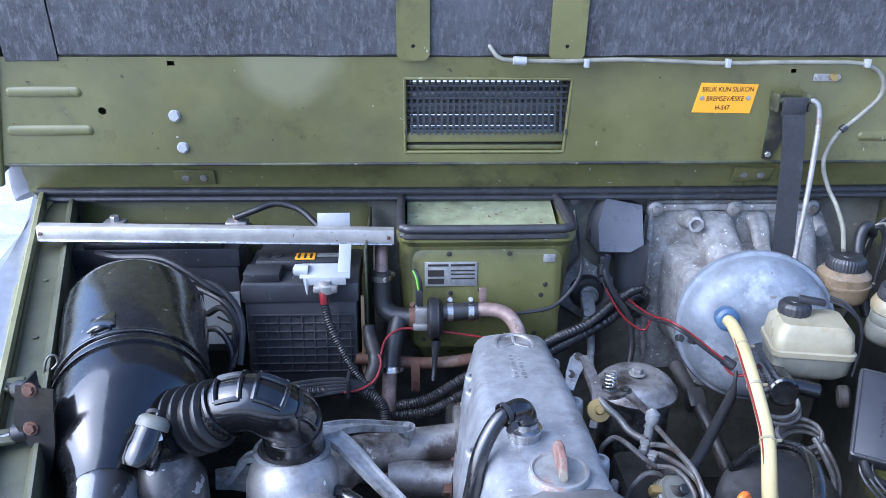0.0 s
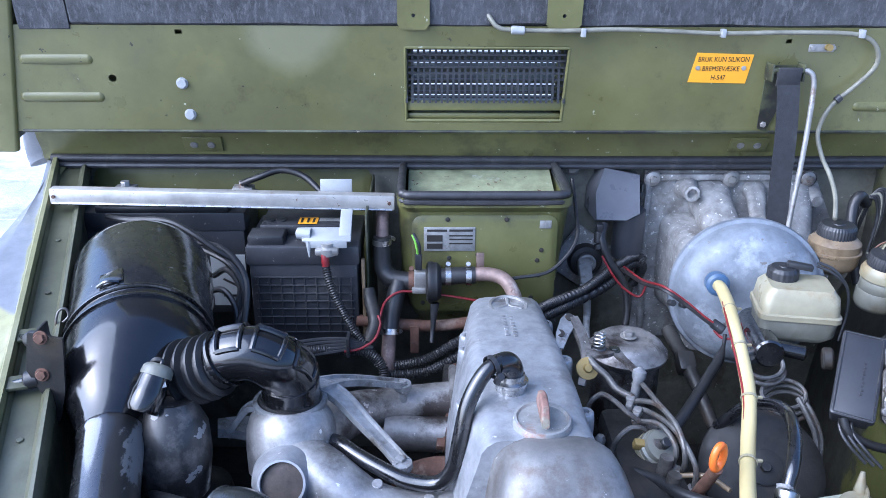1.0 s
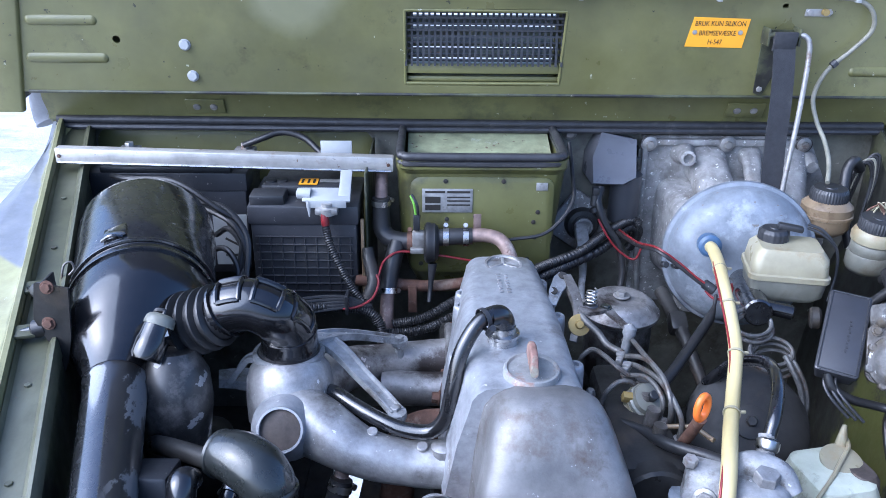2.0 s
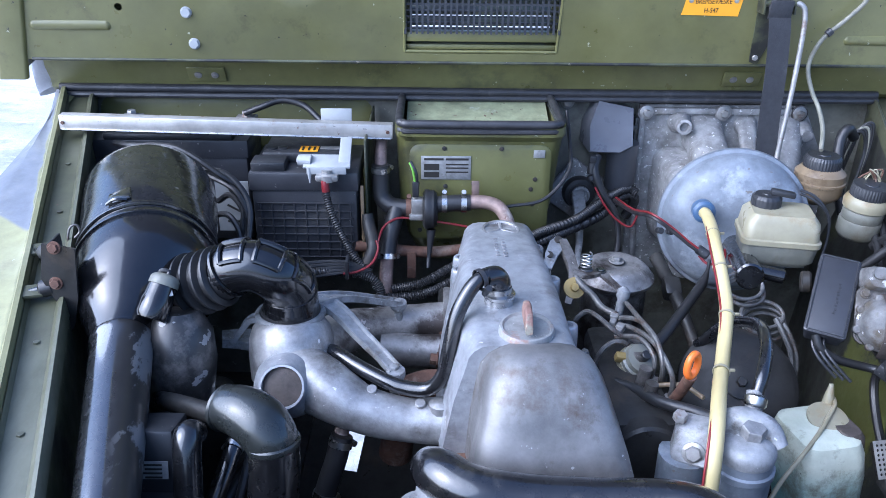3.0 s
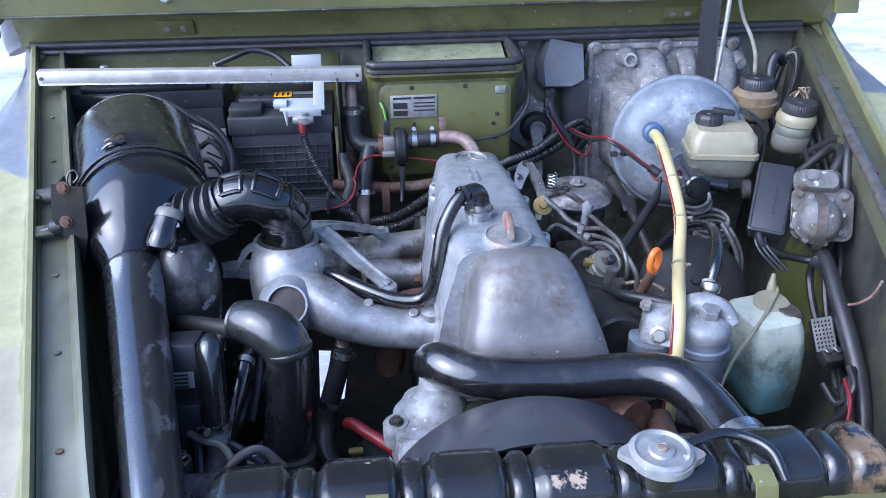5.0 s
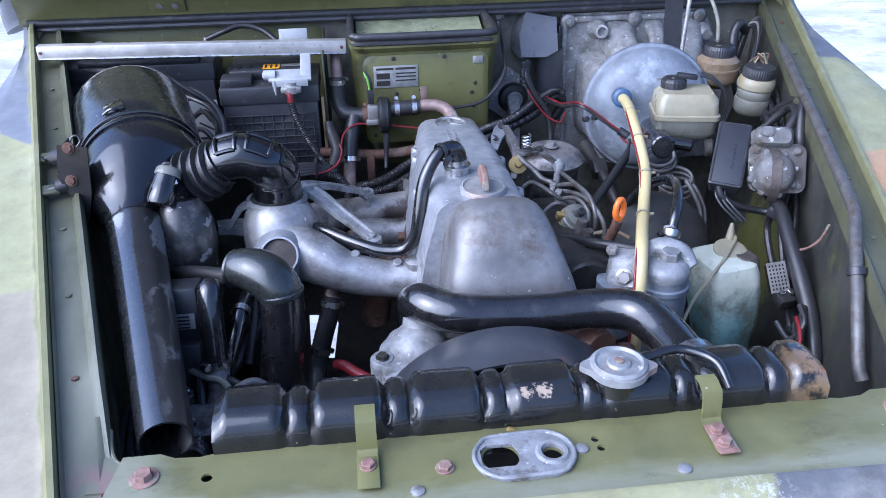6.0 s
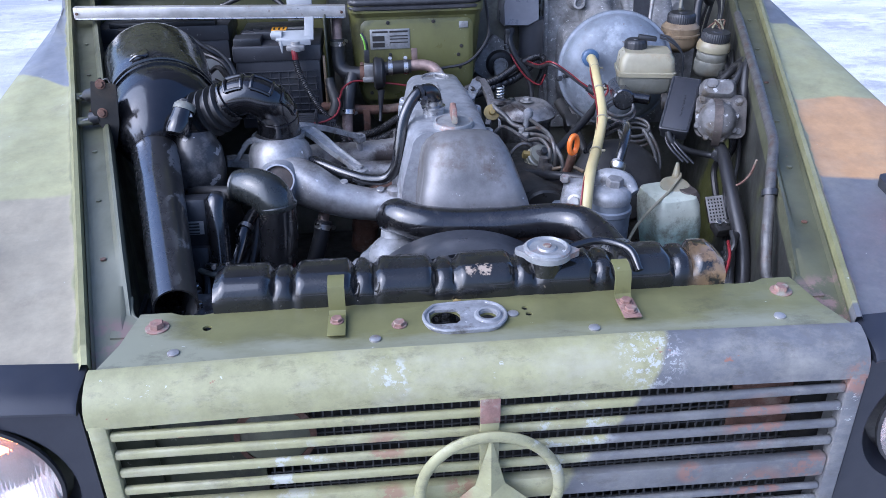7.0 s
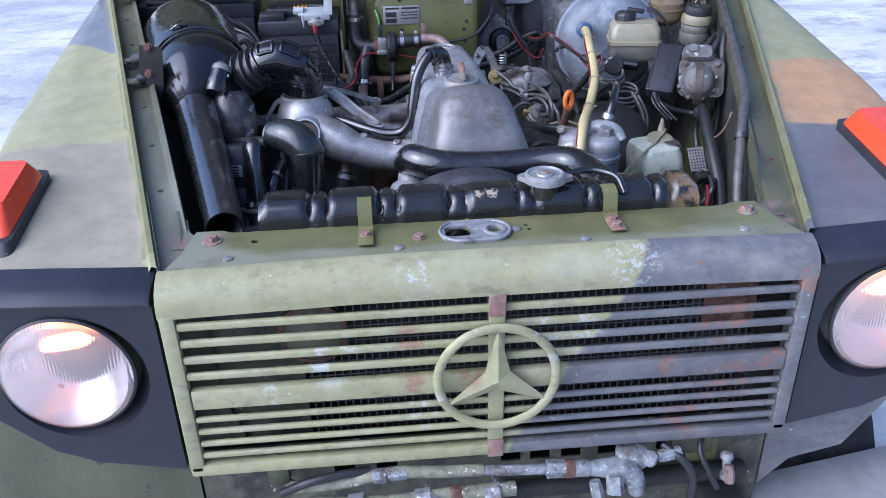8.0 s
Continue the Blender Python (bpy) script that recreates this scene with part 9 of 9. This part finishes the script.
for pts in ([(0.36, 0.0, 0.75), (0.34, -0.03, 0.73), (0.35, -0.05, 0.70), (0.37, -0.05, 0.66)], [(0.30, 0.0, 0.735), (0.31, -0.03, 0.72), (0.335, -0.045, 0.68)]):
    part("lead", tube(B(), pts, 0.005, 8, 5), RUBBER, wh)
part("fitting", lathe(B(), (0.388, -0.030, 0.712), (0, -0.3, -1), [(0.004, -0.006), (0.010, -0.003), (0.011, 0.006), (0.007, 0.008), (0.007, 0.030), (0.012, 0.032), (0.012, 0.042)], 14), CORRODED, wh, "chalky bolt head with a rusty nut")
part("drum", cyl(B(), (0.02, 0.0, 0.640), (0.44, 0.0, 0.650), 0.016, seg=24, bev=0.004), GRIME, wh, "oily black roller behind the pipes")
part("cover_plate", box(B(), (0.362, 0.012, 0.690), (0.055, 0.006, 0.050), 0.004), OLIVE, wh, "small square olive cover plate")
for x, w_ in ((0.33, 0.07), (-0.345, 0.035)):
    part("bracket", box(B(), (x, -0.01, 0.735), (w_, 0.02, 0.05), 0.004), OLIVE_DIRTY, wh)

for x, y, z, d, r, l, m_ in ((-0.19, -0.04, 0.734, (1, 0, 0), 0.0145, 0.02, CORRODED), (-0.165, -0.04, 0.736, (1, 0, 0), 0.0125, 0.03, CORRODED), (-0.105, -0.062, 0.70, (0.1, -1, 0.2), 0.016, 0.03, CORRODED), (-0.07, -0.06, 0.702, (1, 0, 0), 0.0175, 0.018, RUST),
                             (0.16, -0.06, 0.70, (0.2, -0.4, -1), 0.012, 0.035, CORRODED), (0.27, -0.045, 0.735, (1, 0, 0.2), 0.012, 0.04, CORRODED), (0.245, -0.06, 0.742, (0, -0.3, 1), 0.014, 0.016, CORRODED), (0.385, -0.05, 0.70, (0, -0.5, -1), 0.010, 0.03, COPPER_RUST)):
    bm = bolt(lathe(B(), V((x, y, z)) - V(d).normalized() * 0.006, d, [(r * 0.7, 0), (r * 0.8, 0.004), (r * 0.75, 0.008)], 14), (x, y, z), d, r * 0.85, l * 0.8)
    part("nut", bm, m_, wh)
for pts, r in (([(-0.10, -0.075, 0.702), (-0.08, -0.085, 0.68), (-0.03, -0.08, 0.665), (0.02, -0.07, 0.65)], 0.006), ([(0.275, -0.03, 0.745), (0.30, -0.055, 0.735), (0.32, -0.06, 0.70), (0.325, -0.055, 0.65)], 0.007), ([(-0.34, -0.03, 0.705), (-0.30, -0.045, 0.735), (-0.25, -0.04, 0.742), (-0.2, -0.03, 0.738)], 0.007)):
    part("lead", tube(B(), pts, r, 10, 5), RUBBER, wh)
part("flange", box(B(), (0.33, -0.002, 0.735), (0.085, 0.012, 0.07), 0.004), VALANCE, wh, "grimy square flange plate")

hose("overflow_hose", [(0.125, 0.155, 1.145), (0.144, 0.162, 1.148), (0.175, 0.168, 1.150), (0.200, 0.158, 1.149), (0.216, 0.140, 1.145), (0.222, 0.118, 1.128)], 0.0055, HOSE_RUBBER, "thin black overflow hose along the radiator tank")
for i in range(6):
    o = 0.006 * i
    hose("lower_cable", [(-0.50 + o, 0.34 - o, 1.0 - o), (-0.485 + o * 1.5, 0.24, 1.015 - o * 1.5), (-0.455 + o * 2, 0.17 + o, 1.02 - o * 0.8), (-0.41 + o, 0.145 + o, 1.0 - o * 2), (-0.36, 0.14, 0.97 - o)], 0.004 + 0.0008 * (i % 3), RUBBER, "black cable deep beside the radiator", "cable", seg=8, group="lower cables")
